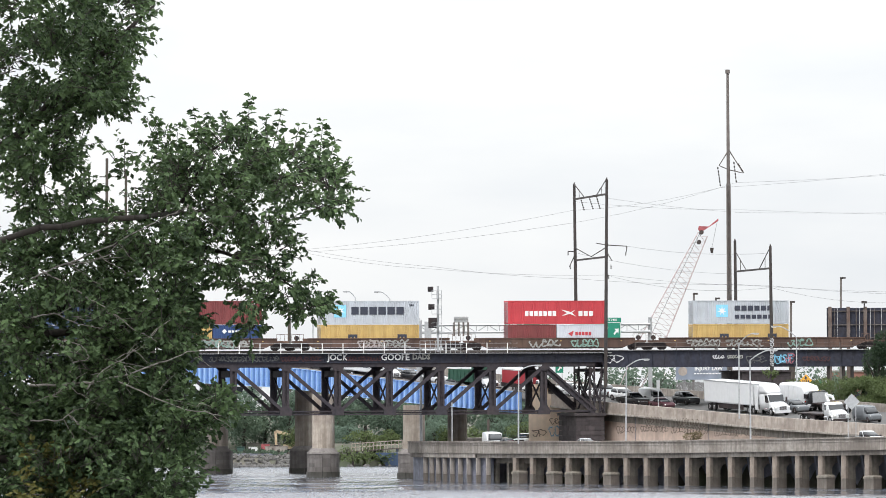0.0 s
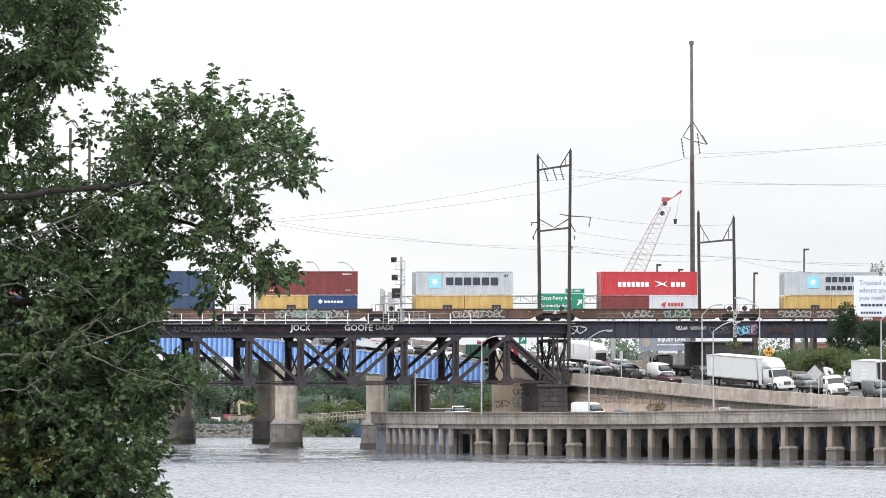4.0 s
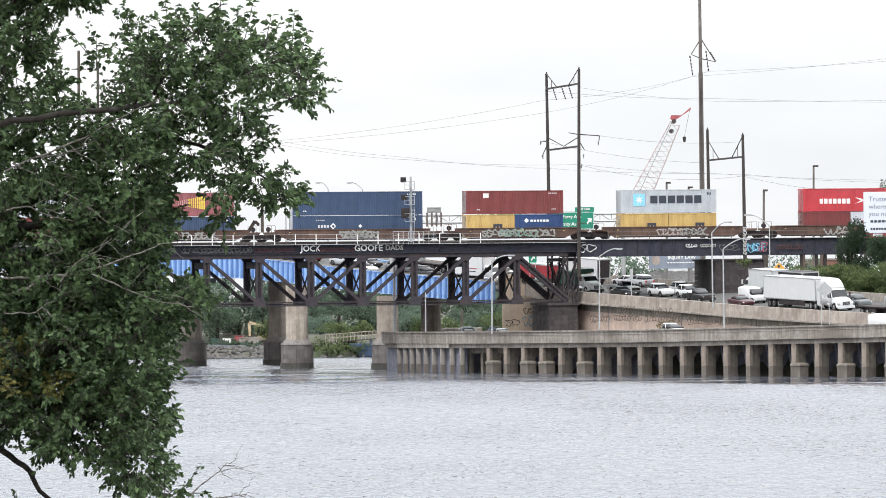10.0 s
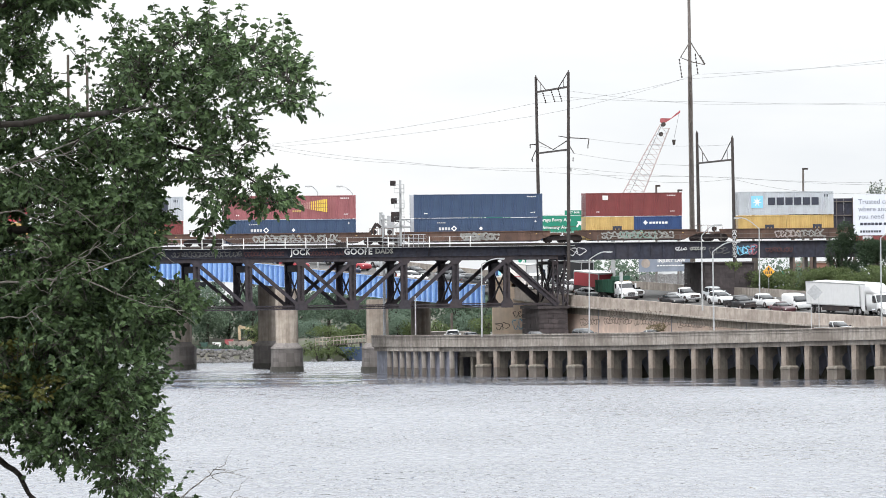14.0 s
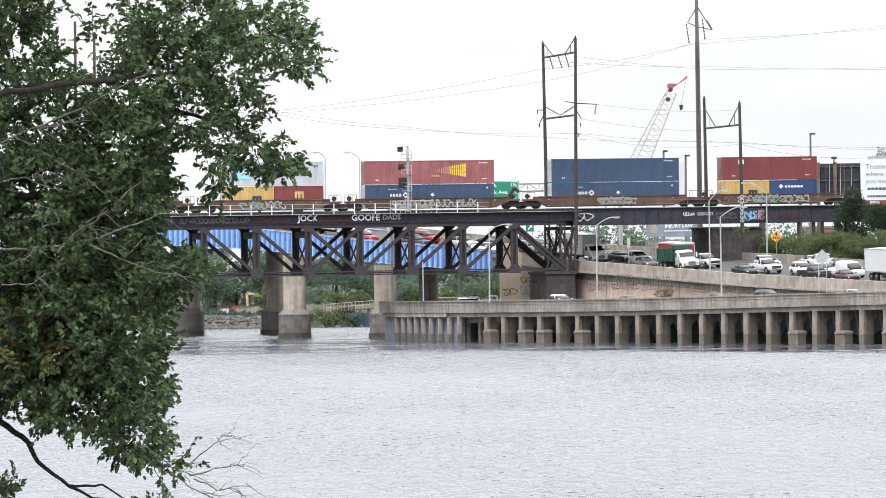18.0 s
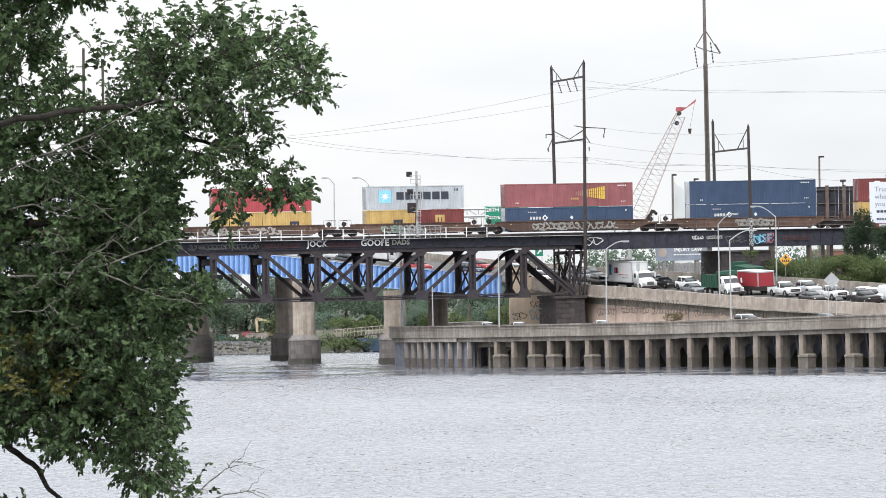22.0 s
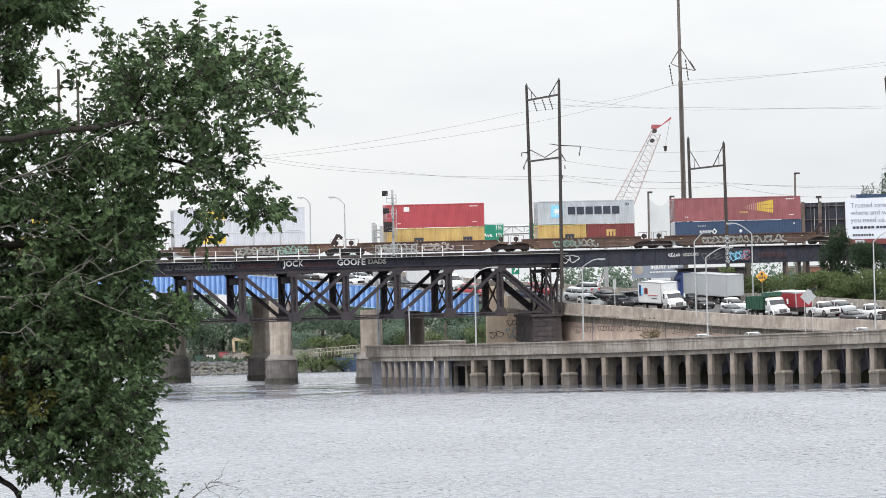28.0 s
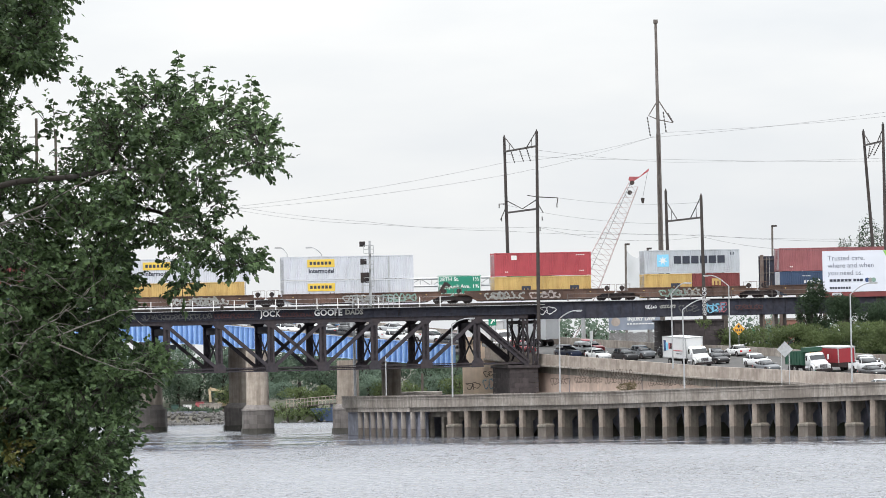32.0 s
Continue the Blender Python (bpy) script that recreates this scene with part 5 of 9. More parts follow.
# stacks: leading end at the start, then what lies below and on top
STACKS = [
    (74.0, [(12.19, "c_brown", "red-brown steel container in a well car", None)], (12.19, "c_red", "bright red steel container stacked on another", marks_code)),
    (38.7, [(6.06, "c_yellow", "mustard yellow short steel container in a well car", marks_m)] * 2, (12.19, "c_silver", "silver-grey container with a light blue star panel", marks_star_two)),
    (15.3, [(6.06, "c_white", "white short container in a well car", marks_white20), (6.06, "c_brown", "red-brown short container in a well car", None)],
     (12.19, "c_red", "bright red container with white lettering bars", marks_white_word)),
    (-8.03, [(6.06, "c_yellow", "mustard yellow short steel container in a well car", marks_m)] * 2, (12.19, "c_silver", "silver-grey container with a light blue star panel", marks_star)),
    (-27.5, [(6.06, "c_blue", "dark blue short container in a well car", marks_blue20), (6.06, "c_yellow", "mustard yellow short steel container in a well car", marks_m)],
     (12.19, "c_brown", "plain red-brown container stacked on two short ones", marks_code)),
    (-45.2, [(16.15, "c_navy", "long navy blue container with white diamonds", marks_navy_low)], (16.15, "c_navy", "long plain navy blue container on top", small_text)),
    (-68.6, [(16.15, "c_navy", "long navy blue container with white diamonds", marks_navy_low)], (16.15, "c_maroon", "long faded maroon container with a yellow fan mark", marks_fan)),
    (-89.9, [(6.06, "c_brown", "red-brown short container with a yellow mark", marks_m_yellow), (6.06, "c_yellow", "mustard yellow short steel container in a well car", marks_m)],
     (12.19, "c_silver", "silver-grey container with a light blue star panel", marks_star)),
    (-108.9, [(6.06, "c_yellow", "mustard yellow short steel container in a well car", marks_m)] * 2, (12.19, "c_crimson", "plain crimson container with small white code", marks_code)),
    (-131.3, [(16.15, "c_white", "long white container with a yellow panel", marks_trailer)], (16.15, "c_white", "long white container with a yellow panel", marks_trailer)),
    (-151.6, [(14.6, "c_yellow", "long mustard yellow container in a well car", None)], (16.15, "c_white", "long white container with a yellow panel", marks_trailer)),
    (-172.0, [(16.15, "c_navy", "long navy blue container in a well car", None)], (16.15, "c_brown", "long red-brown container on top", None)),
]


def well_car(s_mid, length, tag, rnd):
    """A low well car: deep side sills, sloping end platforms, and a wheel truck under each end."""
    car = thing("well_car", pose(0, 0, 0), "rusty orange-brown container well car with graffiti", "rail car", "well cars of the train")
    half, wd = length / 2, 1.5
    for side in (-1, 1):
        bm = bmesh.new()
        y0, y1 = sorted((side * wd, side * (wd - 0.12)))
        prism(bm, [(-half, 0.95), (-half + 1.6, 0.28), (half - 1.6, 0.28), (half, 0.95), (half, 1.42), (-half, 1.42)], y0, y1)
        box(bm, -half, half, *sorted((side * (wd + 0.1), side * (wd - 0.1))), 1.42, 1.52)
        x = -half + 0.8
        while x < half:
            box(bm, x, x + 0.09, *sorted((side * (wd + 0.09), side * wd)), 0.95 if abs(x) > half - 1.3 else 0.35, 1.42)
            x += 1.55
        part("side_sill", bm, "well", car)
        bm = bmesh.new()
        box(bm, -half + 1.6, half - 1.6, *sorted((side * (wd + 0.07), side * (wd - 0.2))), 0.22, 0.32)
        part("bottom_flange", bm, "dark", car)
    for x in np.linspace(-half + 2, half - 2, 6):
        bm = bmesh.new()
        box(bm, x - 0.1, x + 0.1, -wd + 0.1, wd - 0.1, 0.2, 0.27)
        part("floor_beam", bm, "dark", car)
    for end in (-1, 1):
        bm = bmesh.new()
        x0, x1 = sorted((end * half, end * (half + 1.45)))
        box(bm, x0, x1, -1.35, 1.35, 0.98, 1.2)
        box(bm, x0, x1, -0.5, 0.5, 0.75, 0.98)
        part("end_platform", bm, "well", car)
        for y in (-1.3, 1.3):
            bm = bmesh.new()
            pipe(bm, [(end * (half + 0.4), y, 1.2), (end * (half + 0.4), y, 2.0), (end * (half + 1.4), y, 2.0), (end * (half + 1.4), y, 1.2)], 0.03)
            part("grab_rail", bm, "well", car)
        if rnd.random() < 0.75:
            bm = bmesh.new()
            rod(bm, (end * (half + 0.9), 0.6, 1.55), (end * (half + 0.9), 0.75, 1.55), 0.3, 0.3, 12)
            beam(bm, (end * (half + 0.9), 0.68, 1.2), (end * (half + 0.9), 0.68, 1.6), 0.15)
            part("brake_wheel", bm, "dark", car)
        if tag == "rig" and end > 0:
            bm = bmesh.new()
            beam(bm, (half + 0.1, -0.2, 1.2), (half + 1.0, -0.2, 2.6), 0.4, 0.22, (0, 1, 0))
            beam(bm, (half + 1.0, -0.2, 2.55), (half + 1.5, -0.2, 2.1), 0.35, 0.2, (0, 1, 0))
            part("hoist_arm", bm, "dark", car, "dark raised folding arm")
    for x in (-half - 0.85, half + 0.85):
        for dx in (-0.86, 0.86):
            for y in (-0.72, 0.72):
                bm = bmesh.new()
                rod(bm, (x + dx, y - 0.06, 0.47), (x + dx, y + 0.06, 0.47), 0.45, 0.45, 16)
                part("wheel", bm, "dark", car)
        for y in (-0.95, 0.95):
            bm = bmesh.new()
            prism(bm, [(x - 1.15, 0.38), (x - 0.6, 0.3), (x + 0.6, 0.3), (x + 1.15, 0.38), (x + 1.15, 0.6), (x + 0.45, 0.85), (x - 0.45, 0.85), (x - 1.15, 0.6)], y - 0.08, y + 0.08)
            part("truck_frame", bm, "dark", car)
    # rounded scrawls and small plates on the near side
    style = rnd.choice(("mint", "graf_grey", "graf_pale"))
    for k in range(rnd.choice((2, 2, 3))):
        x, wide = rnd.uniform(-half + 1.5, half - 6), rnd.uniform(3.0, 5.0)
        scrawl(car, x, 0.42, wide, 0.85, -wd - 0.11, style if k == 0 else "graf_grey", rnd)
    for x in (-half + 1.2, half - 1.9, 0.3):
        bm = bmesh.new()
        box(bm, x, x + 0.2, -wd - 0.12, -wd - 0.1, 1.08, 1.18)
        part("reflector_plate", bm, "c_yellow", car)
    MOVERS.append((car, s_mid, 15.86))
    return car


def scrawl(parent, x, z, wide, high, y, material, rnd, name="graffiti", stroke=0.11):
    """A looping unreadable tag, as a flat band of paint."""
    bm = bmesh.new()
    n = max(2, int(wide / (high * 0.75)))
    rows = []
    for i in range(n):
        cx, cz = x + wide * (i + 0.5) / n, z + high / 2
        rx, rz = wide / n * 0.52, high * rnd.uniform(0.36, 0.5)
        a0, turn = rnd.uniform(0, 6.28), rnd.uniform(3.6, 6.6)
        pts = []
        for k in range(13):
            a = a0 + turn * k / 12
            wob = 1 + 0.25 * math.sin(3 * a + i)
            pts.append((cx + rx * wob * math.cos(a), cz + rz * wob * math.sin(a)))
        for k, (px, pz) in enumerate(pts):
            (ax, az), (bx, bz) = pts[max(0, k - 1)], pts[min(len(pts) - 1, k + 1)]
            d = math.hypot(bx - ax, bz - az) or 1
            wide_here = stroke * (0.8 + 0.4 * math.sin(2.1 * k + i))
            ox, oz = -(bz - az) / d * wide_here, (bx - ax) / d * wide_here
            rows.append((bm.verts.new((px - ox, y, pz - oz)), bm.verts.new((px + ox, y, pz + oz))))
    for a, b in zip(rows, rows[1:]):
        bm.faces.new((a[0], b[0], b[1], a[1]))
    return part(name, bm, material, parent)


rnd = random.Random(7)
spans = [(lead, lead - max(above[0], sum(b[0] for b in below))) for lead, below, above in STACKS]
for k, (lead, below, above) in enumerate(STACKS):
    at = lead
    longest = max(above[0], sum(b[0] for b in below))
    for length, material, label, marks in below:
        container(length, material, label, at - (longest - sum(b[0] for b in below)) / 2, 0, marks, "pale" if length > 13 and material == "c_navy" else "ribbed")
        at -= length + 0.07
    length, material, label, marks = above
    container(length, material, label, lead, 1, marks, "pale" if material == "c_navy" else "ribbed")
    front = (lead + spans[k - 1][1]) / 2 if k else lead + 4
    back = (spans[k][1] + spans[k + 1][0]) / 2 if k + 1 < len(STACKS) else spans[k][1] - 4
    front, back = max(front - 1.85, lead + 0.3), min(back + 1.85, spans[k][1] - 0.3)
    well_car((front + back) / 2, front - back, "rig" if k in (6, 9) else "", rnd)


# ---- power and catenary structures ----
def line_thing(name, label, category, group=""):
    return thing(name, pose(0, 0, 0), label, category, group)


def insulator(parent, a, b):
    """A string of discs turned as one body from a to b."""
    bm = bmesh.new()
    a, b = Vector(a), Vector(b)
    turn = (b - a).to_track_quat("X", "Z")
    radii = [(0.0, 0.03)]
    for k in range(6):
        radii += [((k + 0.1) / 6, 0.03), ((k + 0.2) / 6, 0.09), ((k + 0.6) / 6, 0.09), ((k + 0.75) / 6, 0.03)]
    loft(bm, [(f * (b - a).length, [(r * math.cos(q), r * math.sin(q)) for q in steps(0, math.tau * 7 / 8, 7)]) for f, r in radii])
    for v in bm.verts:
        v.co = a + turn @ v.co
    return part("insulator", bm, "dark_pole", parent)


def h_frame(near_top, near_foot, far_top, far_foot, bars_z, arms, label):
    """A catenary frame: one pole on each side of the line, joined by latticed cross-bars."""
    frame_ = line_thing("catenary_frame", label, "utility pole", "catenary frames")
    for top, foot in ((near_top, near_foot), (far_top, far_foot)):
        bm = bmesh.new()
        top, foot = Vector(top), Vector(foot)
        rod(bm, foot, top, 0.24, 0.17, 12)
        part("pole", bm, "dark_pole", frame_, smooth=False)
        bm = bmesh.new()
        rod(bm, top, top + Vector((0, 0, 0.25)), 0.1, 0.06, 8)
        part("pole_cap", bm, "dark_pole", frame_)

    def on(pole, z):
        top, foot = (Vector(near_top), Vector(near_foot)) if pole else (Vector(far_top), Vector(far_foot))
        return foot.lerp(top, (z - foot.z) / (top.z - foot.z))
    for z, peak in bars_z:
        a, b = on(1, z), on(0, z)
        bm = bmesh.new()
        beam(bm, a, b, 0.16, 0.22)
        part("cross_bar", bm, "dark_pole", frame_)
        if peak:
            for p, q, f in ((on(1, z + peak), b, 0.32), (on(0, z + peak), a, 0.32)):
                bm = bmesh.new()
                rod(bm, p, (a if q is b else b).lerp(q, f), 0.06, 0.06, 6)
                part("brace", bm, "dark_pole", frame_)
            for f in (0.15, 0.3, 0.7, 0.85):
                base = a.lerp(b, f)
                pk = peak * max(0.0, (0.32 - min(f, 1 - f)) / 0.32)
                bm = bmesh.new()
                rod(bm, base, base + Vector((0, 0, pk + 0.05)), 0.04, 0.04, 6)
                part("brace", bm, "dark_pole", frame_)
    for (x, y, z), (dx, dz) in arms:
        insulator(frame_, (x, y, z), (x + dx, y, z + dz))
    return frame_, on


f1, on1 = h_frame((15.42, 701.00, 36.68), (15.14, 701.00, 11.26), (11.73, 719.00, 36.77), (11.91, 719.00, 16.29), ((34.89, 1.9), (27.22, 0.0)),
                  [((14.22, 706.00, 34.87), (0.5, -1.7)), ((13.39, 710.00, 34.95), (0.55, -1.7)), ((12.42, 715.00, 34.99), (0.5, -1.7))],
                  "dark rusted double-pole catenary frame on the railway bridge")
for (a, b) in (((15.29, 701.00, 28.67), (17.84, 701.00, 28.50)), ((17.84, 701.00, 28.50), (17.76, 701.00, 27.81)), ((11.77, 719.00, 28.34), (10.92, 719.00, 28.35)), ((11.77, 719.00, 27.91), (11.04, 719.00, 26.36)),
               ((15.34, 701.00, 27.84), (16.02, 701.00, 26.72)), ((15.29, 701.00, 28.67), (14.15, 703.00, 28.94)), ((11.85, 719.00, 28.76), (13.64, 710.00, 27.46)), ((15.32, 701.00, 28.39), (13.64, 710.00, 27.46))):
    bm = bmesh.new()
    rod(bm, a, b, 0.07, 0.05, 6)
    part("side_arm", bm, "dark_pole", f1)
for p in ((10.92, 719.00, 28.35), (11.18, 719.00, 26.64), (15.88, 701.00, 26.24), (17.69, 701.00, 27.81), (15.59, 701.00, 25.00), (11.73, 719.00, 24.94)):
    insulator(f1, p, (p[0], p[1], p[2] - 0.5))
f2, on2 = h_frame((35.58, 705.50, 28.54), (35.70, 705.50, 13.25), (32.06, 724.00, 29.72), (32.17, 724.00, 15.80), ((25.83, 2.6),), [],
                  "dark rusted double-pole catenary frame with a white-painted foot")
f3, on3 = h_frame((58.54, 710.00, 36.99), (58.55, 710.00, 15.09), (57.19, 724.00, 36.70), (58.49, 724.00, 15.20), ((34.91, 1.6),),
                  [((58.41, 713.00, 34.79), (-0.9, -1.6)), ((58.02, 716.00, 34.76), (-0.8, -1.6)), ((57.62, 719.00, 34.66), (-0.3, -1.6))],
                  "dark leaning double-pole catenary frame behind the billboard")
pole_rnd = random.Random(2)
px0, py0, pz0 = (35.68, 705.20, 13.66)
for k in range(7):
    scrawl(f2, px0 - 0.2, pz0 + 0.1 + 0.5 * k, 0.42, 0.42, py0 - 0.1, "dull_white", pole_rnd, "graffiti", 0.05)


def monopole():
    mono = line_thing("transmission_pole", "tall slender lattice power pole with two insulator arms", "utility pole")
    foot, top = Vector((32.23, 745.00, 13.48)), Vector((32.16, 745.00, 52.55))
    bm = bmesh.new()
    n = 46
    for sx, sy in ((-1, -1), (1, -1), (1, 1), (-1, 1)):
        bm = bmesh.new()
        beam(bm, foot + Vector((sx * 0.26, sy * 0.26, 0)), foot.lerp(top, 0.62) + Vector((sx * 0.2, sy * 0.2, 0)), 0.12)
        part("leg", bm, "lattice", mono)
    bm = bmesh.new()
    rod(bm, foot, foot.lerp(top, 0.62), 0.17, 0.14, 8)
    part("core_pole", bm, "lattice", mono)
    bm = bmesh.new()
    for i in range(n):
        p, q = foot.lerp(top, 0.62 * i / n), foot.lerp(top, 0.62 * (i + 1) / n)
        k = 0.23 if i % 2 else -0.23
        for y in (-0.24, 0.24):
            beam(bm, p + Vector((k, y, 0)), q + Vector((-k, y, 0)), 0.08)
            beam(bm, p + Vector((y, k, 0)), q + Vector((y, -k, 0)), 0.08)
    part("lacing", bm, "lattice", mono)
    bm = bmesh.new()
    rod(bm, foot.lerp(top, 0.6), top, 0.24, 0.17, 10)
    rod(bm, top - Vector((0, 0, 0.5)), top, 0.3, 0.3, 10)
    part("mast", bm, "lattice", mono)
    apex = (32.26, 745.00, 42.12)
    for end in ((30.98, 745.00, 40.08), (34.13, 745.00, 39.08)):
        bm = bmesh.new()
        rod(bm, apex, end, 0.08, 0.06, 6)
        rod(bm, (apex[0], apex[1], apex[2] - 2.6), end, 0.07, 0.05, 6)
        part("arm", bm, "lattice", mono)
    for a, b in (((30.80, 745.00, 39.93), (31.17, 745.00, 37.28)), ((32.90, 745.00, 40.57), (33.23, 745.00, 37.77)), ((33.48, 745.00, 40.34), (34.20, 745.00, 39.08))):
        insulator(mono, a, b)
    return mono


monopole()


def wire(points, label="thin dark overhead power line", r=0.014, sag=0.0):
    w = bmesh.new()
    pts = []
    for a, b in zip(points, points[1:]):
        a, b = Vector(a), Vector(b)
        for k in range(10):
            f = k / 10
            q = a.lerp(b, f)
            q.z -= 4 * sag * f * (1 - f)
            pts.append(q)
    pts.append(Vector(points[-1]))
    pipe(w, pts, r, 5)
    ob = part("power_line", w, "wire")
    return tagged(ob, label, "cable", "overhead lines")


for pts, sag in (([(-79.34, 820.00, 31.36), (-23.35, 760.00, 29.80), (11.72, 725.00, 33.71), (31.09, 745.00, 37.21), (76.42, 760.00, 42.24)], 0.5),
                 ([(-79.36, 820.00, 28.93), (-22.61, 760.00, 29.49), (11.77, 725.00, 32.13), (33.16, 745.00, 37.85), (76.40, 760.00, 41.11)], 0.4),
                 ([(11.8, 719.0, 34.6), (34.75, 760.00, 34.80), (76.31, 760.00, 34.00)], 0.3),
                 ([(15.4, 701.0, 34.4), (34.98, 765.00, 34.58), (76.82, 765.00, 34.76)], 0.2),
                 ([(-22.12, 720.00, 28.77), (-5.77, 712.00, 26.34), (11.80, 719.00, 24.94), (32.35, 724.00, 24.22), (58.73, 724.00, 23.05)], 0.25),
                 ([(-22.01, 716.00, 28.24), (-5.71, 705.00, 25.90), (15.45, 701.00, 25.00), (35.67, 705.00, 23.66), (58.57, 710.00, 22.51)], 0.3),
                 ([(15.45, 701.00, 24.93), (35.66, 705.00, 23.46)], 1.0), ([(35.73, 705.00, 23.39), (58.57, 710.00, 22.23)], 1.2),
                 ([(11.20, 719.00, 28.34), (32.29, 724.00, 25.51)], 0.6), ([(17.84, 701.00, 28.50), (35.72, 705.00, 27.69)], 0.5)):
    wire(pts, sag=sag)


def crane():
    c = line_thing("lattice_boom_crane", "tall crane with a pale lattice boom and red head", "crane")
    foot, head = Vector((26.47, 880.00, 19.25)), Vector((34.04, 880.00, 34.94))
    tip = Vector((36.32, 880.00, 37.17))
    along = (head - foot).normalized()
    side = along.cross(Vector((0, 1, 0))).normalized()
    deep = Vector((0, 1, 0))
    corners = []
    for sx, sy in ((-1, -1), (1, -1), (1, 1), (-1, 1)):
        bm = bmesh.new()
        a = foot + side * sx * 1.8 + deep * sy * 1.5
        b = head + side * sx * 0.75 + deep * sy * 0.6
        rod(bm, a, b, 0.075, 0.075, 6)
        part("boom_chord", bm, "crane", c)
        corners.append((a, b))
    bm = bmesh.new()
    n = 20
    for i in range(n):
        for (a, b), (p, q) in zip(corners, corners[1:] + corners[:1]):
            u, v = a.lerp(b, i / n), p.lerp(q, (i + 1) / n)
            if i % 2:
                u, v = p.lerp(q, i / n), a.lerp(b, (i + 1) / n)
            rod(bm, u, v, 0.042, 0.042, 4)
    part("boom_lacing", bm, "crane", c)
    bm = bmesh.new()
    prism(bm, [(head.x - 0.75, head.z + 0.75), (head.x - 0.3, head.z + 0.35), (head.x + 0.5, head.z + 0.8), (tip.x + 0.1, tip.z - 0.2), (tip.x + 0.1, tip.z + 0.2), (head.x + 0.9, head.z + 1.2), (head.x - 0.6, head.z + 1.25)], 879.4, 880.6)
    part("boom_head", bm, "rose", c, "red crane head with sheaves")
    for p in (head + Vector((-0.6, 0, -1.2)), head + Vector((-0.2, 0, 0.3))):
        bm = bmesh.new()
        rod(bm, p - deep * 0.7, p + deep * 0.7, 0.34, 0.34, 14)
        part("sheave", bm, "dark_pole", c)
    bm = bmesh.new()
    rod(bm, tip, tip + Vector((-0.9, 0, -4.3)), 0.03, 0.03, 4)
    part("hoist_rope", bm, "wire", c)
    bm = bmesh.new()
    rod(bm, tip + Vector((-0.9, 0, -4.3)), tip + Vector((-0.9, 0, -5.1)), 0.3, 0.18, 8)
    part("hook_block", bm, "dark_pole", c)
    pend = 0.5 if side.x < 0 else -0.5
    for k in (-0.5, 0.5):
        bm = bmesh.new()
        rod(bm, head + side * pend + deep * k, foot + side * pend * 4.5 + Vector((0, k, -4)), 0.03, 0.03, 4)
        part("pendant_rope", bm, "wire", c)
    for sx in (-1.8, 1.8):
        bm = bmesh.new()
        rod(bm, foot + side * sx, foot - along * 26 + side * sx * 0.5, 0.075, 0.075, 6)
        part("boom_chord", bm, "crane", c)
    bm = bmesh.new()
    b = foot - along * 26
    box(bm, b.x - 5, b.x + 2, 878, 882, 2, b.z + 1)
    part("crane_body", bm, "red", c)
    return c


crane()


def signal_mast():
    s = line_thing("railway_signal", "tall galvanised railway signal mast with three dark heads", "signal")
    y = 697.2
    bm = bmesh.new()
    rod(bm, (-5.29, 697.20, 15.69), (-5.26, 697.20, 23.66), 0.16, 0.13, 10)
    part("mast", bm, "galv", s)
    for x0, x1, y0, y1, arm in ((690, 700, 324, 333, 330), (691, 702, 355, 365, 360), (691, 706, 379, 397, 388)):
        a, b = Vector(P0(x0, y1)), Vector(P0(x1, y0))
        bm = bmesh.new()
        box(bm, a.x, b.x, y - 0.45, y - 0.25, a.z, b.z)
        head = part("signal_head", bm, "dark", s)
        n = 1 if y1 - y0 < 12 else 2
        for k in range(n):
            cz = a.z + (b.z - a.z) * (k + 0.5) / n
            bm = bmesh.new()
            rod(bm, ((a.x + b.x) / 2, y - 0.7, cz), ((a.x + b.x) / 2, y - 0.45, cz), 0.2, 0.2, 10)
            part("hood", bm, "dark", head)
    for z in (Vector(P0(706, 345)).z, Vector(P0(706, 372)).z, Vector(P0(706, 402)).z):
        bm = bmesh.new()
        x = P0(706, 372)[0]
        box(bm, x - 0.6, x + 0.6, y - 0.6, y + 0.6, z - 0.05, z)
        cage = part("service_platform", bm, "galv", s)
        for dy in (-0.6, 0.6):
            ends = [((-0.6, dz), (0.6, dz)) for dz in (0.5, 0.95)] + [((dx, 0), (dx, 0.95)) for dx in (-0.6, 0, 0.6)]
            for (ax, az), (bx, bz) in ends:
                bm = bmesh.new()
                pipe(bm, [(x + ax, y + dy, z + az), (x + bx, y + dy, z + bz)], 0.025)
                part("cage_rail", bm, "galv", cage)
    bm = bmesh.new()
    x = P0(706, 372)[0]
    for dx in (0.25, 0.55):
        pipe(bm, [(x + dx, y - 0.2, 15.9), (x + dx, y - 0.2, Vector(P0(706, 330)).z)], 0.025)
    z = 16.0
    while z < 23:
        pipe(bm, [(x + 0.25, y - 0.2, z), (x + 0.55, y - 0.2, z)], 0.018, 4)
        z += 0.35
    part("ladder", bm, "galv", s)
    # railed platform at the foot
    bm = bmesh.new()
    x0, x1 = P0(676, 440)[0], P0(752, 440)[0]
    for z in (16.1, 16.55, 17.0):
        pipe(bm, [(x0, y - 0.3, z), (x1, y - 0.3, z)], 0.03)
    xx = x0
    while xx < x1:
        pipe(bm, [(xx, y - 0.3, 15.5), (xx, y - 0.3, 17.0)], 0.035)
        xx += 0.62
    part("platform_railing", bm, "galv", s, "pale railing round the signal's platform")
    return s


def P0(x, y):
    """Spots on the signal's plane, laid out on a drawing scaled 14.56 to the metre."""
    return (-5.82 + (x - 700) / 14.56, 697.2, 15.55 + (441 - y) / 14.56)


signal_mast()


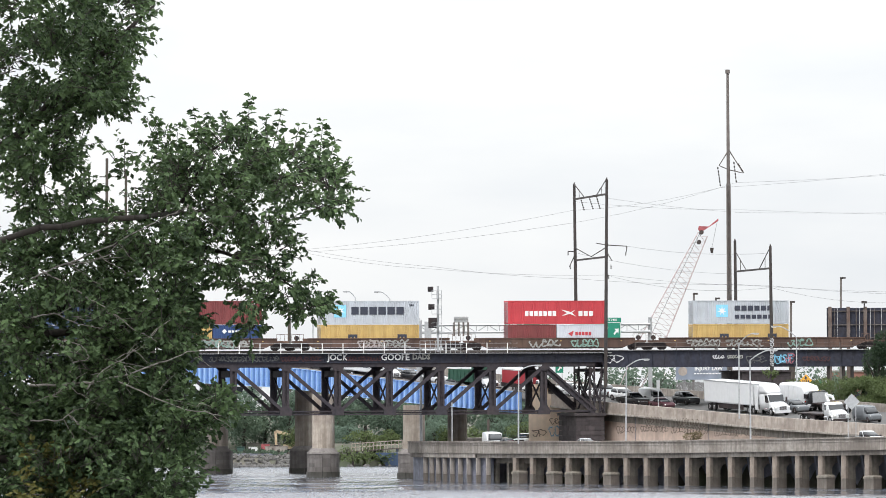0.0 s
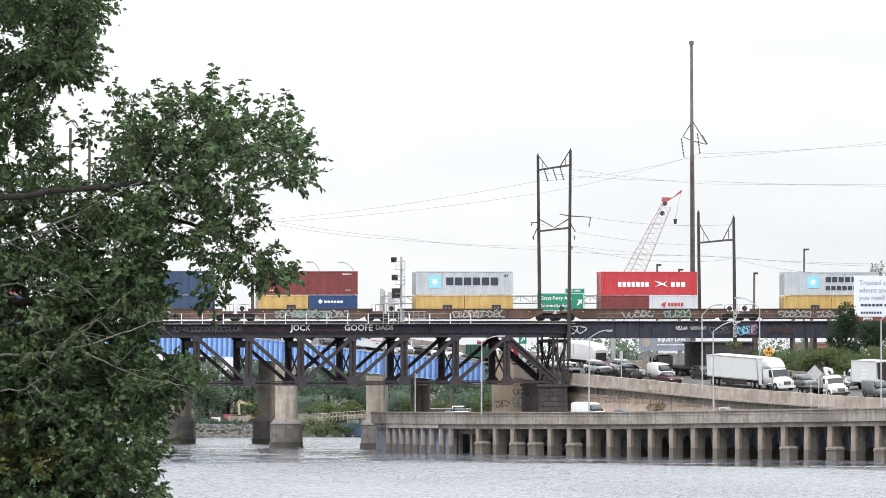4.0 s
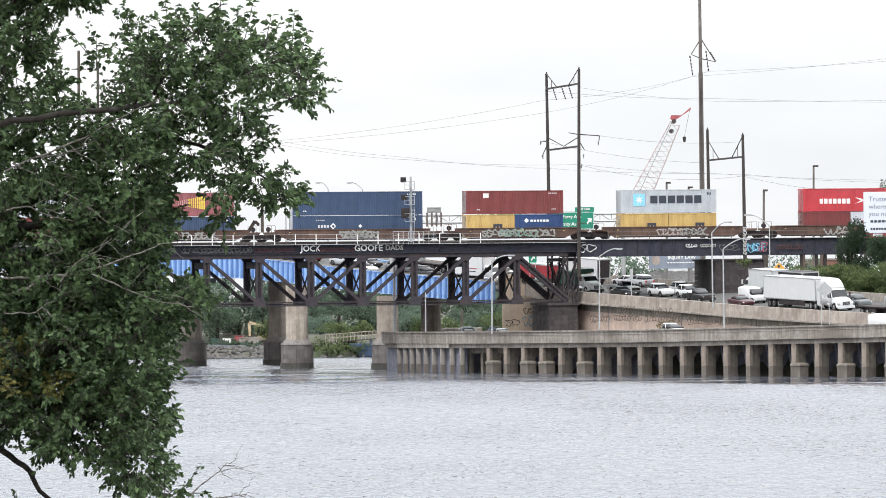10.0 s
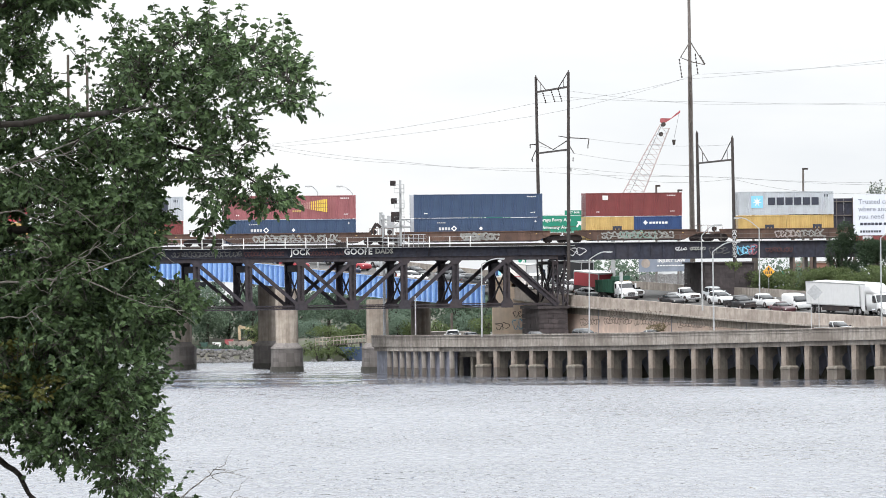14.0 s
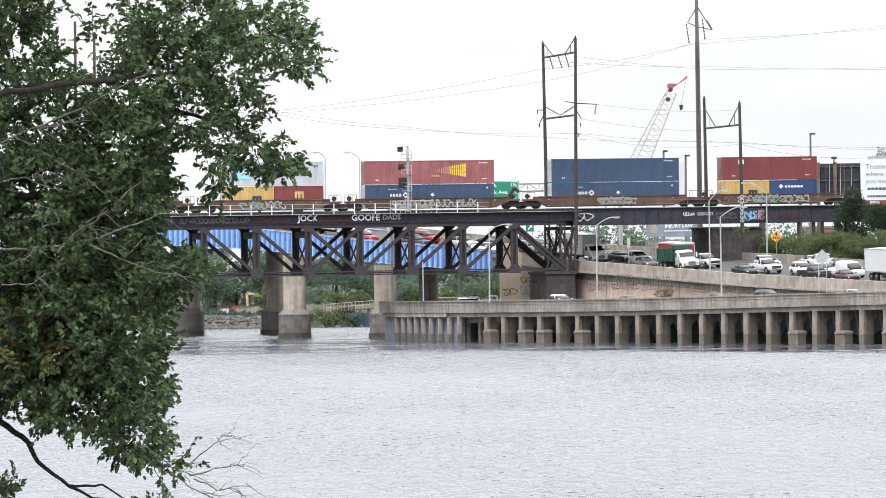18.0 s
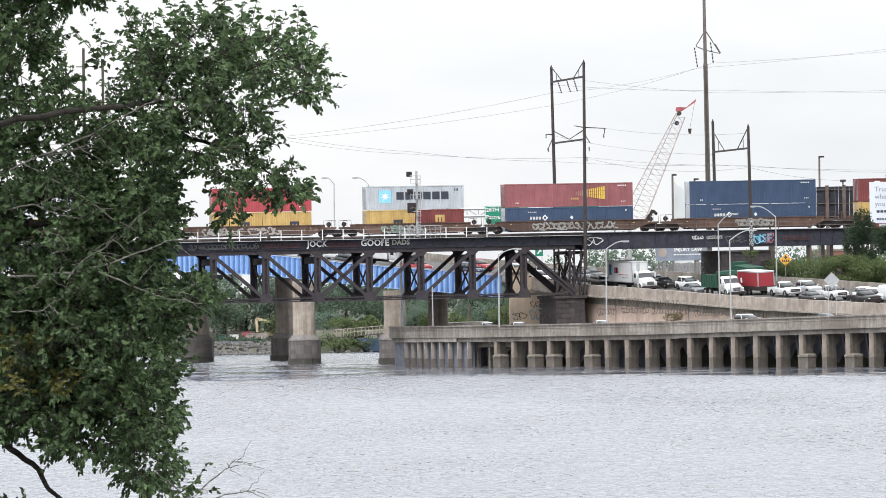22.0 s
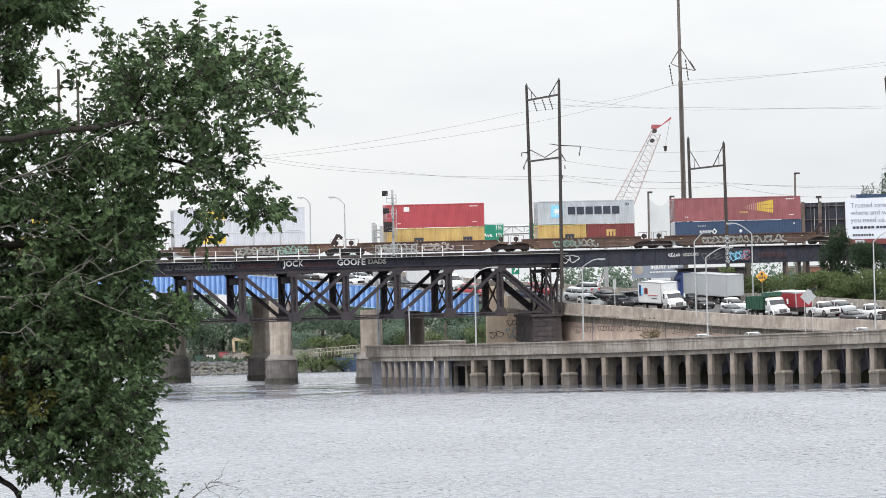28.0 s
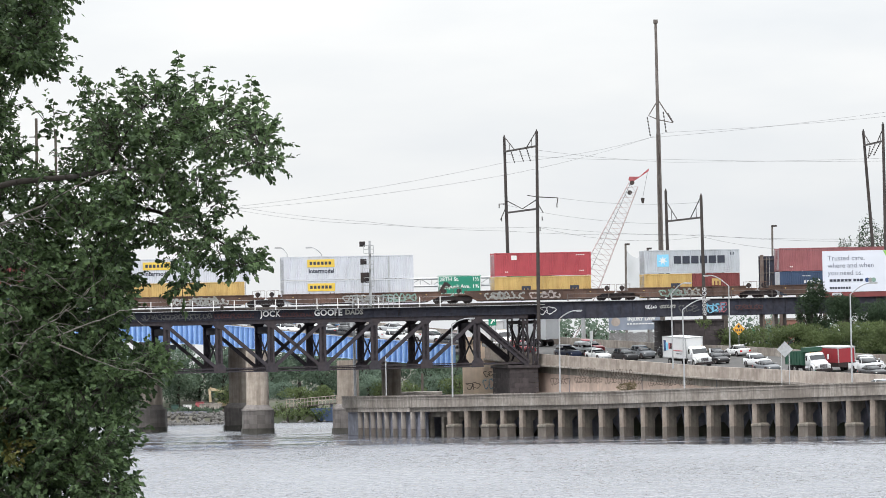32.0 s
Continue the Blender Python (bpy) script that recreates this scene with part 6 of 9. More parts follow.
# ---- signs, billboards and lamps ----
def sign_gantry():
    g = line_thing("sign_gantry", "galvanised highway sign gantry with green panels", "road sign")
    x0, x1, y = -8.11, 21.70, 738
    z0, z1 = 18.48, 19.42
    for z in (z0, z1):
        for dy in (-0.5, 0.5):
            bm = bmesh.new()
            pipe(bm, [(x0, y + dy, z), (x1, y + dy, z)], 0.15, 8)
            part("chord", bm, "galv", g)
    n = 20
    for dy in (-0.5, 0.5):
        bm = bmesh.new()
        for i in range(n):
            a, b = x0 + (x1 - x0) * i / n, x0 + (x1 - x0) * (i + 1) / n
            pipe(bm, [(a, y + dy, z0 if i % 2 else z1), (b, y + dy, z1 if i % 2 else z0)], 0.05)
            if dy < 0:
                pipe(bm, [(a, y - 0.5, z0), (a, y - 0.5, z1)], 0.05)
        part("lacing", bm, "galv", g)
    bm = bmesh.new()
    box(bm, -7.31, -6.44, y - 0.8, y + 0.8, 16.83, 19.88)
    part("tower_cabinet", bm, "galv", g, "pale grey cabinet at the end of the gantry")
    xa, xb, za, zb = -3.51, -1.70, 19.76, 20.48
    bm = bmesh.new()
    box(bm, xa, xb, y - 0.4, y + 0.4, za, zb)
    part("louvre_box", bm, "graf_grey", g, "grey louvred box on the gantry")
    for k in range(4):
        bm = bmesh.new()
        z = za + (zb - za) * (k + 0.5) / 4
        box(bm, xa - 0.04, xb + 0.04, y - 0.46, y - 0.41, z - 0.04, z + 0.04)
        part("louvre", bm, "galv", g)
    for px in steps(xa, xb, 3):
        bm = bmesh.new()
        box(bm, px - 0.12, px + 0.12, y - 0.75, y - 0.55, z0 - 0.5, za)
        part("support_post", bm, "lattice", g)
    for x in (x0, x1):
        bm = bmesh.new()
        rod(bm, (x, y, 6), (x, y, z1 + 0.9), 0.3, 0.25, 12)
        part("column", bm, "galv", g)
    # green panels with their lettering
    for xa, xb, ya, yb, lines in ((3.10, 19.75, 8.65, 16.63, (("28TH St.", -1.3, 1.05), ("1½", 2.1, 1.05), ("Passyunk Ave.", -0.6, 0.12), ("1¾", 2.1, 0.12), ("Penrose Ave.", -0.75, -0.85), ("2¾", 2.1, -0.85))),
                                  (11.88, 19.71, 17.95, 17.39, (("Grays Ferry Ave", -0.62, 0.5), ("University Ave", -0.72, -0.45)))):
        cx, cz, w, h = (xa + ya) / 2, (xb + yb) / 2, ya - xa, abs(yb - xb)
        bm = bmesh.new()
        box(bm, -w / 2, w / 2, 0, 0.06, -h / 2, h / 2)
        panel = part("sign_panel", bm, "sign_green", g, "green highway panel with white lettering", at=pose(cx, 736.8, cz))
        bm = bmesh.new()
        for a in ((-w / 2 + 0.06, w / 2 - 0.06, h / 2 - 0.12, h / 2 - 0.06), (-w / 2 + 0.06, w / 2 - 0.06, -h / 2 + 0.06, -h / 2 + 0.12),
                  (-w / 2 + 0.06, -w / 2 + 0.12, -h / 2 + 0.06, h / 2 - 0.06), (w / 2 - 0.12, w / 2 - 0.06, -h / 2 + 0.06, h / 2 - 0.06)):
            box(bm, a[0], a[1], -0.012, 0, a[2], a[3])
        part("border", bm, "white", panel)
        for text, dx, dz in lines:
            words(text, 0.7 if "." in text or "½" in text or "¾" in text else 0.6, "white", panel, pose(dx, -0.02, dz), bold=0.01)
        if w > 5.9:
            bm = bmesh.new()
            prism(bm, [(2.05, -0.35), (2.2, -0.5), (2.5, -0.12), (2.68, -0.28), (2.75, 0.32), (2.15, 0.28), (2.33, 0.08)], -0.03, -0.01)
            part("arrow", bm, "white", panel)
            bm = bmesh.new()
            box(bm, 0.6, w / 2, 0, 0.06, h / 2, h / 2 + 0.55)
            tab = part("exit_tab", bm, "sign_green", panel)
            words("EXIT 346B", 0.36, "white", tab, pose(1.7, -0.02, h / 2 + 0.28), bold=0.01)
    return g


sign_gantry()
exit_sign = line_thing("exit_sign", "small green exit sign with a white arrow", "road sign")
bm = bmesh.new()
box(bm, 9.30, 10.29, 722, 722.06, 13.14, 14.71)
part("sign_panel", bm, "sign_green", exit_sign)
words("346 B", 0.3, "white", exit_sign, pose(9.80, 721.98, 14.42))
bm = bmesh.new()
ex, ez = 9.79, 13.71
prism(bm, [(ex - 0.25, ez - 0.25), (ex - 0.12, ez - 0.35), (ex + 0.15, ez), (ex + 0.3, ez - 0.12), (ex + 0.3, ez + 0.3), (ex - 0.12, ez + 0.25), (ex, ez + 0.12)], 721.97, 721.99)
part("arrow", bm, "white", exit_sign)
for dx in (-0.35, 0.35):
    bm = bmesh.new()
    box(bm, ex + dx - 0.04, ex + dx + 0.04, 722.06, 722.14, 10.2, ez + 1.0)
    part("post", bm, "galv", exit_sign)


def billboard():
    b = line_thing("billboard", "white roadside billboard with grey lettering and a green corner", "billboard")
    x0, z1, z0 = 49.9, 21.25, 16.25
    turn = pose(x0, 699, 0, 0, 0, 2)
    bm = bmesh.new()
    box(bm, 0, 13.6, 0, 0.35, z0, z1)
    face = part("panel", bm, "poster", b, at=turn)
    zc = z1 - 0.9
    for text, size, z in (("Trusted care,", 0.84, zc), ("where and when", 0.84, zc - 0.9), ("you need us.", 0.84, zc - 1.8)):
        ob = words(text, size, "poster_text", face, pose(0, -0.02, z))
        wide = max(v.co.x for v in ob.data.vertices) - min(v.co.x for v in ob.data.vertices)
        ob.matrix_basis = pose(0.62 + wide / 2, -0.02, z)
    bars(face, 0.8, zc - 2.85, 6, 0.36, 0.3, 0.1, -0.025, "ink")
    bars(face, 3.7, zc - 2.85, 3, 0.34, 0.3, 0.08, -0.025, "ink")
    bars(face, 0.8, zc - 3.75, 8, 0.24, 0.26, 0.09, -0.025, "ink")
    for k, m in enumerate(("c_blue", "graf_grey", "mint")):
        bm = bmesh.new()
        rod(bm, (5.4 + 0.4 * k, -0.03 - 0.004 * k, zc - 2.7), (5.4 + 0.4 * k, -0.001, zc - 2.7), 0.27, 0.27, 16)
        part("dot", bm, m, face)
    bm = bmesh.new()
    pts = [(10.4 + 3.2 * math.cos(a), z1 + 1.1 + 3.2 * math.sin(a)) for a in steps(math.pi, 2 * math.pi, 18)]
    pts = [(min(13.55, max(x, 7.2)), min(z, z1 - 0.03)) for x, z in pts]
    prism(bm, pts + [(13.55, z1 - 0.02), (7.2, z1 - 0.02)][:1], -0.02, -0.004)
    part("corner_shape", bm, "leafgreen", face, "leaf green rounded corner shape")
    bm = bmesh.new()
    box(bm, 0.3, 13.6, 0.05, 0.4, z0 - 0.65, z0 - 0.03)
    part("apron", bm, "c_brown", b, "dark red apron below the panel", at=turn)
    bm = bmesh.new()
    box(bm, 1.1, 2.3, -0.03, 0.045, z0 - 0.5, z0 - 0.1)
    part("plate", bm, "dull_white", b, at=turn)
    for x in (2.5, 6.8, 11.1):
        bm = bmesh.new()
        box(bm, x - 0.2, x + 0.2, 0.5, 0.9, 4.0, z1 - 0.3)
        part("post", bm, "dark_pole", b, at=turn)
    return b


M["poster"] = mat("pale_blue_white_print", (0.68, 0.71, 0.79), 0.6, 0, 0.5, 0.03, bump=0)
M["poster_text"] = mat("blue_grey_print", (0.2, 0.22, 0.28), 0.6, 0, 0.5, 0.03, bump=0)
M["leafgreen"] = mat("leaf_green_print", (0.25, 0.5, 0.10), 0.6, 0, 2.0, 0.05)
billboard()


def dark_billboard():
    b = line_thing("billboard", "black backs of two billboards with rusty posts", "billboard")
    x0, x1, y = 43.81, 53.57, 728
    z0, z1 = 16.94, 21.24
    n = 7
    for i in range(n):
        a, c = x0 + (x1 - x0) * i / n, x0 + (x1 - x0) * (i + 1) / n
        bm = bmesh.new()
        box(bm, a + 0.02, c - 0.02, y, y + 0.2, z0, z1)
        part("panel", bm, "girder", b)
    for z in (z0 + 0.5, (z0 + z1) / 2, z1 - 0.4):
        bm = bmesh.new()
        box(bm, x0, x1, y - 0.18, y - 0.02, z - 0.05, z + 0.05)
        part("stringer", bm, "lattice", b)
    for x in (x0 + 0.4, 46.54, 48.69, x1 - 1.5):
        bm = bmesh.new()
        box(bm, x - 0.22, x + 0.22, y - 0.5, y - 0.2, 6, z1 + 0.15)
        part("post", bm, "rust_post", b, "rust-streaked post")
    for x in (44.82, 47.54, 49.84):
        bm = bmesh.new()
        pipe(bm, [(x, y - 0.3, z0), (x, y - 0.3, z1)], 0.05)
        part("bracket", bm, "lattice", b)
    bm = bmesh.new()
    rod(bm, (48.56, y - 0.6, z1), (48.56, y - 0.6, z1 + 0.6), 0.08, 0.08)
    box(bm, 48.56 - 0.35, 48.56 + 0.35, y - 0.8, y - 0.4, z1 + 0.55, z1 + 0.85)
    part("lamp_box", bm, "dark_pole", b)
    return b


dark_billboard()


def law_billboard():
    b = line_thing("billboard", "pale blue billboard with large white lettering under the bridge", "billboard")
    x0, x1, y = 26.75, 34.06, 790
    z0, z1 = 12.40, 14.50
    bm = bmesh.new()
    box(bm, x0, x1, y, y + 0.3, z0, z1)
    part("panel", bm, "law_blue", b)
    words("INJURY LAW", 0.68, "white", b, pose(x0 + 4.5, y - 0.03, z1 - 0.6), bold=0.02)
    bars(b, x0 + 2.5, z0 + 0.75, 9, 0.3, 0.16, 0.12, y - 0.03, "white")
    bm = bmesh.new()
    rod(bm, (x0 + 0.95, y - 0.03, z0 + 1.15), (x0 + 0.95, y - 0.01, z0 + 1.15), 0.62, 0.62, 14)
    part("portrait_shape", bm, "conc_tan", b)
    for x in (x0 + 1.2, x1 - 1.5):
        bm = bmesh.new()
        box(bm, x - 0.2, x + 0.2, y + 0.3, y + 0.6, 4, z1)
        part("post", bm, "galv", b)
    return b


M["law_blue"] = mat("grey_blue_print", (0.21, 0.24, 0.30), 0.6, 0, 0.5, 0.25)
law_billboard()


def street_lamp(foot, top, head, r=0.1, group="street lamps"):
    """A cobra-head lamp: a tapering pole, an arm that curves out, and a flat lantern."""
    lamp = line_thing("street_lamp", "pale galvanised street lamp with a curved arm", "street lamp", group)
    foot, top, head = Vector(foot), Vector(top), Vector(head)
    bm = bmesh.new()
    rod(bm, foot, top, r, r * 0.7, 10)
    part("pole", bm, "galv", lamp)
    pts = []
    for k in range(9):
        f = k / 8
        q = top.lerp(head, f)
        q.z = top.z + (head.z - top.z) * math.sin(f * math.pi / 2)
        pts.append(q)
    bm = bmesh.new()
    pipe(bm, pts, r * 0.62, 8)
    part("arm", bm, "galv", lamp)
    d = (head - top).normalized()
    d.z = 0
    d.normalize()
    bm = bmesh.new()
    beam(bm, head - d * 0.1, head + d * 0.75, 0.3, 0.16)
    part("lantern", bm, "galv", lamp)
    bm = bmesh.new()
    beam(bm, head + d * 0.15 - Vector((0, 0, 0.1)), head + d * 0.65 - Vector((0, 0, 0.1)), 0.24, 0.06)
    part("lens", bm, "white", lamp)
    return lamp


for foot, top, head in (((16.48, 657.00, 4.95), (16.58, 657.00, 13.50), (18.47, 656.00, 14.37)), ((29.86, 638.00, 5.31), (29.85, 638.00, 14.11), (32.14, 637.00, 15.21)),
                        ((29.98, 668.00, 7.47), (29.96, 668.00, 16.16), (31.57, 667.00, 17.38)), ((4.28, 673.00, 4.65), (4.35, 673.00, 13.20), (6.34, 672.00, 13.83)),
                        ((46.93, 617.00, 5.50), (46.94, 617.00, 15.23), (49.06, 616.00, 16.41)), ((38.30, 698.00, 9.39), (38.33, 698.00, 17.23), (36.01, 698.00, 18.57)),
                        ((-11.89, 742.00, 12.39), (-11.83, 742.00, 22.92), (-13.14, 742.00, 23.81)), ((-16.63, 752.00, 12.92), (-16.51, 752.00, 23.22), (-17.39, 752.00, 24.04)), ((-22.40, 762.00, 13.62), (-22.36, 762.00, 23.61), (-22.88, 762.00, 24.14))):
    street_lamp(foot, top, head)


def flood_pole(foot, top, w):
    lamp = line_thing("flood_lamp", "grey pole with a boxy flood lamp", "street lamp", "flood lamps")
    foot, top = Vector(foot), Vector(top)
    bm = bmesh.new()
    rod(bm, foot, top, 0.2, 0.15, 8)
    part("pole", bm, "lattice", lamp)
    bm = bmesh.new()
    box(bm, top.x - 0.12, top.x + w * 0.75, top.y - 0.25, top.y + 0.25, top.z - 0.16, top.z + 0.1)
    soften(bm, 0.05)
    part("lamp_head", bm, "dark_pole", lamp)


for foot, top, w in (((30.94, 840.00, 2.38), (31.14, 840.00, 25.14), 0.8), ((34.17, 840.00, 2.34), (34.36, 840.00, 24.44), 0.8), ((56.21, 900.00, 2.43), (56.45, 900.00, 28.59), 1.0), ((42.41, 790.00, 2.68), (42.66, 790.00, 23.07), 0.7)):
    flood_pole(foot, top, w)
# pale mesh screen between two of the poles
screen = line_thing("mesh_screen", "pale hanging mesh screen between tall poles", "screen")
bm = bmesh.new()
sx0, sx1 = 31.25, 34.49
top_pts = [(x, 24.32 - 1.2 * math.sin(math.pi * k / 8)) for k, x in enumerate(steps(sx0, sx1, 8))]
prism(bm, [(sx0, 8.0)] + top_pts + [(sx1, 8.0)], 842, 842.06)
part("mesh", bm, "net", screen)


def post_sign(name, foot, centre, size, material, back, label, posts=(-0.35, 0.35), marks=False):
    s = line_thing(name, label, "road sign")
    c = Vector(centre)
    bm = bmesh.new()
    prism(bm, [(c.x - size, c.z), (c.x, c.z - size), (c.x + size, c.z), (c.x, c.z + size)], c.y - 0.03, c.y)
    part("sign_panel", bm, material, s)
    for dx in posts:
        bm = bmesh.new()
        box(bm, c.x + dx - 0.04, c.x + dx + 0.04, c.y + 0.01, c.y + 0.09, foot, c.z + size * 0.5)
        part("post", bm, "galv", s)
    if marks:
        bm = bmesh.new()
        prism(bm, [(c.x - 0.19, c.z + 0.24), (c.x + 0.19, c.z + 0.24), (c.x, c.z + 0.58)], c.y - 0.05, c.y - 0.032)
        part("arrow", bm, "ink", s)
        bars(s, c.x - 0.42, c.z - 0.28, 4, 0.13, 0.3, 0.1, c.y - 0.05, "ink", "number_bars")
        bm = bmesh.new()
        box(bm, c.x - 0.07, c.x + 0.07, c.y - 0.05, c.y - 0.032, c.z + 0.1, c.z + 0.25)
        part("arrow_stem", bm, "ink", s)
    return s


post_sign("diamond_sign", 5.45, (40.26, 624.6, 9.47), 0.88, "galv", True, "grey metal back of a diamond road sign", (-0.4, 0.45))
post_sign("clearance_sign", 8.5, (39.66, 702.00, 12.00), 0.76, "amber", False, "yellow diamond clearance sign with black markings", (0.0,), True)
side_sign = line_thing("guide_sign", "small green roadside sign on a post", "road sign")
bm = bmesh.new()
gx, gz = 41.51, 11.64
box(bm, gx - 0.18, gx + 0.18, 702.9, 702.95, gz - 0.36, gz + 0.36)
part("sign_panel", bm, "sign_green", side_sign)
bm = bmesh.new()
box(bm, gx - 0.04, gx + 0.04, 702.96, 703.03, 8.4, gz + 0.5)
part("post", bm, "galv", side_sign)
edge_sign = line_thing("edge_sign", "narrow grey road sign seen nearly edge-on", "road sign")
bm = bmesh.new()
gx, gz = 21.32, 11.51
box(bm, gx - 0.2, gx + 0.2, 693, 693.05, gz - 0.6, gz + 0.6)
part("sign_panel", bm, "galv", edge_sign)
bm = bmesh.new()
box(bm, gx - 0.05, gx + 0.05, 693.06, 693.14, 8.3, gz)
part("post", bm, "galv", edge_sign)

# ---- bridge lettering ----
for text, x, z, size, material in (("JOCK", -18.88, 14.99, 1.0, "white"), ("GOOFE", -11.75, 14.99, 1.05, "white"), ("DADS", -8.53, 15.02, 0.85, "graf_grey"),
                                   ("NSF", 36.95, 14.66, 1.42, "graf_blue")):
    words(text, size, material, rail_bridge, pose(x, NEAR - 0.52, z), "graffiti", "painted graffiti letters", bold=0.03)
grnd = random.Random(3)
for x0, x1, z, h, material in ((-34.76, -26.11, 14.55, 0.65, "graf_faint"), (-25.77, -20.90, 14.6, 0.5, "graf_red"), (-17.77, -13.58, 14.6, 0.5, "graf_red"),
                               (14.41, 16.61, 14.3, 1.0, "dull_white"), (28.05, 29.42, 14.75, 0.4, "dull_white"), (29.90, 31.80, 14.75, 0.4, "graf_grey"),
                               (32.34, 34.82, 14.2, 0.9, "graf_faint"), (39.49, 42.96, 14.4, 0.6, "graf_red")):
    scrawl(rail_bridge, x0, z, x1 - x0, h, NEAR - 0.54, material, grnd, stroke=0.07)
bm = bmesh.new()
box(bm, 35.84, 38.36, NEAR - 0.5, NEAR - 0.49, 14.05, 15.6)
part("graffiti", bm, "ink", rail_bridge, "dark blue sprayed background")
for x0, x1, z, h, material in ((35.9, 37.1, 14.15, 0.9, "sky_blue"), (37.3, 38.3, 14.15, 0.7, "graf_pink"), (37.6, 38.35, 14.8, 0.6, "graf_pink")):
    scrawl(rail_bridge, x0, z, x1 - x0, h, NEAR - 0.56, material, grnd, stroke=0.06)
wall_tags = line_thing("wall_graffiti", "rows of dark sprayed tags on the tan wall", "graffiti")
for f0, f1, zz in ((0.06, 0.19, 5.8), (0.22, 0.4, 5.9), (0.42, 0.66, 5.8), (0.7, 0.98, 5.5), (0.25, 0.36, 6.9), (0.46, 0.6, 6.7)):
    a, b = Vector((15.6, 689.0)), Vector((32.6, 659.0))
    p = a.lerp(b, f0)
    tag = thing("tag_row", pose(p.x - 0.45, p.y - 0.25, 0, 0, 0, math.degrees(math.atan2(-30, 17))), "", "")
    tag.parent = wall_tags
    scrawl(tag, 0, zz, (b - a).length * (f1 - f0), 0.8, -0.02, "graf_dark", grnd, "spray_tag", 0.06)

M["dry_grass"] = leaf_mat("dry_brown_grass", (0.10, 0.08, 0.045), (0.24, 0.19, 0.11), 1.5)
LATER_BUSH = (*(23.84, 652.00, 5.54), 1.0, 0.5, 0.42)

# ---- abutment and low structures between the bridges ----
abut = line_thing("bridge_abutment", "tan concrete abutment block beside the dark stone pier", "abutment")
bm = bmesh.new()
box(bm, 5.89, 8.29, 714, 722, 2, 11.17)
part("block", bm, "conc_sunlit", abut)
bm = bmesh.new()
box(bm, 5.68, 8.50, 713.7, 722, 11.17 + 0.01, 11.74)
part("cap", bm, "conc_sunlit", abut)
bm = bmesh.new()
box(bm, 8.20, 10.03, 713.5, 722, 2, 10.47)
part("return_wall", bm, "conc_sunlit", abut)
for x0, x1, z0, high, material in ((6.2, 7.9, 5.2, 0.9, "graf_dark"), (8.35, 9.9, 5.2, 1.5, "dull_white"), (8.4, 9.8, 5.3, 1.2, "graf_blue"), (8.5, 9.7, 6.8, 0.7, "graf_dark")):
    scrawl(abut, x0, z0, x1 - x0, high, 713.46 if x0 > 8 else 713.96, material, grnd, "spray_tag", 0.06)
shed = line_thing("boat_shelter", "low flat grey concrete slab roof by the water", "shelter")
bm = bmesh.new()
box(bm, -3.28, 3.45, 758, 766, 4.21, 4.73)
part("roof", bm, "conc", shed)
for x in steps(-2.83, 3.01, 4):
    bm = bmesh.new()
    box(bm, x - 0.2, x + 0.2, 759, 759.4, -2.5, 4.21)
    part("post", bm, "conc_wet_shade", shed)


for x, y, z1, r, label in ((-7.5, 708.5, 19.6, 0.19, "tall pale steel pole between the two bridges"), (-3.6, 694.0, 9.4, 0.08, "thin grey pole behind the river wall")):
    t = line_thing("steel_pole", label, "utility pole")
    bm = bmesh.new()
    rod(bm, (x, y, 2.4), (x, y, z1), r, r * 0.85, 10)
    part("pole", bm, "galv", t)
    bm = bmesh.new()
    rod(bm, (x, y, z1), (x, y, z1 + 0.15), r, r * 0.5, 10)
    part("pole_cap", bm, "galv", t)

# ---- the far bank ----
def leaf_cloud(name, lumps, count, size, material, seed, label, category, kind="", trunk=None, y=0.0):
    """A bush or tree crown: many small leaf clumps within lumps (x, y, z, rx, ry, rz), denser at their skins."""
    rng = np.random.default_rng(seed)
    weights = np.array([l[3] * l[5] for l in lumps])
    pick = rng.choice(len(lumps), count, p=weights / weights.sum())
    L = np.array(lumps)[pick]
    d = rng.normal(size=(count, 3))
    d /= np.linalg.norm(d, axis=1, keepdims=True)
    r = rng.uniform(0.25, 1.0, (count, 1)) ** 0.45 * rng.uniform(0.88, 1.1, (count, 1))
    centres = L[:, :3] + d * r * L[:, 3:]
    ways = d + rng.normal(size=(count, 3)) * 0.7
    sizes = rng.uniform(0.6, 1.4, count) * size
    t = thing(name, pose(0, 0, 0), label, category, kind=kind)
    ob = new("crown", leaves_mesh("crown", centres, ways, sizes, material, rng, plain=True))
    ob.parent = t
    tagged(ob, kind="stuff")
    if trunk:
        x, yy, z0, z1, rad = trunk
        bm = bmesh.new()
        rod(bm, (x, yy, z0), (x + 0.2, yy, z1), rad, rad * 0.5, 8)
        for k in range(5):
            a = k * 1.9
            rod(bm, (x + 0.1, yy, z0 + (z1 - z0) * 0.6), (x + math.cos(a) * (z1 - z0) * 0.3, yy + math.sin(a) * (z1 - z0) * 0.3, z1 + 0.6), rad * 0.4, rad * 0.12, 6)
        part("trunk", bm, "bark", t)
    return t


def lump_tree(x, y, z0, height, width, seed, material, label, leaf=0.5, count=900):
    rr = random.Random(seed)
    lumps = []
    for k in range(11):
        f = rr.uniform(0.12, 0.9)
        w = width * 0.5 * (1.1 - abs(f - 0.5))
        lumps.append((x + rr.uniform(-0.6, 0.6) * w, y + rr.uniform(-0.5, 0.5) * w, z0 + f * height, w * rr.uniform(0.35, 0.6), w * 0.5, height * rr.uniform(0.12, 0.2)))
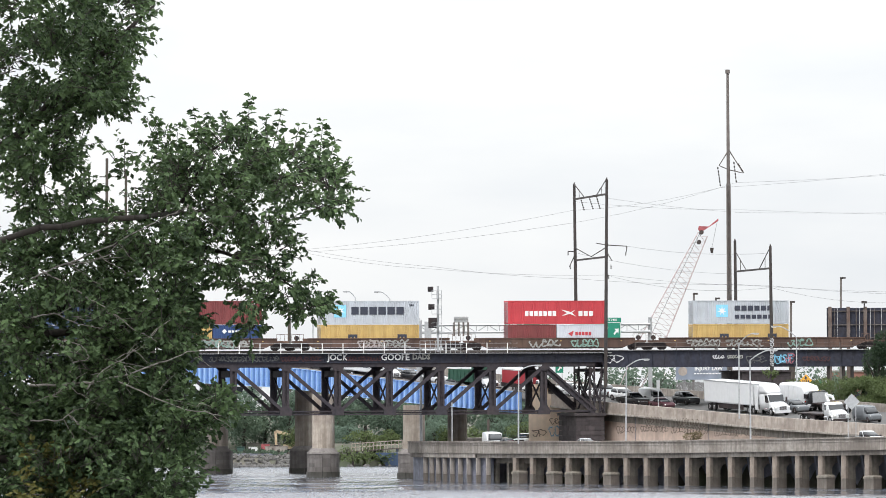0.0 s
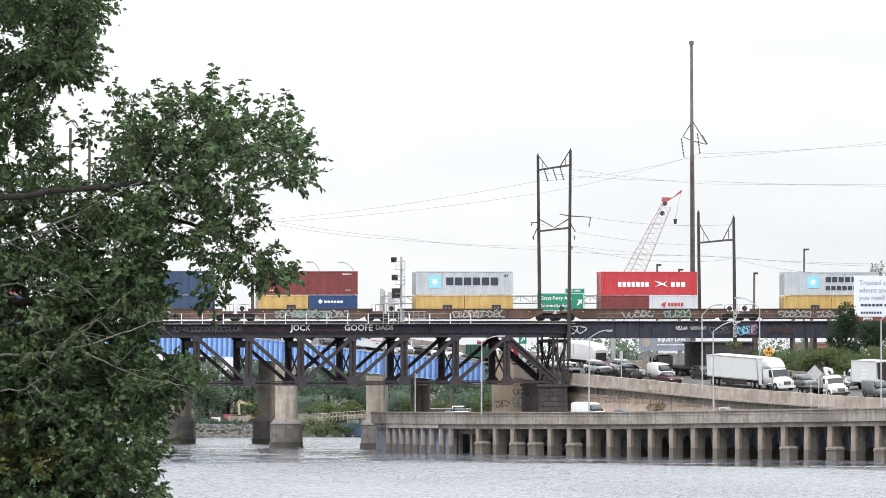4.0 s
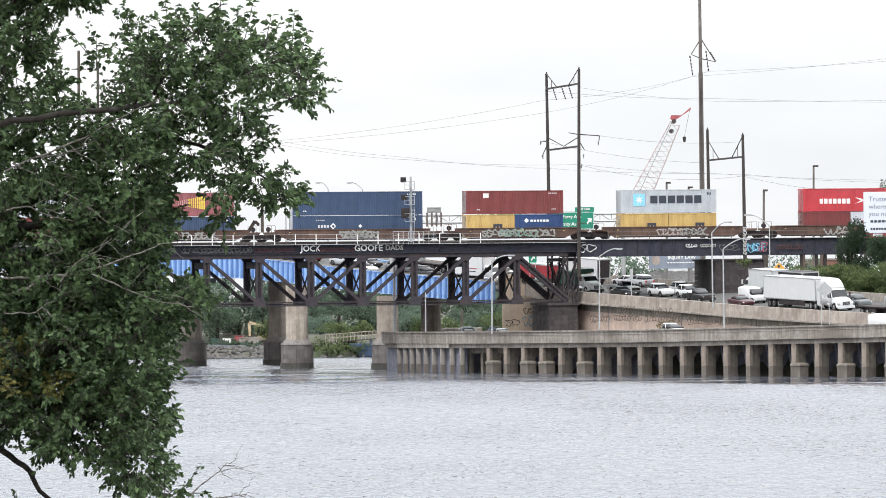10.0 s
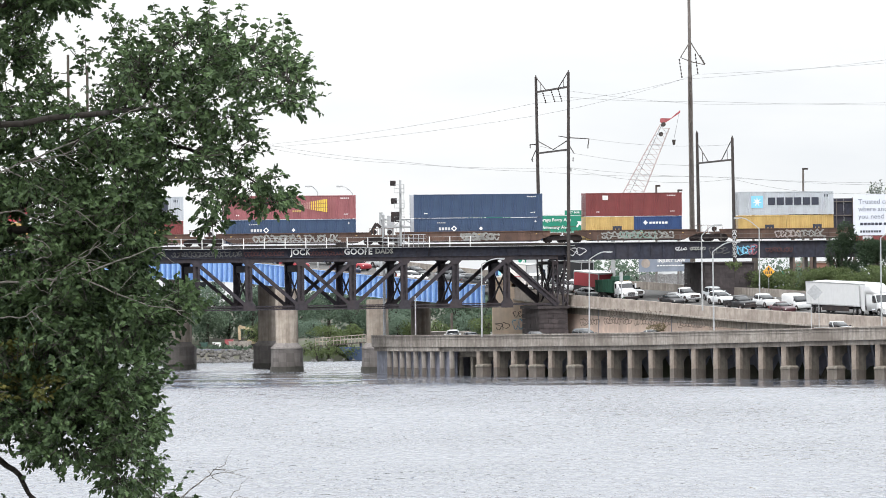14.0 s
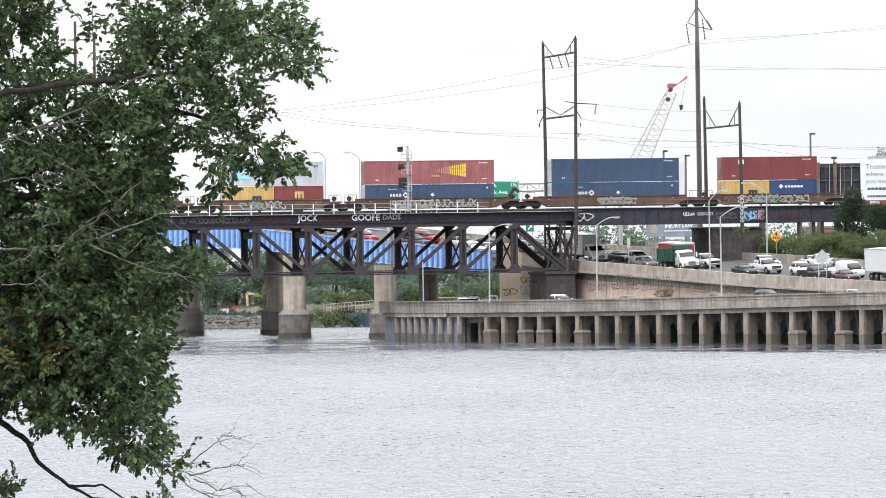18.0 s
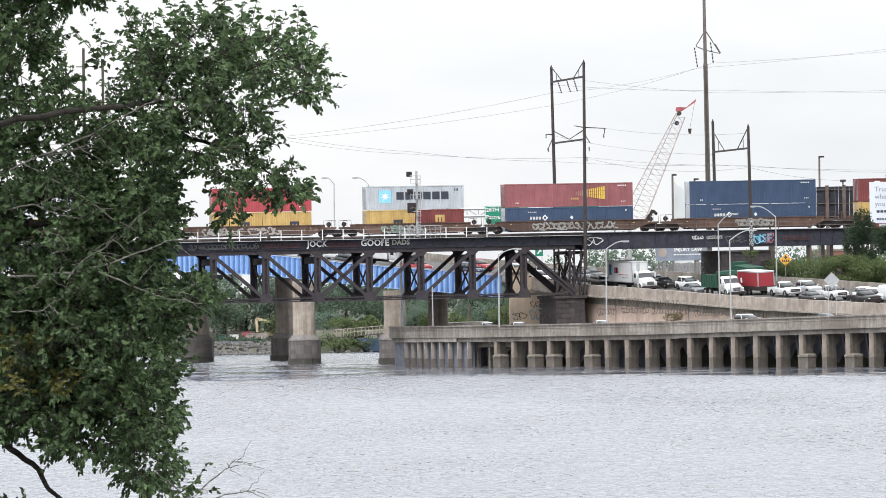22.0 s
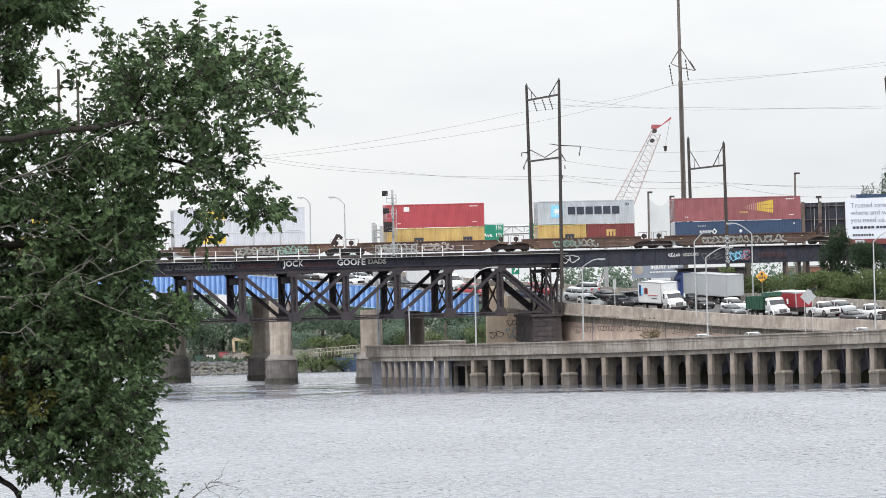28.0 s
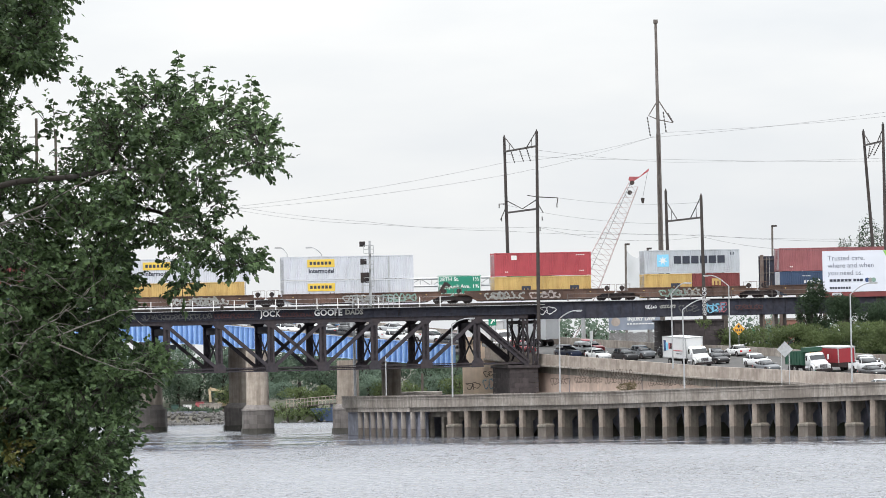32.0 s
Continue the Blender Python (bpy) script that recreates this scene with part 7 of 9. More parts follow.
    return leaf_cloud("tree", lumps, count, leaf, material, seed, label, "tree", trunk=(x, y, z0 - 0.3, z0 + height * 0.6, 0.2 + height * 0.012))


trnd = random.Random(12)
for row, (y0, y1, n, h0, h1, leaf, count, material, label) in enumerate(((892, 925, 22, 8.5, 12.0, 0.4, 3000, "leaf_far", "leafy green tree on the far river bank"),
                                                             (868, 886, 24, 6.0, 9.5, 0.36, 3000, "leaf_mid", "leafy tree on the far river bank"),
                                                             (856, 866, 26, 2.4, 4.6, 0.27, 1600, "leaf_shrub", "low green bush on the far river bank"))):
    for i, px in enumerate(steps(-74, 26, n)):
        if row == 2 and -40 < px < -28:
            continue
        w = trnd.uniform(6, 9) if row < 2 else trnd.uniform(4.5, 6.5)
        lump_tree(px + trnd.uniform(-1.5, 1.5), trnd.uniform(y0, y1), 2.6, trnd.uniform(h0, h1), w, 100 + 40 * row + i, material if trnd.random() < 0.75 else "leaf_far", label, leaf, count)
rr = random.Random(4)
riprap = thing("riprap", pose(0, 0, 0), "pale rubble rock slope along the far shore", "rocks")
rocks = []
for v in range(5):
    bm = bmesh.new()
    bmesh.ops.create_icosphere(bm, subdivisions=1, radius=0.55)
    for q in bm.verts:
        q.co *= rr.uniform(0.65, 1.2)
    rocks.append(part("rock", bm, "rock", riprap, at=pose(-45, 844, 0.5)))
for i in range(290):
    x = rr.uniform(-38.65, -28.16) if i < 250 else rr.uniform(-50, 2)
    y = rr.uniform(839.5, 849.5)
    o = again(rr.choice(rocks), riprap, pose(x, y, max(0.0, land(x, y)) + 0.05, rr.uniform(0, 360), rr.uniform(0, 360), 0) @ Matrix.Scale(rr.uniform(0.35, 0.85), 4))


M["bin_green"] = mat("dark_green_bin_paint", (0.03, 0.075, 0.06), 0.6, 0, 1.0, 0.2, 0.3, (0.05, 0.06, 0.05), 0.5)
M["digger"] = mat("worn_digger_yellow", (0.5, 0.4, 0.27), 0.6, 0, 1.0, 0.2, 0.4, (0.3, 0.22, 0.1), 0.6)


def excavator():
    e = line_thing("excavator", "yellow excavator with a raised arm on the far bank", "excavator")
    x, z = -28.6, 2.0
    y = 862
    for dy in (-1.1, 1.1):
        bm = bmesh.new()
        prism(bm, [(x - 1.6, z + 0.1), (x - 1.2, z - 0.35), (x + 1.4, z - 0.35), (x + 1.8, z + 0.1), (x + 1.4, z + 0.45), (x - 1.2, z + 0.45)], y + dy - 0.3, y + dy + 0.3)
        part("track", bm, "dark", e)
    bm = bmesh.new()
    prism(bm, [(x - 1.2, z + 0.5), (x + 2.0, z + 0.5), (x + 2.0, z + 1.5), (x + 0.2, z + 1.6), (x - 1.2, z + 1.2)], y - 1.2, y + 1.2)
    part("body", bm, "digger", e)
    bm = bmesh.new()
    box(bm, x - 1.2, x, y - 1.2, y - 0.2, z + 1.2, z + 2.5)
    part("cab", bm, "glass", e)
    a, b, d = (-27.6, 4.2), (-31.0, 5.15), (-30.9, 3.1)
    for p, q, w, nm in ((a, b, 0.42, "boom"), (b, d, 0.36, "stick")):
        bm = bmesh.new()
        beam(bm, (p[0], y, p[1]), (q[0], y, q[1]), w, 0.45, (0, 1, 0))
        part(nm, bm, "digger", e)
    bm = bmesh.new()
    prism(bm, [(d[0] - 0.3, d[1]), (d[0] + 0.5, d[1] - 0.1), (d[0] + 0.4, d[1] - 0.9), (d[0] - 0.2, d[1] - 0.7)], y - 0.5, y + 0.5)
    part("bucket", bm, "dark", e)


excavator()
for x0, x1, z0, z1, y, material, label in ((-32.46, -29.08, 1.53, 2.88, 858, "conc", "pale concrete block on the far bank"),
                                           (-35.00, -33.73, 1.99, 2.75, 860, "white", "white tank on the far bank"),
                                           (-36.86, -35.67, 2.02, 2.8, 861, "bin_green", "dark green bin on the far bank"),
                                           (-33.35, -32.07, 2.3, 3.1, 866, "rose", "faded red skip on the far bank"),
                                           (-35.40, -31.45, 0.85, 1.52, 853, "dark", "dark stacked material on the far bank"),
                                           (-30.78, -28.68, 0.48, 1.74, 854, "conc_wet_shade", "grey concrete footing on the far bank")):
    t = line_thing("storage_block" if "tank" not in label else "storage_tank", label, "container" if "skip" in label or "bin" in label else "block")
    bm = bmesh.new()
    box(bm, x0, x1, y, y + 2.5, min(z0, 2.5), z1)
    bmesh.ops.bevel(bm, geom=bm.edges[:], offset=0.12, segments=1, affect="EDGES")
    part("body", bm, material, t)
    bm = bmesh.new()
    box(bm, x0 - 0.03, x1 + 0.03, y - 0.03, y + 2.53, z1, z1 + 0.05)
    part("rim", bm, material, t)


def gangway():
    g = line_thing("gangway", "tan railed footbridge down to a dark blue float", "gangway")
    a, b, y = Vector((-19.22, 848.00, 2.16)), Vector((-11.78, 848.00, 2.66)), 848
    bm = bmesh.new()
    beam(bm, a, b, 1.2, 0.18)
    part("deck", bm, "wood", g)
    for dy in (-0.6, 0.6):
        n = 14
        for i in range(n + 1):
            p = a.lerp(b, i / n) + Vector((0, dy, 0))
            bm = bmesh.new()
            rod(bm, p, p + Vector((0, 0, 1.15)), 0.045, 0.045, 6)
            part("railing_post", bm, "conc_pier", g)
        for h in (0.6, 1.15):
            bm = bmesh.new()
            rod(bm, a + Vector((0, dy, h)), b + Vector((0, dy, h)), 0.05, 0.05, 6)
            part("handrail", bm, "conc_pier", g)
    bm = bmesh.new()
    x0, x1 = -15.69, -11.36
    prism(bm, [(x0 + 1.5, 0.1), (x1, 0.1), (x1, 2.0), (x0, 2.0)], 845, 849)
    part("float", bm, "c_navy", g, "dark blue steel float")
    for f in (0.1, 0.9):
        p = a.lerp(b, f)
        bm = bmesh.new()
        rod(bm, (p.x, y, -2), (p.x, y, p.z), 0.2, 0.2, 8)
        part("pile", bm, "conc_wet_shade", g)


gangway()
bulk = line_thing("bulkhead", "low grey concrete bulkhead on the far shore", "retaining wall")
for x in steps(-38.67, -29.87, 9):
    bm = bmesh.new()
    box(bm, x + 0.02, x + 0.95, 850.5, 851.3, 0.2, 1.9)
    part("panel", bm, "conc_wet_shade", bulk)
drnd = random.Random(77)
for i in range(34):
    x, y = drnd.uniform(-40, -28), drnd.uniform(851.8, 862)
    kind = drnd.choice(("timber_stack", "rubble_block", "rubble_block", "pipe_bundle"))
    t = thing(kind, pose(x, y, max(0.4, land(x, y)) - 0.05, 0, 0, drnd.uniform(-30, 30)), dict(timber_stack="stack of dark weathered timber on the far bank", rubble_block="broken grey concrete rubble on the far bank",
              pipe_bundle="bundle of dull grey pipes on the far bank")[kind], "debris", "debris on the far bank")
    for k in range(3):
        bm = bmesh.new()
        if kind == "pipe_bundle":
            rod(bm, (-1.1, (k - 1) * 0.26, 0.13 + (0.22 if k == 1 else 0)), (1.1, (k - 1) * 0.26, 0.13 + (0.22 if k == 1 else 0)), 0.13, 0.13, 10)
            part("pipe", bm, "lattice", t)
        elif kind == "timber_stack":
            box(bm, -1.2 + 0.1 * k, 1.2 - 0.15 * k, -0.4, 0.4, 0.03 + 0.2 * k, 0.22 + 0.2 * k)
            part("timber", bm, "wood", t)
        else:
            box(bm, -0.9 + 0.6 * k, -0.2 + 0.6 * k, -0.4, 0.4, 0.0, drnd.uniform(0.25, 0.6))
            part("block", bm, "rock", t)
for i, x in enumerate(steps(-20.70, -14.5, 6)):
    lump_tree(x + drnd.uniform(-0.5, 0.5), drnd.uniform(845, 849), 0.3, drnd.uniform(1.8, 3.2), 3.4, 700 + i, "leaf_shrub", "low green bush at the water's edge", 0.3, 380)
for i, x in enumerate(steps(-40.5, -28.5, 16)):
    y = drnd.uniform(850, 858)
    lump_tree(x + drnd.uniform(-0.5, 0.5), y, land(x, y) - 0.1, drnd.uniform(0.5, 1.0), 1.9, 760 + i, "leaf_mid", "low dark scrub on the far bank", 0.22, 420)
for p, q, r in (((0.96, 845.00, 6.86), (0.91, 845.00, 2.70), 0.22), ((-60.66, 930.00, 49.15), (-60.92, 930.00, 2.69), 0.28), ((-57.57, 930.00, 47.37), (-57.81, 930.00, 2.65), 0.26), ((-30.32, 905.00, 1.65), (-30.32, 905.00, 24.39), 0.3), ((40.94, 760.00, 14.35), (40.77, 760.00, 0.72), 0.28), ((41.59, 765.00, 14.37), (41.42, 765.00, 0.66), 0.28)):
    t = line_thing("timber_pole", "weathered round utility pole", "utility pole", "timber poles")
    bm = bmesh.new()
    rod(bm, (q[0], q[1], 1.0), p if p[2] > q[2] else q, r, r * 0.8, 8)
    part("pole", bm, "wood", t)
    if r > 0.27 and p[2] > 30:
        bm = bmesh.new()
        beam(bm, (p[0] - 1.2, p[1], p[2] - 3.0), (p[0] + 1.2, p[1], p[2] - 3.0), 0.16)
        part("cross_arm", bm, "wood", t)

# ---- the slope beside the road, its shrubs and trees ----
rr = random.Random(9)
lumps = []
for i in range(190):
    f = rr.uniform(0, 1)
    x = 34.18 + f * (56.64 - 34.18)
    y = 712 - f * 40 + rr.uniform(0, 5)
    crest = float(np.interp(f, [0, 0.1, 0.4, 1], [10.35, 11.58, 11.80, 11.91]))
    lumps.append((x, y, crest - rr.uniform(0.0, 1.0) ** 1.4 * 4.2, rr.uniform(0.8, 1.6), 1.3, rr.uniform(0.5, 0.8)))
leaf_cloud("hedge", lumps, 42000, 0.23, "leaf_shrub", 21, "thick green shrubs on the slope beside the highway", "shrub")
lumps = []
for i in range(16):
    f = rr.uniform(0, 1)
    lumps.append((39.5 + f * 22, 722 - f * 46, 7.6 + rr.uniform(0, 2.8), 1.8, 1.4, 0.9))
leaf_cloud("hedge", lumps, 4500, 0.26, "leaf_dark", 22, "darker shrubs behind the slope hedge", "shrub")
for (x, y, z), h, w, s, m, lab, lf, n in (((47.9), 694, 8.0), 9.6, 5.2, 301, "leaf_dark", "dark dense evergreen tree before the railway span", 0.2, 15000), \
        (((51.71), 690, 8.0), 7.6, 7.0, 302, "leaf_dark", "dark dense tree below the billboard", 0.21, 13000), \
        (((55.29), 688, 8.0), 7.4, 7.0, 303, "leaf_dark", "dark dense tree below the billboard", 0.21, 12000), \
        (((58.00), 688, 8.0), 7.0, 7.0, 307, "leaf_dark", "dark dense tree below the billboard", 0.32, 2000), \
        (((55.35), 735, 9.0), 16.8, 3.0, 304, "leaf_dark", "tall narrow tree behind the billboard", 0.24, 3500), \
        (((59.99), 745, 9.0), 18.0, 6.5, 305, "leaf_dark", "tall leafy tree behind the billboard", 0.24, 6500), \
        (((63.66), 745, 9.0), 19.5, 6.5, 306, "leaf_dark", "tall leafy tree behind the billboard", 0.24, 6500):
    lump_tree(x, y, z, h, w, s, m, lab, lf, n)
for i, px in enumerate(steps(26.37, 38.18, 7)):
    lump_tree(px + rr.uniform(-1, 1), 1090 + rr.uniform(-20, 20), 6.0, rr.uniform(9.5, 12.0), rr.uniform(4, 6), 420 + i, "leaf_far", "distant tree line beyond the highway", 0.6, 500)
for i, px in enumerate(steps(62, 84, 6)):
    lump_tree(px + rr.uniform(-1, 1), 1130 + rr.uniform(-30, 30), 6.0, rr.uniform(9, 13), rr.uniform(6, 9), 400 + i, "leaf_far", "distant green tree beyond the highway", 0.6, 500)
leaf_cloud("sapling", [(*(35.30, 699.00, 12.74), 0.55, 0.4, 0.5), (*(34.68, 699.00, 12.95), 0.4, 0.4, 0.3), (*(35.78, 699.00, 12.94), 0.4, 0.4, 0.3)], 160, 0.28, "leaf_shrub", 31, "small green sapling growing from the stone abutment", "plant",
           trunk=(35.31, 699.5, 11.15, 12.67, 0.05))

leaf_cloud("dry_bush", [LATER_BUSH, (LATER_BUSH[0] + 0.7, LATER_BUSH[1], LATER_BUSH[2] + 0.15, 0.6, 0.4, 0.4)], 700, 0.16, "dry_grass", 33, "dry brown weeds behind the river wall", "plant",
           trunk=(LATER_BUSH[0], LATER_BUSH[1], 3.5, LATER_BUSH[2], 0.06))

# trestle posts below the railway east of the road
trestle = thing("trestle_posts", TRACK, "dark steel trestle posts under the railway span", "bridge bent")
for s in (42.89, 44.82, 45.93, 47.96, 49.21):
    for w in (NEAR,):
        bm = bmesh.new()
        box(bm, s - 0.17, s + 0.17, w - 0.17, w + 0.17, 5.0, 13.74)
        part("post", bm, "dark_pole", trestle)

# ---- beyond the road under the bridge: fence and far buildings ----
fence = line_thing("corrugated_fence", "grey corrugated sheet fence beyond the highway", "fence")
for i, x in enumerate(steps(25.03, 33.34, 16)):
    bm = bmesh.new()
    for k in range(4):
        box(bm, x + 0.13 * k, x + 0.13 * k + 0.1, 739.95 - 0.03 * (k % 2), 740, 8.6, 11.9 + 0.05 * (i % 3))
    part("sheet", bm, "fence_grey", fence)
for x0, x1, y, z1, material, label, floors in ((-50.11, -40.80, 1050, 13.43, "haze_wall", "pale far building on the west bank", 2),
                                               (76.41, 85.03, 1250, 15.15, "brick_red", "far brick building beyond the trees", 2)):
    h = line_thing("far_building", label, "building")
    bm = bmesh.new()
    box(bm, x0, x1, y, y + 14, 4, z1)
    part("wall", bm, material, h)
    bm = bmesh.new()
    box(bm, x0 - 0.3, x1 + 0.3, y - 0.3, y + 14.3, z1, z1 + 0.4)
    part("roof", bm, "conc", h)
    n = max(3, int((x1 - x0) / 2))
    for i in range(n):
        a = x0 + (x1 - x0) * (i + 0.25) / n
        for f in range(floors):
            bm = bmesh.new()
            z = z1 - 2.6 - 3.0 * f
            box(bm, a, a + (x1 - x0) / n * 0.5, y - 0.06, y - 0.005, z, z + 1.4)
            part("window", bm, "glass", h)


# ---- the maple on the near bank ----
tree = thing("maple_tree", pose(0, 0, 0), "large green maple tree with bare lower twigs on the river bank", "tree")
tree_rng = np.random.default_rng(5)
TREE_Y = 70.0


def limb(points, r0, r1, name="limb", material="bark", seg=7, wob=0.0):
    """A tapering branch through points of x and z, with a little sway in depth."""
    pts = [Vector((x, TREE_Y + (y[0] if y else 0), z)) for x, z, *y in points]
    fine = []
    for a, b in zip(pts, pts[1:]):
        for k in range(4):
            q = a.lerp(b, k / 4)
            fine.append(q + Vector(tree_rng.normal(size=3)) * wob)
    fine.append(pts[-1])
    bm = bmesh.new()
    n = len(fine) - 1
    for i, (a, b) in enumerate(zip(fine, fine[1:])):
        rod(bm, a, b, r0 + (r1 - r0) * i / n, r0 + (r1 - r0) * (i + 1) / n, seg)
    return part(name, bm, material, tree, smooth=True)


LEAF_SETS = {"leaf": [], "leaf_dry": []}
INNER = []
TWIGS = []


def foliage(x, z, rx, rz, sprigs, depth=1.4, kind="leaf", droop=0.0, nearer=0.0):
    """A cloud of leafy sprigs inside an ellipse, each a fan of leaves round a twig's tip, with shaded inner leaves behind."""
    rng = tree_rng
    main = x < -3.7
    if -4.4 < x < -3.2 and 9.6 < z < 11.3:
        rx += 0.05
    inner = int((600 if main and z < 11.4 else 220) * math.pi * rx * rz) if kind == "leaf" else 0
    a, r = rng.uniform(0, math.tau, inner), np.sqrt(rng.uniform(0, 1, inner)) * (0.92 if main else 0.66)
    spots = np.stack([x + rx * r * np.cos(a), TREE_Y - nearer + rng.uniform(0.2, 1.9, inner), z + rz * r * np.sin(a)], 1)
    if not (main and z < 11.4) and inner:
        spots = spots[[noise.noise(Vector((p[0], p[1] * 0.2, p[2])) * 3.0) > 0.0 for p in spots]]
    INNER.append(spots)
    rx, rz = max(0.06, rx * 0.92 - 0.1), max(0.06, rz * 0.92 - 0.1)
    sprigs = int(sprigs * (2.0 if x < -4.5 else 1.55 if main else 1.45 if z < 12.4 else 1.25))
    for _ in range(sprigs):
        a, r = rng.uniform(0, math.tau), math.sqrt(rng.uniform(0, 1)) * rng.uniform(0.85, 1.06)
        c = np.array([x + rx * r * math.cos(a), TREE_Y - nearer + rng.normal() * depth * 0.6, z + rz * r * math.sin(a)])
        if noise.noise(Vector((c[0], c[1] * 0.25, c[2])) * 3.2) < (-0.22 if main and z < 11.4 else -0.03):
            continue
        out = np.array([math.cos(a) * 0.8, rng.normal() * 0.5, math.sin(a) * 0.5 + 0.35 - droop]) + rng.normal(size=3) * 0.4
        out /= np.linalg.norm(out)
        long = rng.uniform(0.12, 0.36)
        k = rng.integers(8, 13)
        f = np.linspace(0.25, 1.0, k)[:, None]
        base = c + out * f * long + rng.normal(size=(k, 3)) * 0.01
        fan = rng.normal(size=(k, 3))
        fan -= (fan @ out)[:, None] * out
        way = out * (0.25 + 0.75 * f) + fan * 0.5 + np.array([0, 0, -0.3 - droop])
        LEAF_SETS[kind].append((base, way, rng.uniform(0.05, 0.094, k)))
        if r > 0.6:
            TWIGS.append((c - out * 0.1, c + out * long))


def shoot(x, z, height, lean=0.0):
    """An upright shoot at the crown's rim with drooping leaves in pairs."""
    rng = tree_rng
    foot, tip = np.array([x, TREE_Y, z]), np.array([x + lean, TREE_Y, z + height])
    TWIGS.append((foot - (tip - foot) * 0.6, tip))
    k = int(height / 0.022)
    f = np.linspace(0.0, 1.0, k)[:, None]
    base = foot + (tip - foot) * f + rng.normal(size=(k, 3)) * 0.015
    way = np.stack([np.where(np.arange(k) % 2, 1.0, -1.0), rng.normal(size=k) * 0.4, rng.uniform(-0.35, 0.35, k)], 1)
    LEAF_SETS["leaf"].append((base, way, rng.uniform(0.08, 0.14, k) * (1.1 - 0.35 * f[:, 0])))


limb([(-8.3, 7.9), (-8.1, 10.5, 0.2), (-7.7, 13.0, 0.3), (-7.2, 17.5, 0.5)], 0.36, 0.2, "trunk", wob=0.02)
limb([(-7.9, 11.6, 0.3), (-5.24, 12.22, -1.9), (-4.13, 12.35, -1.9), (-3.7, 12.45, 0.0), (-3.3, 12.55, 0.9), (-2.42, 12.95, 1.0), (-1.9, 12.84, 0.6)], 0.045, 0.012, wob=0.012)
limb([(-7.8, 12.0, 0.2), (-5.65, 13.44, 0.3), (-4.82, 14.26, 0.2), (-3.98, 15.01, 0.1)], 0.1, 0.015, wob=0.012)
limb([(-4.25, 12.44, 0.6), (-3.32, 12.03, 0.9), (-2.64, 11.82, 0.8), (-2.1, 11.4, 0.5)], 0.035, 0.008, wob=0.01)
limb([(-3.66, 12.56), (-3.31, 13.21, 0.2), (-2.82, 13.68, 0.1)], 0.03, 0.006, wob=0.01)
limb([(-8.0, 10.6, 0.1), (-5.54, 10.96, -0.2), (-4.44, 11.08, -0.1), (-3.61, 10.93, 0.1)], 0.08, 0.012, wob=0.015)
limb([(-8.1, 9.8, 0.1), (-5.63, 9.44, -0.2), (-4.45, 9.70, 0.2), (-3.21, 9.96)], 0.07, 0.01, wob=0.015)
limb([(-8.2, 9.2), (-5.85, 8.62, 0.2), (-4.60, 8.88, 0.1), (-3.50, 8.59)], 0.07, 0.01, wob=0.015)
limb([(-8.2, 8.9), (-5.64, 8.34, 0.1), (-5.28, 8.07), (-5.08, 7.76), (-4.73, 7.46, 0.1), (-4.14, 7.22)], 0.05, 0.012, wob=0.012)
limb([(-4.73, 7.46, 0.1), (-4.31, 7.46), (-3.86, 7.18, 0.1)], 0.02, 0.006, wob=0.01)
# bare grey twigs before the leaves
for pts in ([(-5.40, 10.36, -1.5), (-5.02, 10.36, -1.5), (-4.65, 10.39, -1.5), (-4.20, 10.49, -1.5), (-3.76, 10.65, -1.5), (-3.51, 10.74, -1.5), (-3.30, 10.77, -1.5)],
            [(-4.34, 10.40, -1.5), (-3.97, 10.23, -1.5), (-3.52, 10.06, -1.5), (-3.11, 9.99, -1.5)],
            [(-5.40, 9.94, -1.5), (-5.00, 9.95, -1.5), (-4.87, 10.08, -1.5)],
            [(-4.93, 10.40, -1.5), (-4.91, 10.60, -1.5), (-4.68, 10.70, -1.5), (-4.77, 10.82, -1.5), (-4.98, 10.90, -1.5)],
            [(-5.00, 11.80, -1.5), (-4.39, 12.03, -1.5), (-3.98, 12.26, -1.5), (-3.64, 12.42, -1.5), (-3.50, 12.50, -1.5)],
            [(-5.37, 11.63, -1.5), (-5.00, 11.80, -1.5), (-4.70, 11.82, -1.5), (-4.29, 11.99, -1.5)],
            [(-5.27, 11.74, -1.5), (-4.80, 11.46, -1.5), (-4.40, 11.22, -1.5), (-4.20, 11.05, -1.5), (-3.87, 10.87, -1.5)],
            [(-5.38, 11.17, -1.5), (-5.11, 11.22, -1.5), (-4.81, 11.09, -1.5), (-4.37, 11.00, -1.5)],
            [(-4.72, 10.31, -1.5), (-4.51, 10.54, -1.5), (-4.21, 10.73, -1.5), (-4.10, 10.82, -1.5)],
            [(-5.40, 10.15, -1.5), (-5.20, 10.21, -1.5), (-4.92, 10.38, -1.5)],
            [(-3.44, 7.62, -0.5), (-3.17, 7.41, -0.4), (-2.69, 7.20, -0.4)],
            [(-3.27, 7.69, -0.5), (-2.92, 7.96, -0.4), (-2.78, 8.10, -0.4)],
            [(-3.24, 7.58, -0.5), (-2.82, 7.68, -0.4), (-2.55, 7.71, -0.4)],
            [(-3.78, 7.97, -0.5), (-3.44, 7.69, -0.4), (-3.17, 7.58, -0.4)],
            [(-3.17, 7.55, -0.5), (-2.89, 7.41, -0.4), (-2.48, 7.44, -0.4)]):
    limb(pts, 0.016 if len(pts) > 5 else 0.011, 0.004, "bare_twig", "twig", 5, 0.008)
    (ax, az, ay), (bx, bz, by) = pts[1], pts[-1]
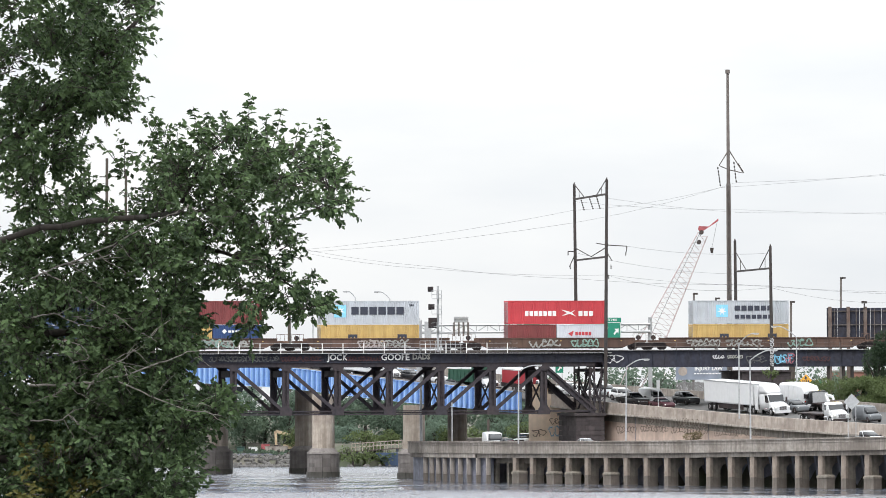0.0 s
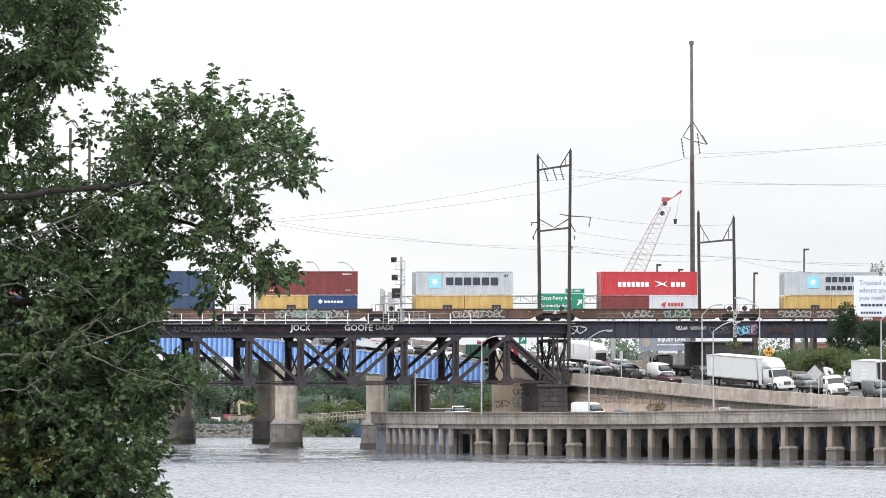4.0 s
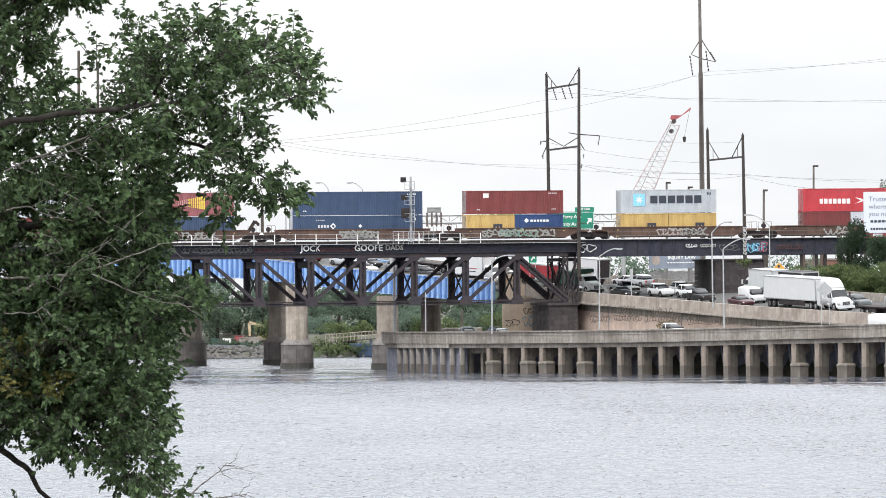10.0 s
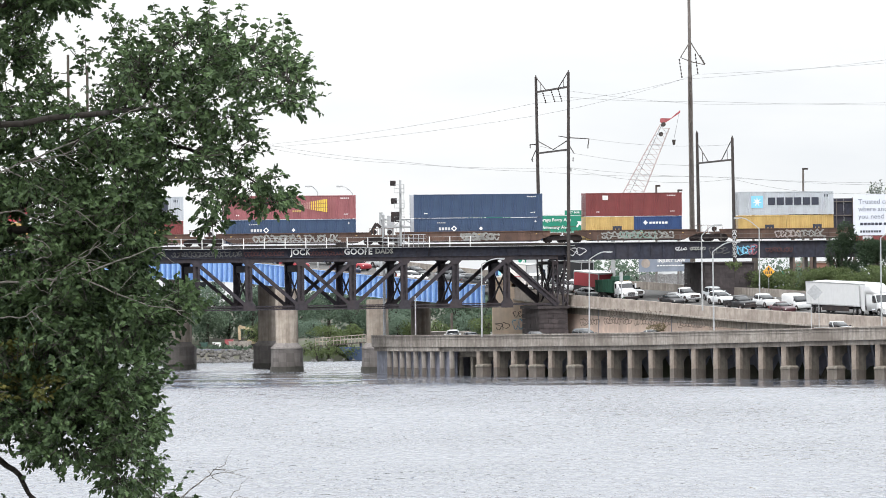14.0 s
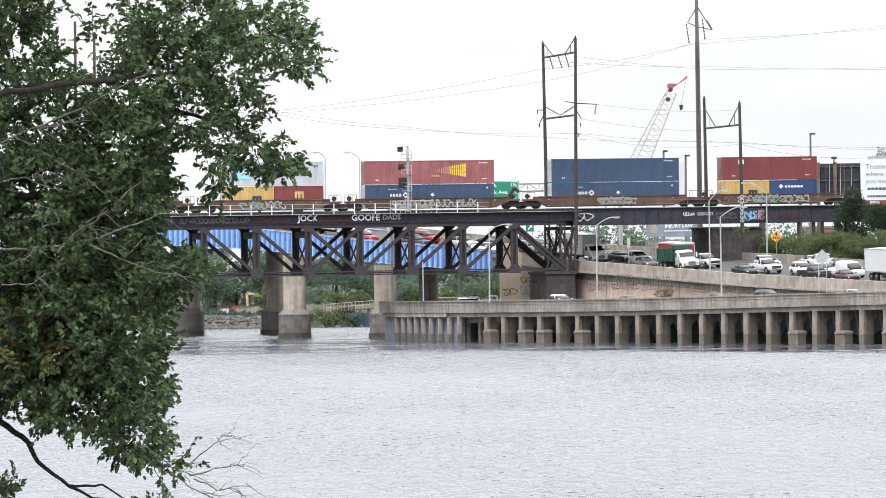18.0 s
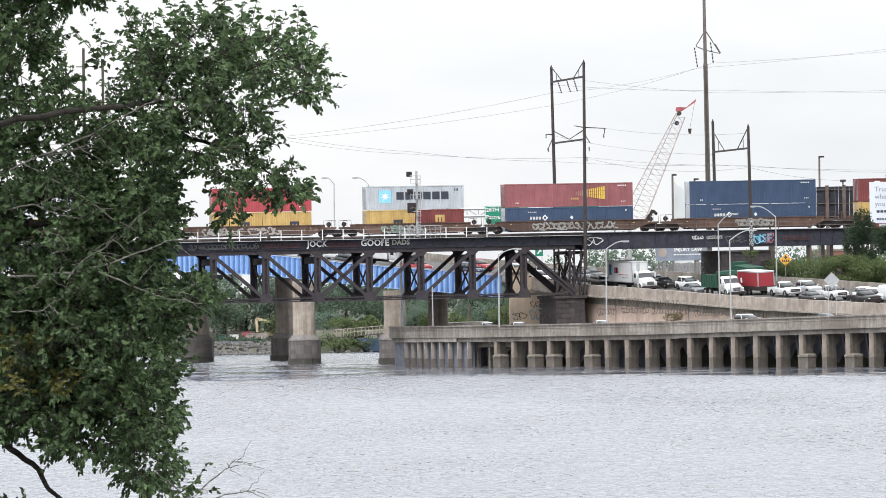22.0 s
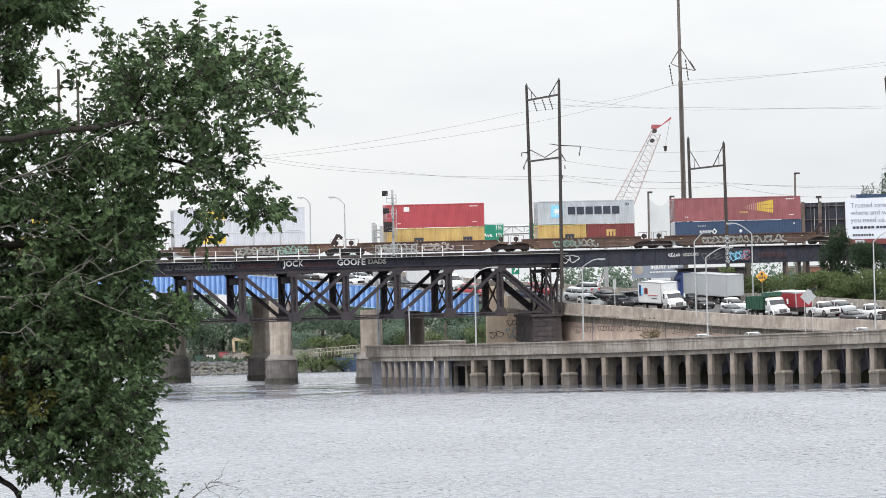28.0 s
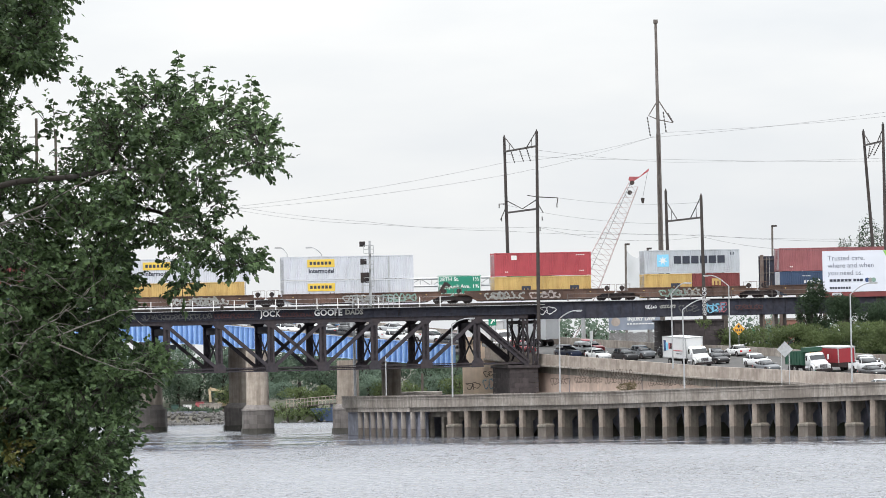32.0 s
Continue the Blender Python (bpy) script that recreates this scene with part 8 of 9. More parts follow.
    for _ in range(5):
        f = tree_rng.uniform(0, 1)
        px, pz = ax + (bx - ax) * f, az + (bz - az) * f
        limb([(px, pz, ay), (px + tree_rng.uniform(0.1, 0.45), pz + tree_rng.uniform(-0.3, 0.3), ay)], 0.006, 0.0025, "bare_twig", "twig", 4, 0.02)

# the crown, bough by bough: middle, half width and half height, leafy sprigs
foliage(-5.01, 14.95, 1.05, 0.7, 420)
foliage(-4.46, 14.88, 0.55, 0.6, 190)
foliage(-5.16, 14.19, 0.95, 0.6, 380)
foliage(-4.61, 13.98, 0.42, 0.38, 120)
foliage(-5.51, 13.44, 0.7, 0.6, 240)
foliage(-5.31, 13.13, 0.5, 0.3, 90)
foliage(-5.28, 12.68, 0.55, 0.4, 110)
foliage(-4.76, 12.69, 0.25, 0.16, 10)
foliage(-4.35, 13.07, 0.18, 0.2, 9)
foliage(-3.58, 12.90, 0.36, 0.36, 110)
foliage(-3.05, 13.12, 0.55, 0.42, 180)
foliage(-2.43, 13.02, 0.55, 0.38, 160)
foliage(-1.97, 12.74, 0.4, 0.26, 130)
foliage(-1.83, 12.71, 0.3, 0.24, 70)
foliage(-1.87, 12.58, 0.34, 0.2, 70)
foliage(-3.96, 13.42, 0.1, 0.2, 9)
foliage(-3.40, 12.66, 0.7, 0.5, 260)
foliage(-2.71, 12.51, 0.55, 0.42, 190)
foliage(-3.94, 12.25, 0.75, 0.45, 230)
foliage(-3.20, 12.00, 0.6, 0.42, 200)
foliage(-2.58, 11.96, 0.3, 0.42, 85)
foliage(-2.41, 11.54, 0.34, 0.25, 70, droop=0.3)
foliage(-2.12, 11.32, 0.28, 0.14, 40, droop=0.3)
foliage(-2.83, 11.44, 0.2, 0.4, 42, droop=0.4)
foliage(-2.83, 11.06, 0.09, 0.16, 12, droop=0.6)
foliage(-4.98, 11.92, 0.9, 0.6, 330)
foliage(-4.16, 11.56, 0.8, 0.6, 330)
foliage(-4.99, 10.95, 0.9, 0.75, 420)
foliage(-4.23, 10.80, 0.75, 0.6, 330)
foliage(-3.78, 11.21, 0.35, 0.5, 110)
foliage(-5.00, 9.92, 0.9, 0.7, 420)
foliage(-4.11, 9.97, 0.8, 0.55, 330)
foliage(-3.42, 9.97, 0.42, 0.28, 80)
foliage(-3.14, 10.03, 0.2, 0.3, 26)
foliage(-4.87, 9.09, 0.95, 0.65, 420)
foliage(-3.98, 9.28, 0.58, 0.55, 230)
foliage(-3.84, 8.66, 0.42, 0.42, 120, droop=0.2)
foliage(-4.55, 8.44, 0.8, 0.36, 190, droop=0.2)
foliage(-5.43, 8.6, 0.5, 0.2, 80, droop=0.2)
foliage(-3.88, 8.06, 0.42, 0.38, 85, droop=0.3)
foliage(-3.48, 7.69, 0.28, 0.22, 30, droop=0.3)
foliage(-3.72, 7.25, 0.2, 0.07, 9, droop=0.3)
foliage(-5.55, 7.44, 0.2, 0.16, 16)
foliage(-5.01, 9.09, 0.38, 0.3, 50, 2.2, "leaf_dry")
foliage(-5.28, 9.44, 0.2, 0.16, 22, 2.2, "leaf_dry")
for x, z, height, lean in ((-3.46, 13.40, 0.36, -0.05), (-3.36, 13.40, 0.26, 0.06), (-2.84, 13.55, 0.34, 0.03), (-2.85, 13.46, 0.2, -0.05), (-2.49, 13.44, 0.3, 0.07), (-2.60, 13.36, 0.28, -0.02),
                           (-1.96, 13.18, 0.42, 0.04), (-1.85, 13.05, 0.3, 0.07), (-1.80, 12.93, 0.2, 0.06), (-1.74, 12.84, 0.15, 0.09), (-3.92, 13.14, 0.3, -0.03), (-3.72, 13.20, 0.25, 0.02),
                           (-3.10, 13.40, 0.2, 0.02), (-2.26, 13.30, 0.24, 0.05), (-4.35, 13.05, 0.25, 0.0)):
    shoot(x, z, height, lean)
# unseen boughs above and before the view, added to shade the left crown
for x, z in ((-8.0, 15.6), (-6.2, 15.9), (-4.6, 16.2), (-7.2, 16.9), (-5.2, 17.4)):
    foliage(x, z, 1.5, 0.8, 300, 2.5, nearer=4.0)
# the crown goes on above and to the left of the part in view
foliage(-8.4, 15.0, 2.6, 2.4, 420)
for z in (9.0, 9.9, 10.8, 11.7):
    foliage(-6.05, z, 0.6, 0.6, 150)
foliage(-8.8, 11.5, 2.2, 2.0, 300)
for kind, sets in LEAF_SETS.items():
    centres, ways, sizes = (np.concatenate([s[i] for s in sets]) for i in range(3))
    order = np.argsort(centres[:, 2])
    cuts = 8 if kind == "leaf" else 1
    for chunk in np.array_split(order, cuts):
        ob = new("foliage", leaves_mesh("foliage", centres[chunk], ways[chunk], sizes[chunk], kind, tree_rng))
        ob.parent = tree
        tagged(ob, "dense dark green lobed maple leaves" if kind == "leaf" else "patch of yellowing dry leaves", kind="stuff")
# unseen loose leaves added overhead, only to shade the boughs below
INNER.append(np.stack([tree_rng.uniform(-9.5, -3.9, 9000), tree_rng.uniform(61.5, 67.0, 9000), tree_rng.uniform(15.9, 18.6, 9000)], 1))
centres = np.concatenate(INNER)
ways = tree_rng.normal(size=centres.shape) + np.array([0, 0, -0.3])
ob = new("foliage", leaves_mesh("foliage", centres, ways, tree_rng.uniform(0.07, 0.11, len(centres)), "leaf", tree_rng, plain=True))
ob.parent = tree
tagged(ob, "inner leaves of the crown and unseen leaves that shade it", kind="stuff")
bm = bmesh.new()
for a, b in TWIGS:
    rod(bm, a, b, 0.006, 0.003, 3)
tagged(part("twig", bm, "bark", tree), kind="stuff")


# ---- vehicles: x forward, wheels on z = 0 ----
PAINT = dict(white=(0.64, 0.65, 0.66), silver=(0.42, 0.44, 0.46), grey=(0.13, 0.14, 0.15), black=(0.018, 0.018, 0.02), maroon=(0.06, 0.018, 0.024),
             red=(0.30, 0.025, 0.035), green=(0.02, 0.075, 0.048), blue=(0.03, 0.07, 0.25), navy=(0.02, 0.03, 0.07), pale=(0.55, 0.57, 0.58))
for key, rgb in PAINT.items():
    M["paint_" + key] = mat(key + "_vehicle_paint", rgb, 0.28, 0, 1.5, 0.05, 0.12, tuple(c * 0.6 + 0.02 for c in rgb), 0.5, bump=0.0)
    M["box_" + key] = mat(key + "_box_panel", rgb, 0.55, 0, 1.5, 0.04, 0.08, tuple(c * 0.7 + 0.02 for c in rgb), 0.4, bump=0.03, streak=0.12)


def body_ring(w, zb, zs, zt):
    """Half a body's outline from sill to bonnet, and its mirror image."""
    half = [(w * 0.86, zb), (w * 0.97, zb + 0.07), (w, zb + 0.45 * (zs - zb)), (w * 0.985, zs), (w * 0.9, zs + 0.65 * (zt - zs)), (w * 0.6, zt), (w * 0.2, zt + 0.015)]
    return half + [(-y, z) for y, z in half[::-1]]


def shell(bm, levels, n=20, power=0.45):
    """A rounded cabin through levels: height, rear end, front end, half width."""
    rows = []
    for z, x0, x1, hw in levels:
        ring = []
        for k in range(n):
            a = (k + 0.5) * math.tau / n
            c, q = math.cos(a), math.sin(a)
            ring.append(bm.verts.new(((x0 + x1) / 2 + (x1 - x0) / 2 * math.copysign(abs(c) ** power, c), hw * math.copysign(abs(q) ** power, q), z)))
        rows.append(ring)
    for a, b in zip(rows, rows[1:]):
        for k in range(n):
            j = (k + 1) % n
            bm.faces.new((a[k], a[j], b[j], b[k]))
    bm.faces.new(rows[0][::-1]), bm.faces.new(rows[-1])


def wheels(v, spots, r, w, half):
    for x in spots:
        for side in (-1, 1):
            y = side * (half - w / 2)
            bm = bmesh.new()
            rod(bm, (x, y - w / 2, r), (x, y + w / 2, r), r, r, 16)
            tyre = part("wheel", bm, "rubber", v)
            bm = bmesh.new()
            out = y + side * (w / 2 + 0.01)
            rod(bm, (x, out - side * 0.03, r), (x, out, r), r * 0.64, r * 0.5, 12)
            part("rim", bm, "chrome", tyre)


def lamps(v, x, z, half, back=None, h=0.14, w=0.34):
    for side in (-1, 1):
        bm = bmesh.new()
        y = side * (half - w / 2 - 0.1)
        prism(bm, [(x - 0.34, z - h * 0.2), (x - 0.02, z - h / 2), (x + 0.015, z), (x - 0.04, z + h * 0.4), (x - 0.36, z + h * 0.7)], y - w / 2, y + w / 2)
        part("headlamp", bm, "lamp", v)
        if back is not None:
            bm = bmesh.new()
            box(bm, back - 0.015, back + 0.14, y - 0.13, y + 0.13, z - 0.02, z + 0.2)
            part("tail_lamp", bm, "taillamp", v)


def cabin(v, paint, levels, posts, thick=0.07):
    """Glass all round, painted pillars and a rounded roof; the last two levels make the roof."""
    bm = bmesh.new()
    shell(bm, levels[:-1])
    part("glazing", bm, "glass", v, smooth=True)
    bm = bmesh.new()
    (za, a0, a1, aw), (zb, b0, b1, bw) = levels[-2:]
    shell(bm, [(za - 0.05, a0 - 0.03, a1 + 0.04, aw + 0.015), (za + 0.02, a0, a1, aw), ((za + zb) / 2 + 0.02, (a0 * 0.6 + b0 * 0.4), (a1 * 0.6 + b1 * 0.4), (aw * 0.6 + bw * 0.4)), (zb, b0, b1, bw)])
    part("roof", bm, paint, v, smooth=True)
    z0, x0, x1, w0 = levels[0]
    for side in (-1, 1):
        for f in posts:
            bm = bmesh.new()
            last = None
            for z, r0, r1, hw in levels[:-1]:
                c = max(-1.0, min(1.0, 2 * f - 1))
                x = (r0 + r1) / 2 + (r1 - r0) / 2 * c
                q = max(0.0, 1 - abs(c) ** (1 / 0.45)) ** 0.45
                p = Vector((x, side * (hw * max(q, 0.62) + 0.012), z))
                if last is not None:
                    beam(bm, last, p, thick, 0.05, (0, 1, 0))
                last = p
            part("pillar", bm, paint, v)


CAR_SHAPES = dict(
    sedan=(4.7, 1.82, [(2.35, 0.6, 0.36, 0.52, 0.58), (2.31, 0.78, 0.28, 0.6, 0.68), (2.12, 0.92, 0.22, 0.68, 0.77), (1.6, 1.0, 0.2, 0.77, 0.88), (1.05, 1.0, 0.2, 0.82, 0.95), (0.0, 1.0, 0.2, 0.85, 0.96),
                       (-1.3, 1.0, 0.2, 0.88, 1.0), (-1.95, 0.97, 0.24, 0.88, 1.04), (-2.25, 0.88, 0.34, 0.86, 1.02), (-2.34, 0.74, 0.42, 0.8, 0.94)],
           [(0.9, -1.95, 1.3, 0.83), (1.18, -1.45, 0.72, 0.74), (1.38, -0.95, 0.2, 0.63), (1.46, -0.72, -0.05, 0.48)], 0.33),
    suv=(4.7, 1.88, [(2.35, 0.66, 0.42, 0.68, 0.8), (2.31, 0.84, 0.34, 0.78, 0.92), (2.12, 0.95, 0.28, 0.86, 1.0), (1.6, 1.0, 0.26, 0.93, 1.06), (1.05, 1.0, 0.26, 0.98, 1.1), (0.0, 1.0, 0.26, 1.0, 1.1),
                     (-1.3, 1.0, 0.26, 1.03, 1.12), (-1.95, 0.99, 0.28, 1.03, 1.13), (-2.25, 0.93, 0.36, 1.02, 1.12), (-2.35, 0.8, 0.46, 0.95, 1.06)],
         [(1.06, -2.28, 1.3, 0.87), (1.36, -2.16, 0.82, 0.79), (1.62, -1.95, 0.3, 0.69), (1.73, -1.7, -0.02, 0.54)], 0.37),
    van=(5.5, 2.0, [(2.75, 0.66, 0.45, 0.8, 0.92), (2.7, 0.85, 0.36, 0.92, 1.05), (2.45, 0.96, 0.3, 1.0, 1.14), (2.0, 1.0, 0.28, 1.06, 1.2), (1.4, 1.0, 0.28, 1.08, 1.24), (0.8, 1.0, 0.28, 1.1, 1.26), (0.66, 1.0, 0.28, 2.05, 2.26),
                    (-1.0, 1.0, 0.28, 2.12, 2.34), (-2.5, 1.0, 0.3, 2.1, 2.32), (-2.7, 0.97, 0.36, 2.0, 2.25), (-2.75, 0.92, 0.45, 1.9, 2.15)],
         [(1.2, 0.5, 2.0, 0.92), (1.6, 0.5, 1.66, 0.88), (2.06, 0.5, 1.15, 0.82), (2.26, 0.4, 0.8, 0.7)], 0.36))


def arches(v, spots, hw, z, r):
    for x in spots:
        for side in (-1, 1):
            bm = bmesh.new()
            pts = [(x + r * math.cos(a), z + r * math.sin(a)) for a in steps(-0.35, math.pi + 0.35, 12)]
            prism(bm, pts, *sorted((side * (hw + 0.006), side * (hw - 0.3))))
            part("wheel_arch", bm, "dark", v)


def car(kind, paint, m):
    """A saloon, a tall estate or a van, lofted from stations along its length."""
    L, W, stations, levels, r = CAR_SHAPES[kind]
    v = thing("car" if kind != "van" else "van", m, paint + dict(sedan=" saloon car in slow traffic", suv=" sport utility car in slow traffic", van=" delivery van on the road")[kind],
              "car" if kind != "van" else "van", "road vehicles")
    h, hw = L / 2, W / 2
    bm = bmesh.new()
    loft(bm, [(x, body_ring(hw * w, zb, zs, zt)) for x, w, zb, zs, zt in stations])
    part("body", bm, "paint_" + paint, v, smooth=True)
    bm = bmesh.new()
    box(bm, -h + 0.6, h - 0.6, -hw * 0.985, hw * 0.985, 0.2, 0.3)
    part("sill", bm, "dark", v)
    spots = (-h + 0.92, h - 0.9)
    arches(v, spots, hw, r, r + 0.07)
    cabin(v, "paint_" + paint, levels, dict(sedan=(0.9, 0.52, 0.12), suv=(0.9, 0.56, 0.3, 0.07), van=(0.9,))[kind])
    for side in (-1, 1):
        bm = bmesh.new()
        x, z = levels[0][2] - 0.55, levels[0][0] + 0.03
        prism(bm, [(x - 0.06, z), (x + 0.1, z + 0.02), (x + 0.08, z + 0.13), (x - 0.06, z + 0.15)], *sorted((side * (hw - 0.02), side * (hw + 0.18))))
        part("mirror", bm, "paint_" + paint, v)
        bm = bmesh.new()
        z = stations[4][3] - 0.1
        for x in (-0.95, 0.05):
            box(bm, x, x + 0.16, *sorted((side * hw * 0.98, side * (hw + 0.012))), z, z + 0.035)
        part("door_handle", bm, "chrome", v)
    low = stations[1][3]
    bm = bmesh.new()
    box(bm, h - 0.12, h - 0.004, -hw * 0.56, hw * 0.56, low - 0.16, low + 0.0)
    part("grille", bm, "dark", v)
    bm = bmesh.new()
    box(bm, h - 0.14, h - 0.012, -hw * 0.66, hw * 0.66, stations[1][2] + 0.02, stations[1][2] + 0.13)
    part("air_intake", bm, "dark", v)
    lamps(v, h - 0.05, low + 0.02, hw, -h)
    wheels(v, spots, r, 0.22, hw)
    return v


def pickup(paint, m, label):
    v = thing("pickup_truck", m, label, "pickup truck", "road vehicles")
    h, hw = 2.9, 1.0
    bm = bmesh.new()
    loft(bm, [(x, body_ring(hw * w, zb, zs, zt)) for x, w, zb, zs, zt in
              ((2.92, 0.78, 0.5, 0.9, 1.04), (2.88, 0.9, 0.42, 0.98, 1.12), (2.7, 0.97, 0.4, 1.04, 1.17), (2.1, 1.0, 0.4, 1.08, 1.22), (1.45, 1.0, 0.4, 1.1, 1.24), (0.2, 1.0, 0.4, 1.12, 1.2), (-0.75, 1.0, 0.4, 1.12, 1.2))])
    part("body", bm, "paint_" + paint, v, smooth=True)
    bm = bmesh.new()
    box(bm, -h, -0.74, -hw, hw, 0.5, 0.72)
    for side in (-1, 1):
        box(bm, -h, -0.74, *sorted((side * hw, side * (hw - 0.1))), 0.7, 1.17)
    box(bm, -h, -h + 0.08, -hw + 0.1, hw - 0.1, 0.7, 1.15)
    part("bed", bm, "paint_" + paint, v)
    arches(v, (-h + 1.1, h - 1.0), hw, 0.42, 0.5)
    cabin(v, "paint_" + paint, [(1.18, -0.8, 1.62, 0.92), (1.5, -0.76, 1.15, 0.84), (1.8, -0.7, 0.66, 0.74), (1.9, -0.55, 0.4, 0.6)], (0.9, 0.5, 0.05))
    for side in (-1, 1):
        bm = bmesh.new()
        box(bm, 1.05, 1.2, *sorted((side * (hw + 0.01), side * (hw + 0.22))), 1.2, 1.42)
        part("mirror", bm, "dark", v)
    bm = bmesh.new()
    box(bm, h - 0.1, h + 0.035, -0.66, 0.66, 0.68, 1.02)
    g = part("grille", bm, "dark", v)
    bm = bmesh.new()
    box(bm, h + 0.03, h + 0.05, -0.6, 0.6, 0.83, 0.87)
    part("bar", bm, "chrome", g)
    bm = bmesh.new()
    box(bm, h - 0.15, h + 0.08, -hw + 0.08, hw - 0.08, 0.44, 0.62)
    soften(bm, 0.04)
    part("bumper", bm, "chrome" if paint == "white" else "dark", v)
    lamps(v, h + 0.01, 0.9, hw, -h, 0.2, 0.26)
    wheels(v, (-h + 1.1, h - 1.0), 0.42, 0.26, hw)
    return v


def truck_cab(v, front, paint, height=2.5, sleeper=0.0, hood=1.1):
    """A bonneted truck cab whose nose is at x = front."""
    hw = 1.15
    bm = bmesh.new()
    b = front - hood
    loft(bm, [(x, body_ring(w, zb, zs, zt)) for x, w, zb, zs, zt in
              ((front + 0.04, 0.56, 0.72, 1.1, 1.22), (front, 0.7, 0.62, 1.2, 1.36), (front - 0.25, 0.86, 0.58, 1.32, 1.52), (front - 0.7, 0.98, 0.58, 1.42, 1.62), (b, 1.08, 0.6, 1.52, 1.74), (b - 0.2, 1.1, 0.6, 1.55, 1.78))])
    part("hood", bm, paint, v, smooth=True)
    back = b - 1.5 - sleeper
    bm = bmesh.new()
    shell(bm, [(0.68, back, b + 0.02, hw), (1.66, back, b + 0.05, hw), (height - 0.1, back, b - 0.42, hw * 0.97), (height + 0.08, back + 0.03, b - 0.6, hw * 0.92), (height + 0.16, back + 0.12, b - 0.8, hw * 0.78)], 28, 0.3)
    part("cab", bm, paint, v, smooth=True)
    bm = bmesh.new()
    prism(bm, [(b + 0.07, 1.74), (b - 0.355, height - 0.14), (b - 0.5, height - 0.2), (b - 0.1, 1.7)], -hw + 0.16, hw - 0.16)
    soften(bm, 0.03)
    part("windscreen", bm, "glass", v)
    for side in (-1, 1):
        bm = bmesh.new()
        prism(bm, [(b - 0.22, 1.68), (b - 0.58, height - 0.16), (b - 1.15, height - 0.16), (b - 1.15, 1.68)], *sorted((side * (hw + 0.012), side * (hw - 0.05))))
        part("side_window", bm, "glass", v)
        bm = bmesh.new()
        box(bm, b - 0.1, b + 0.03, *sorted((side * (hw + 0.15), side * (hw + 0.34))), 1.68, 2.3)
        soften(bm, 0.03)
        part("mirror", bm, "dark" if sleeper else paint, v)
        bm = bmesh.new()
        beam(bm, (b - 0.05, side * hw, 1.75), (b - 0.05, side * (hw + 0.2), 1.8), 0.05)
        part("mirror_arm", bm, "dark", v)
        bm = bmesh.new()
        x = front - 1.0
        pts = [(x + 0.66 * math.cos(a), 0.5 + 0.68 * math.sin(a)) for a in steps(0, math.pi, 10)] + [(x + 0.54 * math.cos(a), 0.5 + 0.56 * math.sin(a)) for a in steps(math.pi, 0, 10)]
        prism(bm, pts, *sorted((side * 1.2, side * 0.84)))
        part("fender", bm, paint, v, smooth=False)
        bm = bmesh.new()
        rod(bm, (b - 1.3, side * 0.95, 0.75), (b - 0.4, side * 0.95, 0.75), 0.28, 0.28, 12)
        part("fuel_tank", bm, "chrome", v)
    bm = bmesh.new()
    prism(bm, [(front - 0.1, 0.7), (front + 0.055, 0.74), (front + 0.065, 1.16), (front - 0.05, 1.3)], -0.5, 0.5)
    g = part("grille", bm, "dark", v)
    for z in (0.8, 0.91, 1.02, 1.13):
        bm = bmesh.new()
        box(bm, front + 0.05, front + 0.08, -0.47, 0.47, z - 0.025, z + 0.025)
        part("bar", bm, "chrome", g)
    bm = bmesh.new()
    box(bm, front - 0.2, front + 0.16, -1.14, 1.14, 0.36, 0.64)
    soften(bm, 0.07)
    part("bumper", bm, paint if sleeper else "dark", v)
    lamps(v, front - 0.1, 1.04, 1.16, None, 0.28, 0.3)
    bm = bmesh.new()
    for y in (-0.6, -0.2, 0.2, 0.6):
        box(bm, b - 0.85, b - 0.75, y - 0.05, y + 0.05, height + 0.13, height + 0.2)
    part("roof_marker", bm, "yellow", v)


def cargo_box(v, x0, x1, z0, z1, material, hw=1.28, name="cargo_box"):
    bm = bmesh.new()
    box(bm, x0, x1, -hw, hw, z0, z1)
    b = part(name, bm, material, v)
    for z in (z0 + 0.03, z1 - 0.03):
        for side in (-1, 1):
            bm = bmesh.new()
            box(bm, x0 - 0.02, x1 + 0.02, *sorted((side * (hw + 0.03), side * (hw - 0.04))), z - 0.07, z + 0.07)
            part("edge_rail", bm, "galv", b)
    for x in (x0, x1):
        bm = bmesh.new()
        for side in (-1, 1):
            box(bm, x - 0.03, x + 0.03, *sorted((side * (hw + 0.035), side * (hw - 0.1))), z0, z1)
        for z in (z0 + 0.06, z1 - 0.06):
            box(bm, x - 0.025, x + 0.025, -hw + 0.1, hw - 0.1, z - 0.06, z + 0.06)
        part("end_frame", bm, "galv", b)
    return b


def semi(m, cab_paint, box_material, label, length=12.0):
    v = thing("semi_truck", m, label, "truck", "road vehicles")
    x1 = 4.6
    cargo_box(v, x1 - length, x1, 1.15, 3.95, box_material)
    truck_cab(v, 10.4, cab_paint, 2.75, 1.6, 1.6)
    bm = bmesh.new()
    shell(bm, [(2.7, 5.6, 8.3, 1.12), (3.15, 5.6, 8.02, 1.12), (3.6, 5.6, 7.5, 1.1), (3.9, 5.6, 6.9, 1.02), (4.0, 5.65, 6.5, 0.85)], 28, 0.32)
    part("roof_fairing", bm, cab_paint, v, smooth=True)
    for side in (-1, 1):
        bm = bmesh.new()
        box(bm, 4.75, 5.65, *sorted((side * 1.16, side * 1.1)), 0.6, 3.7)
        part("side_fairing", bm, cab_paint, v)
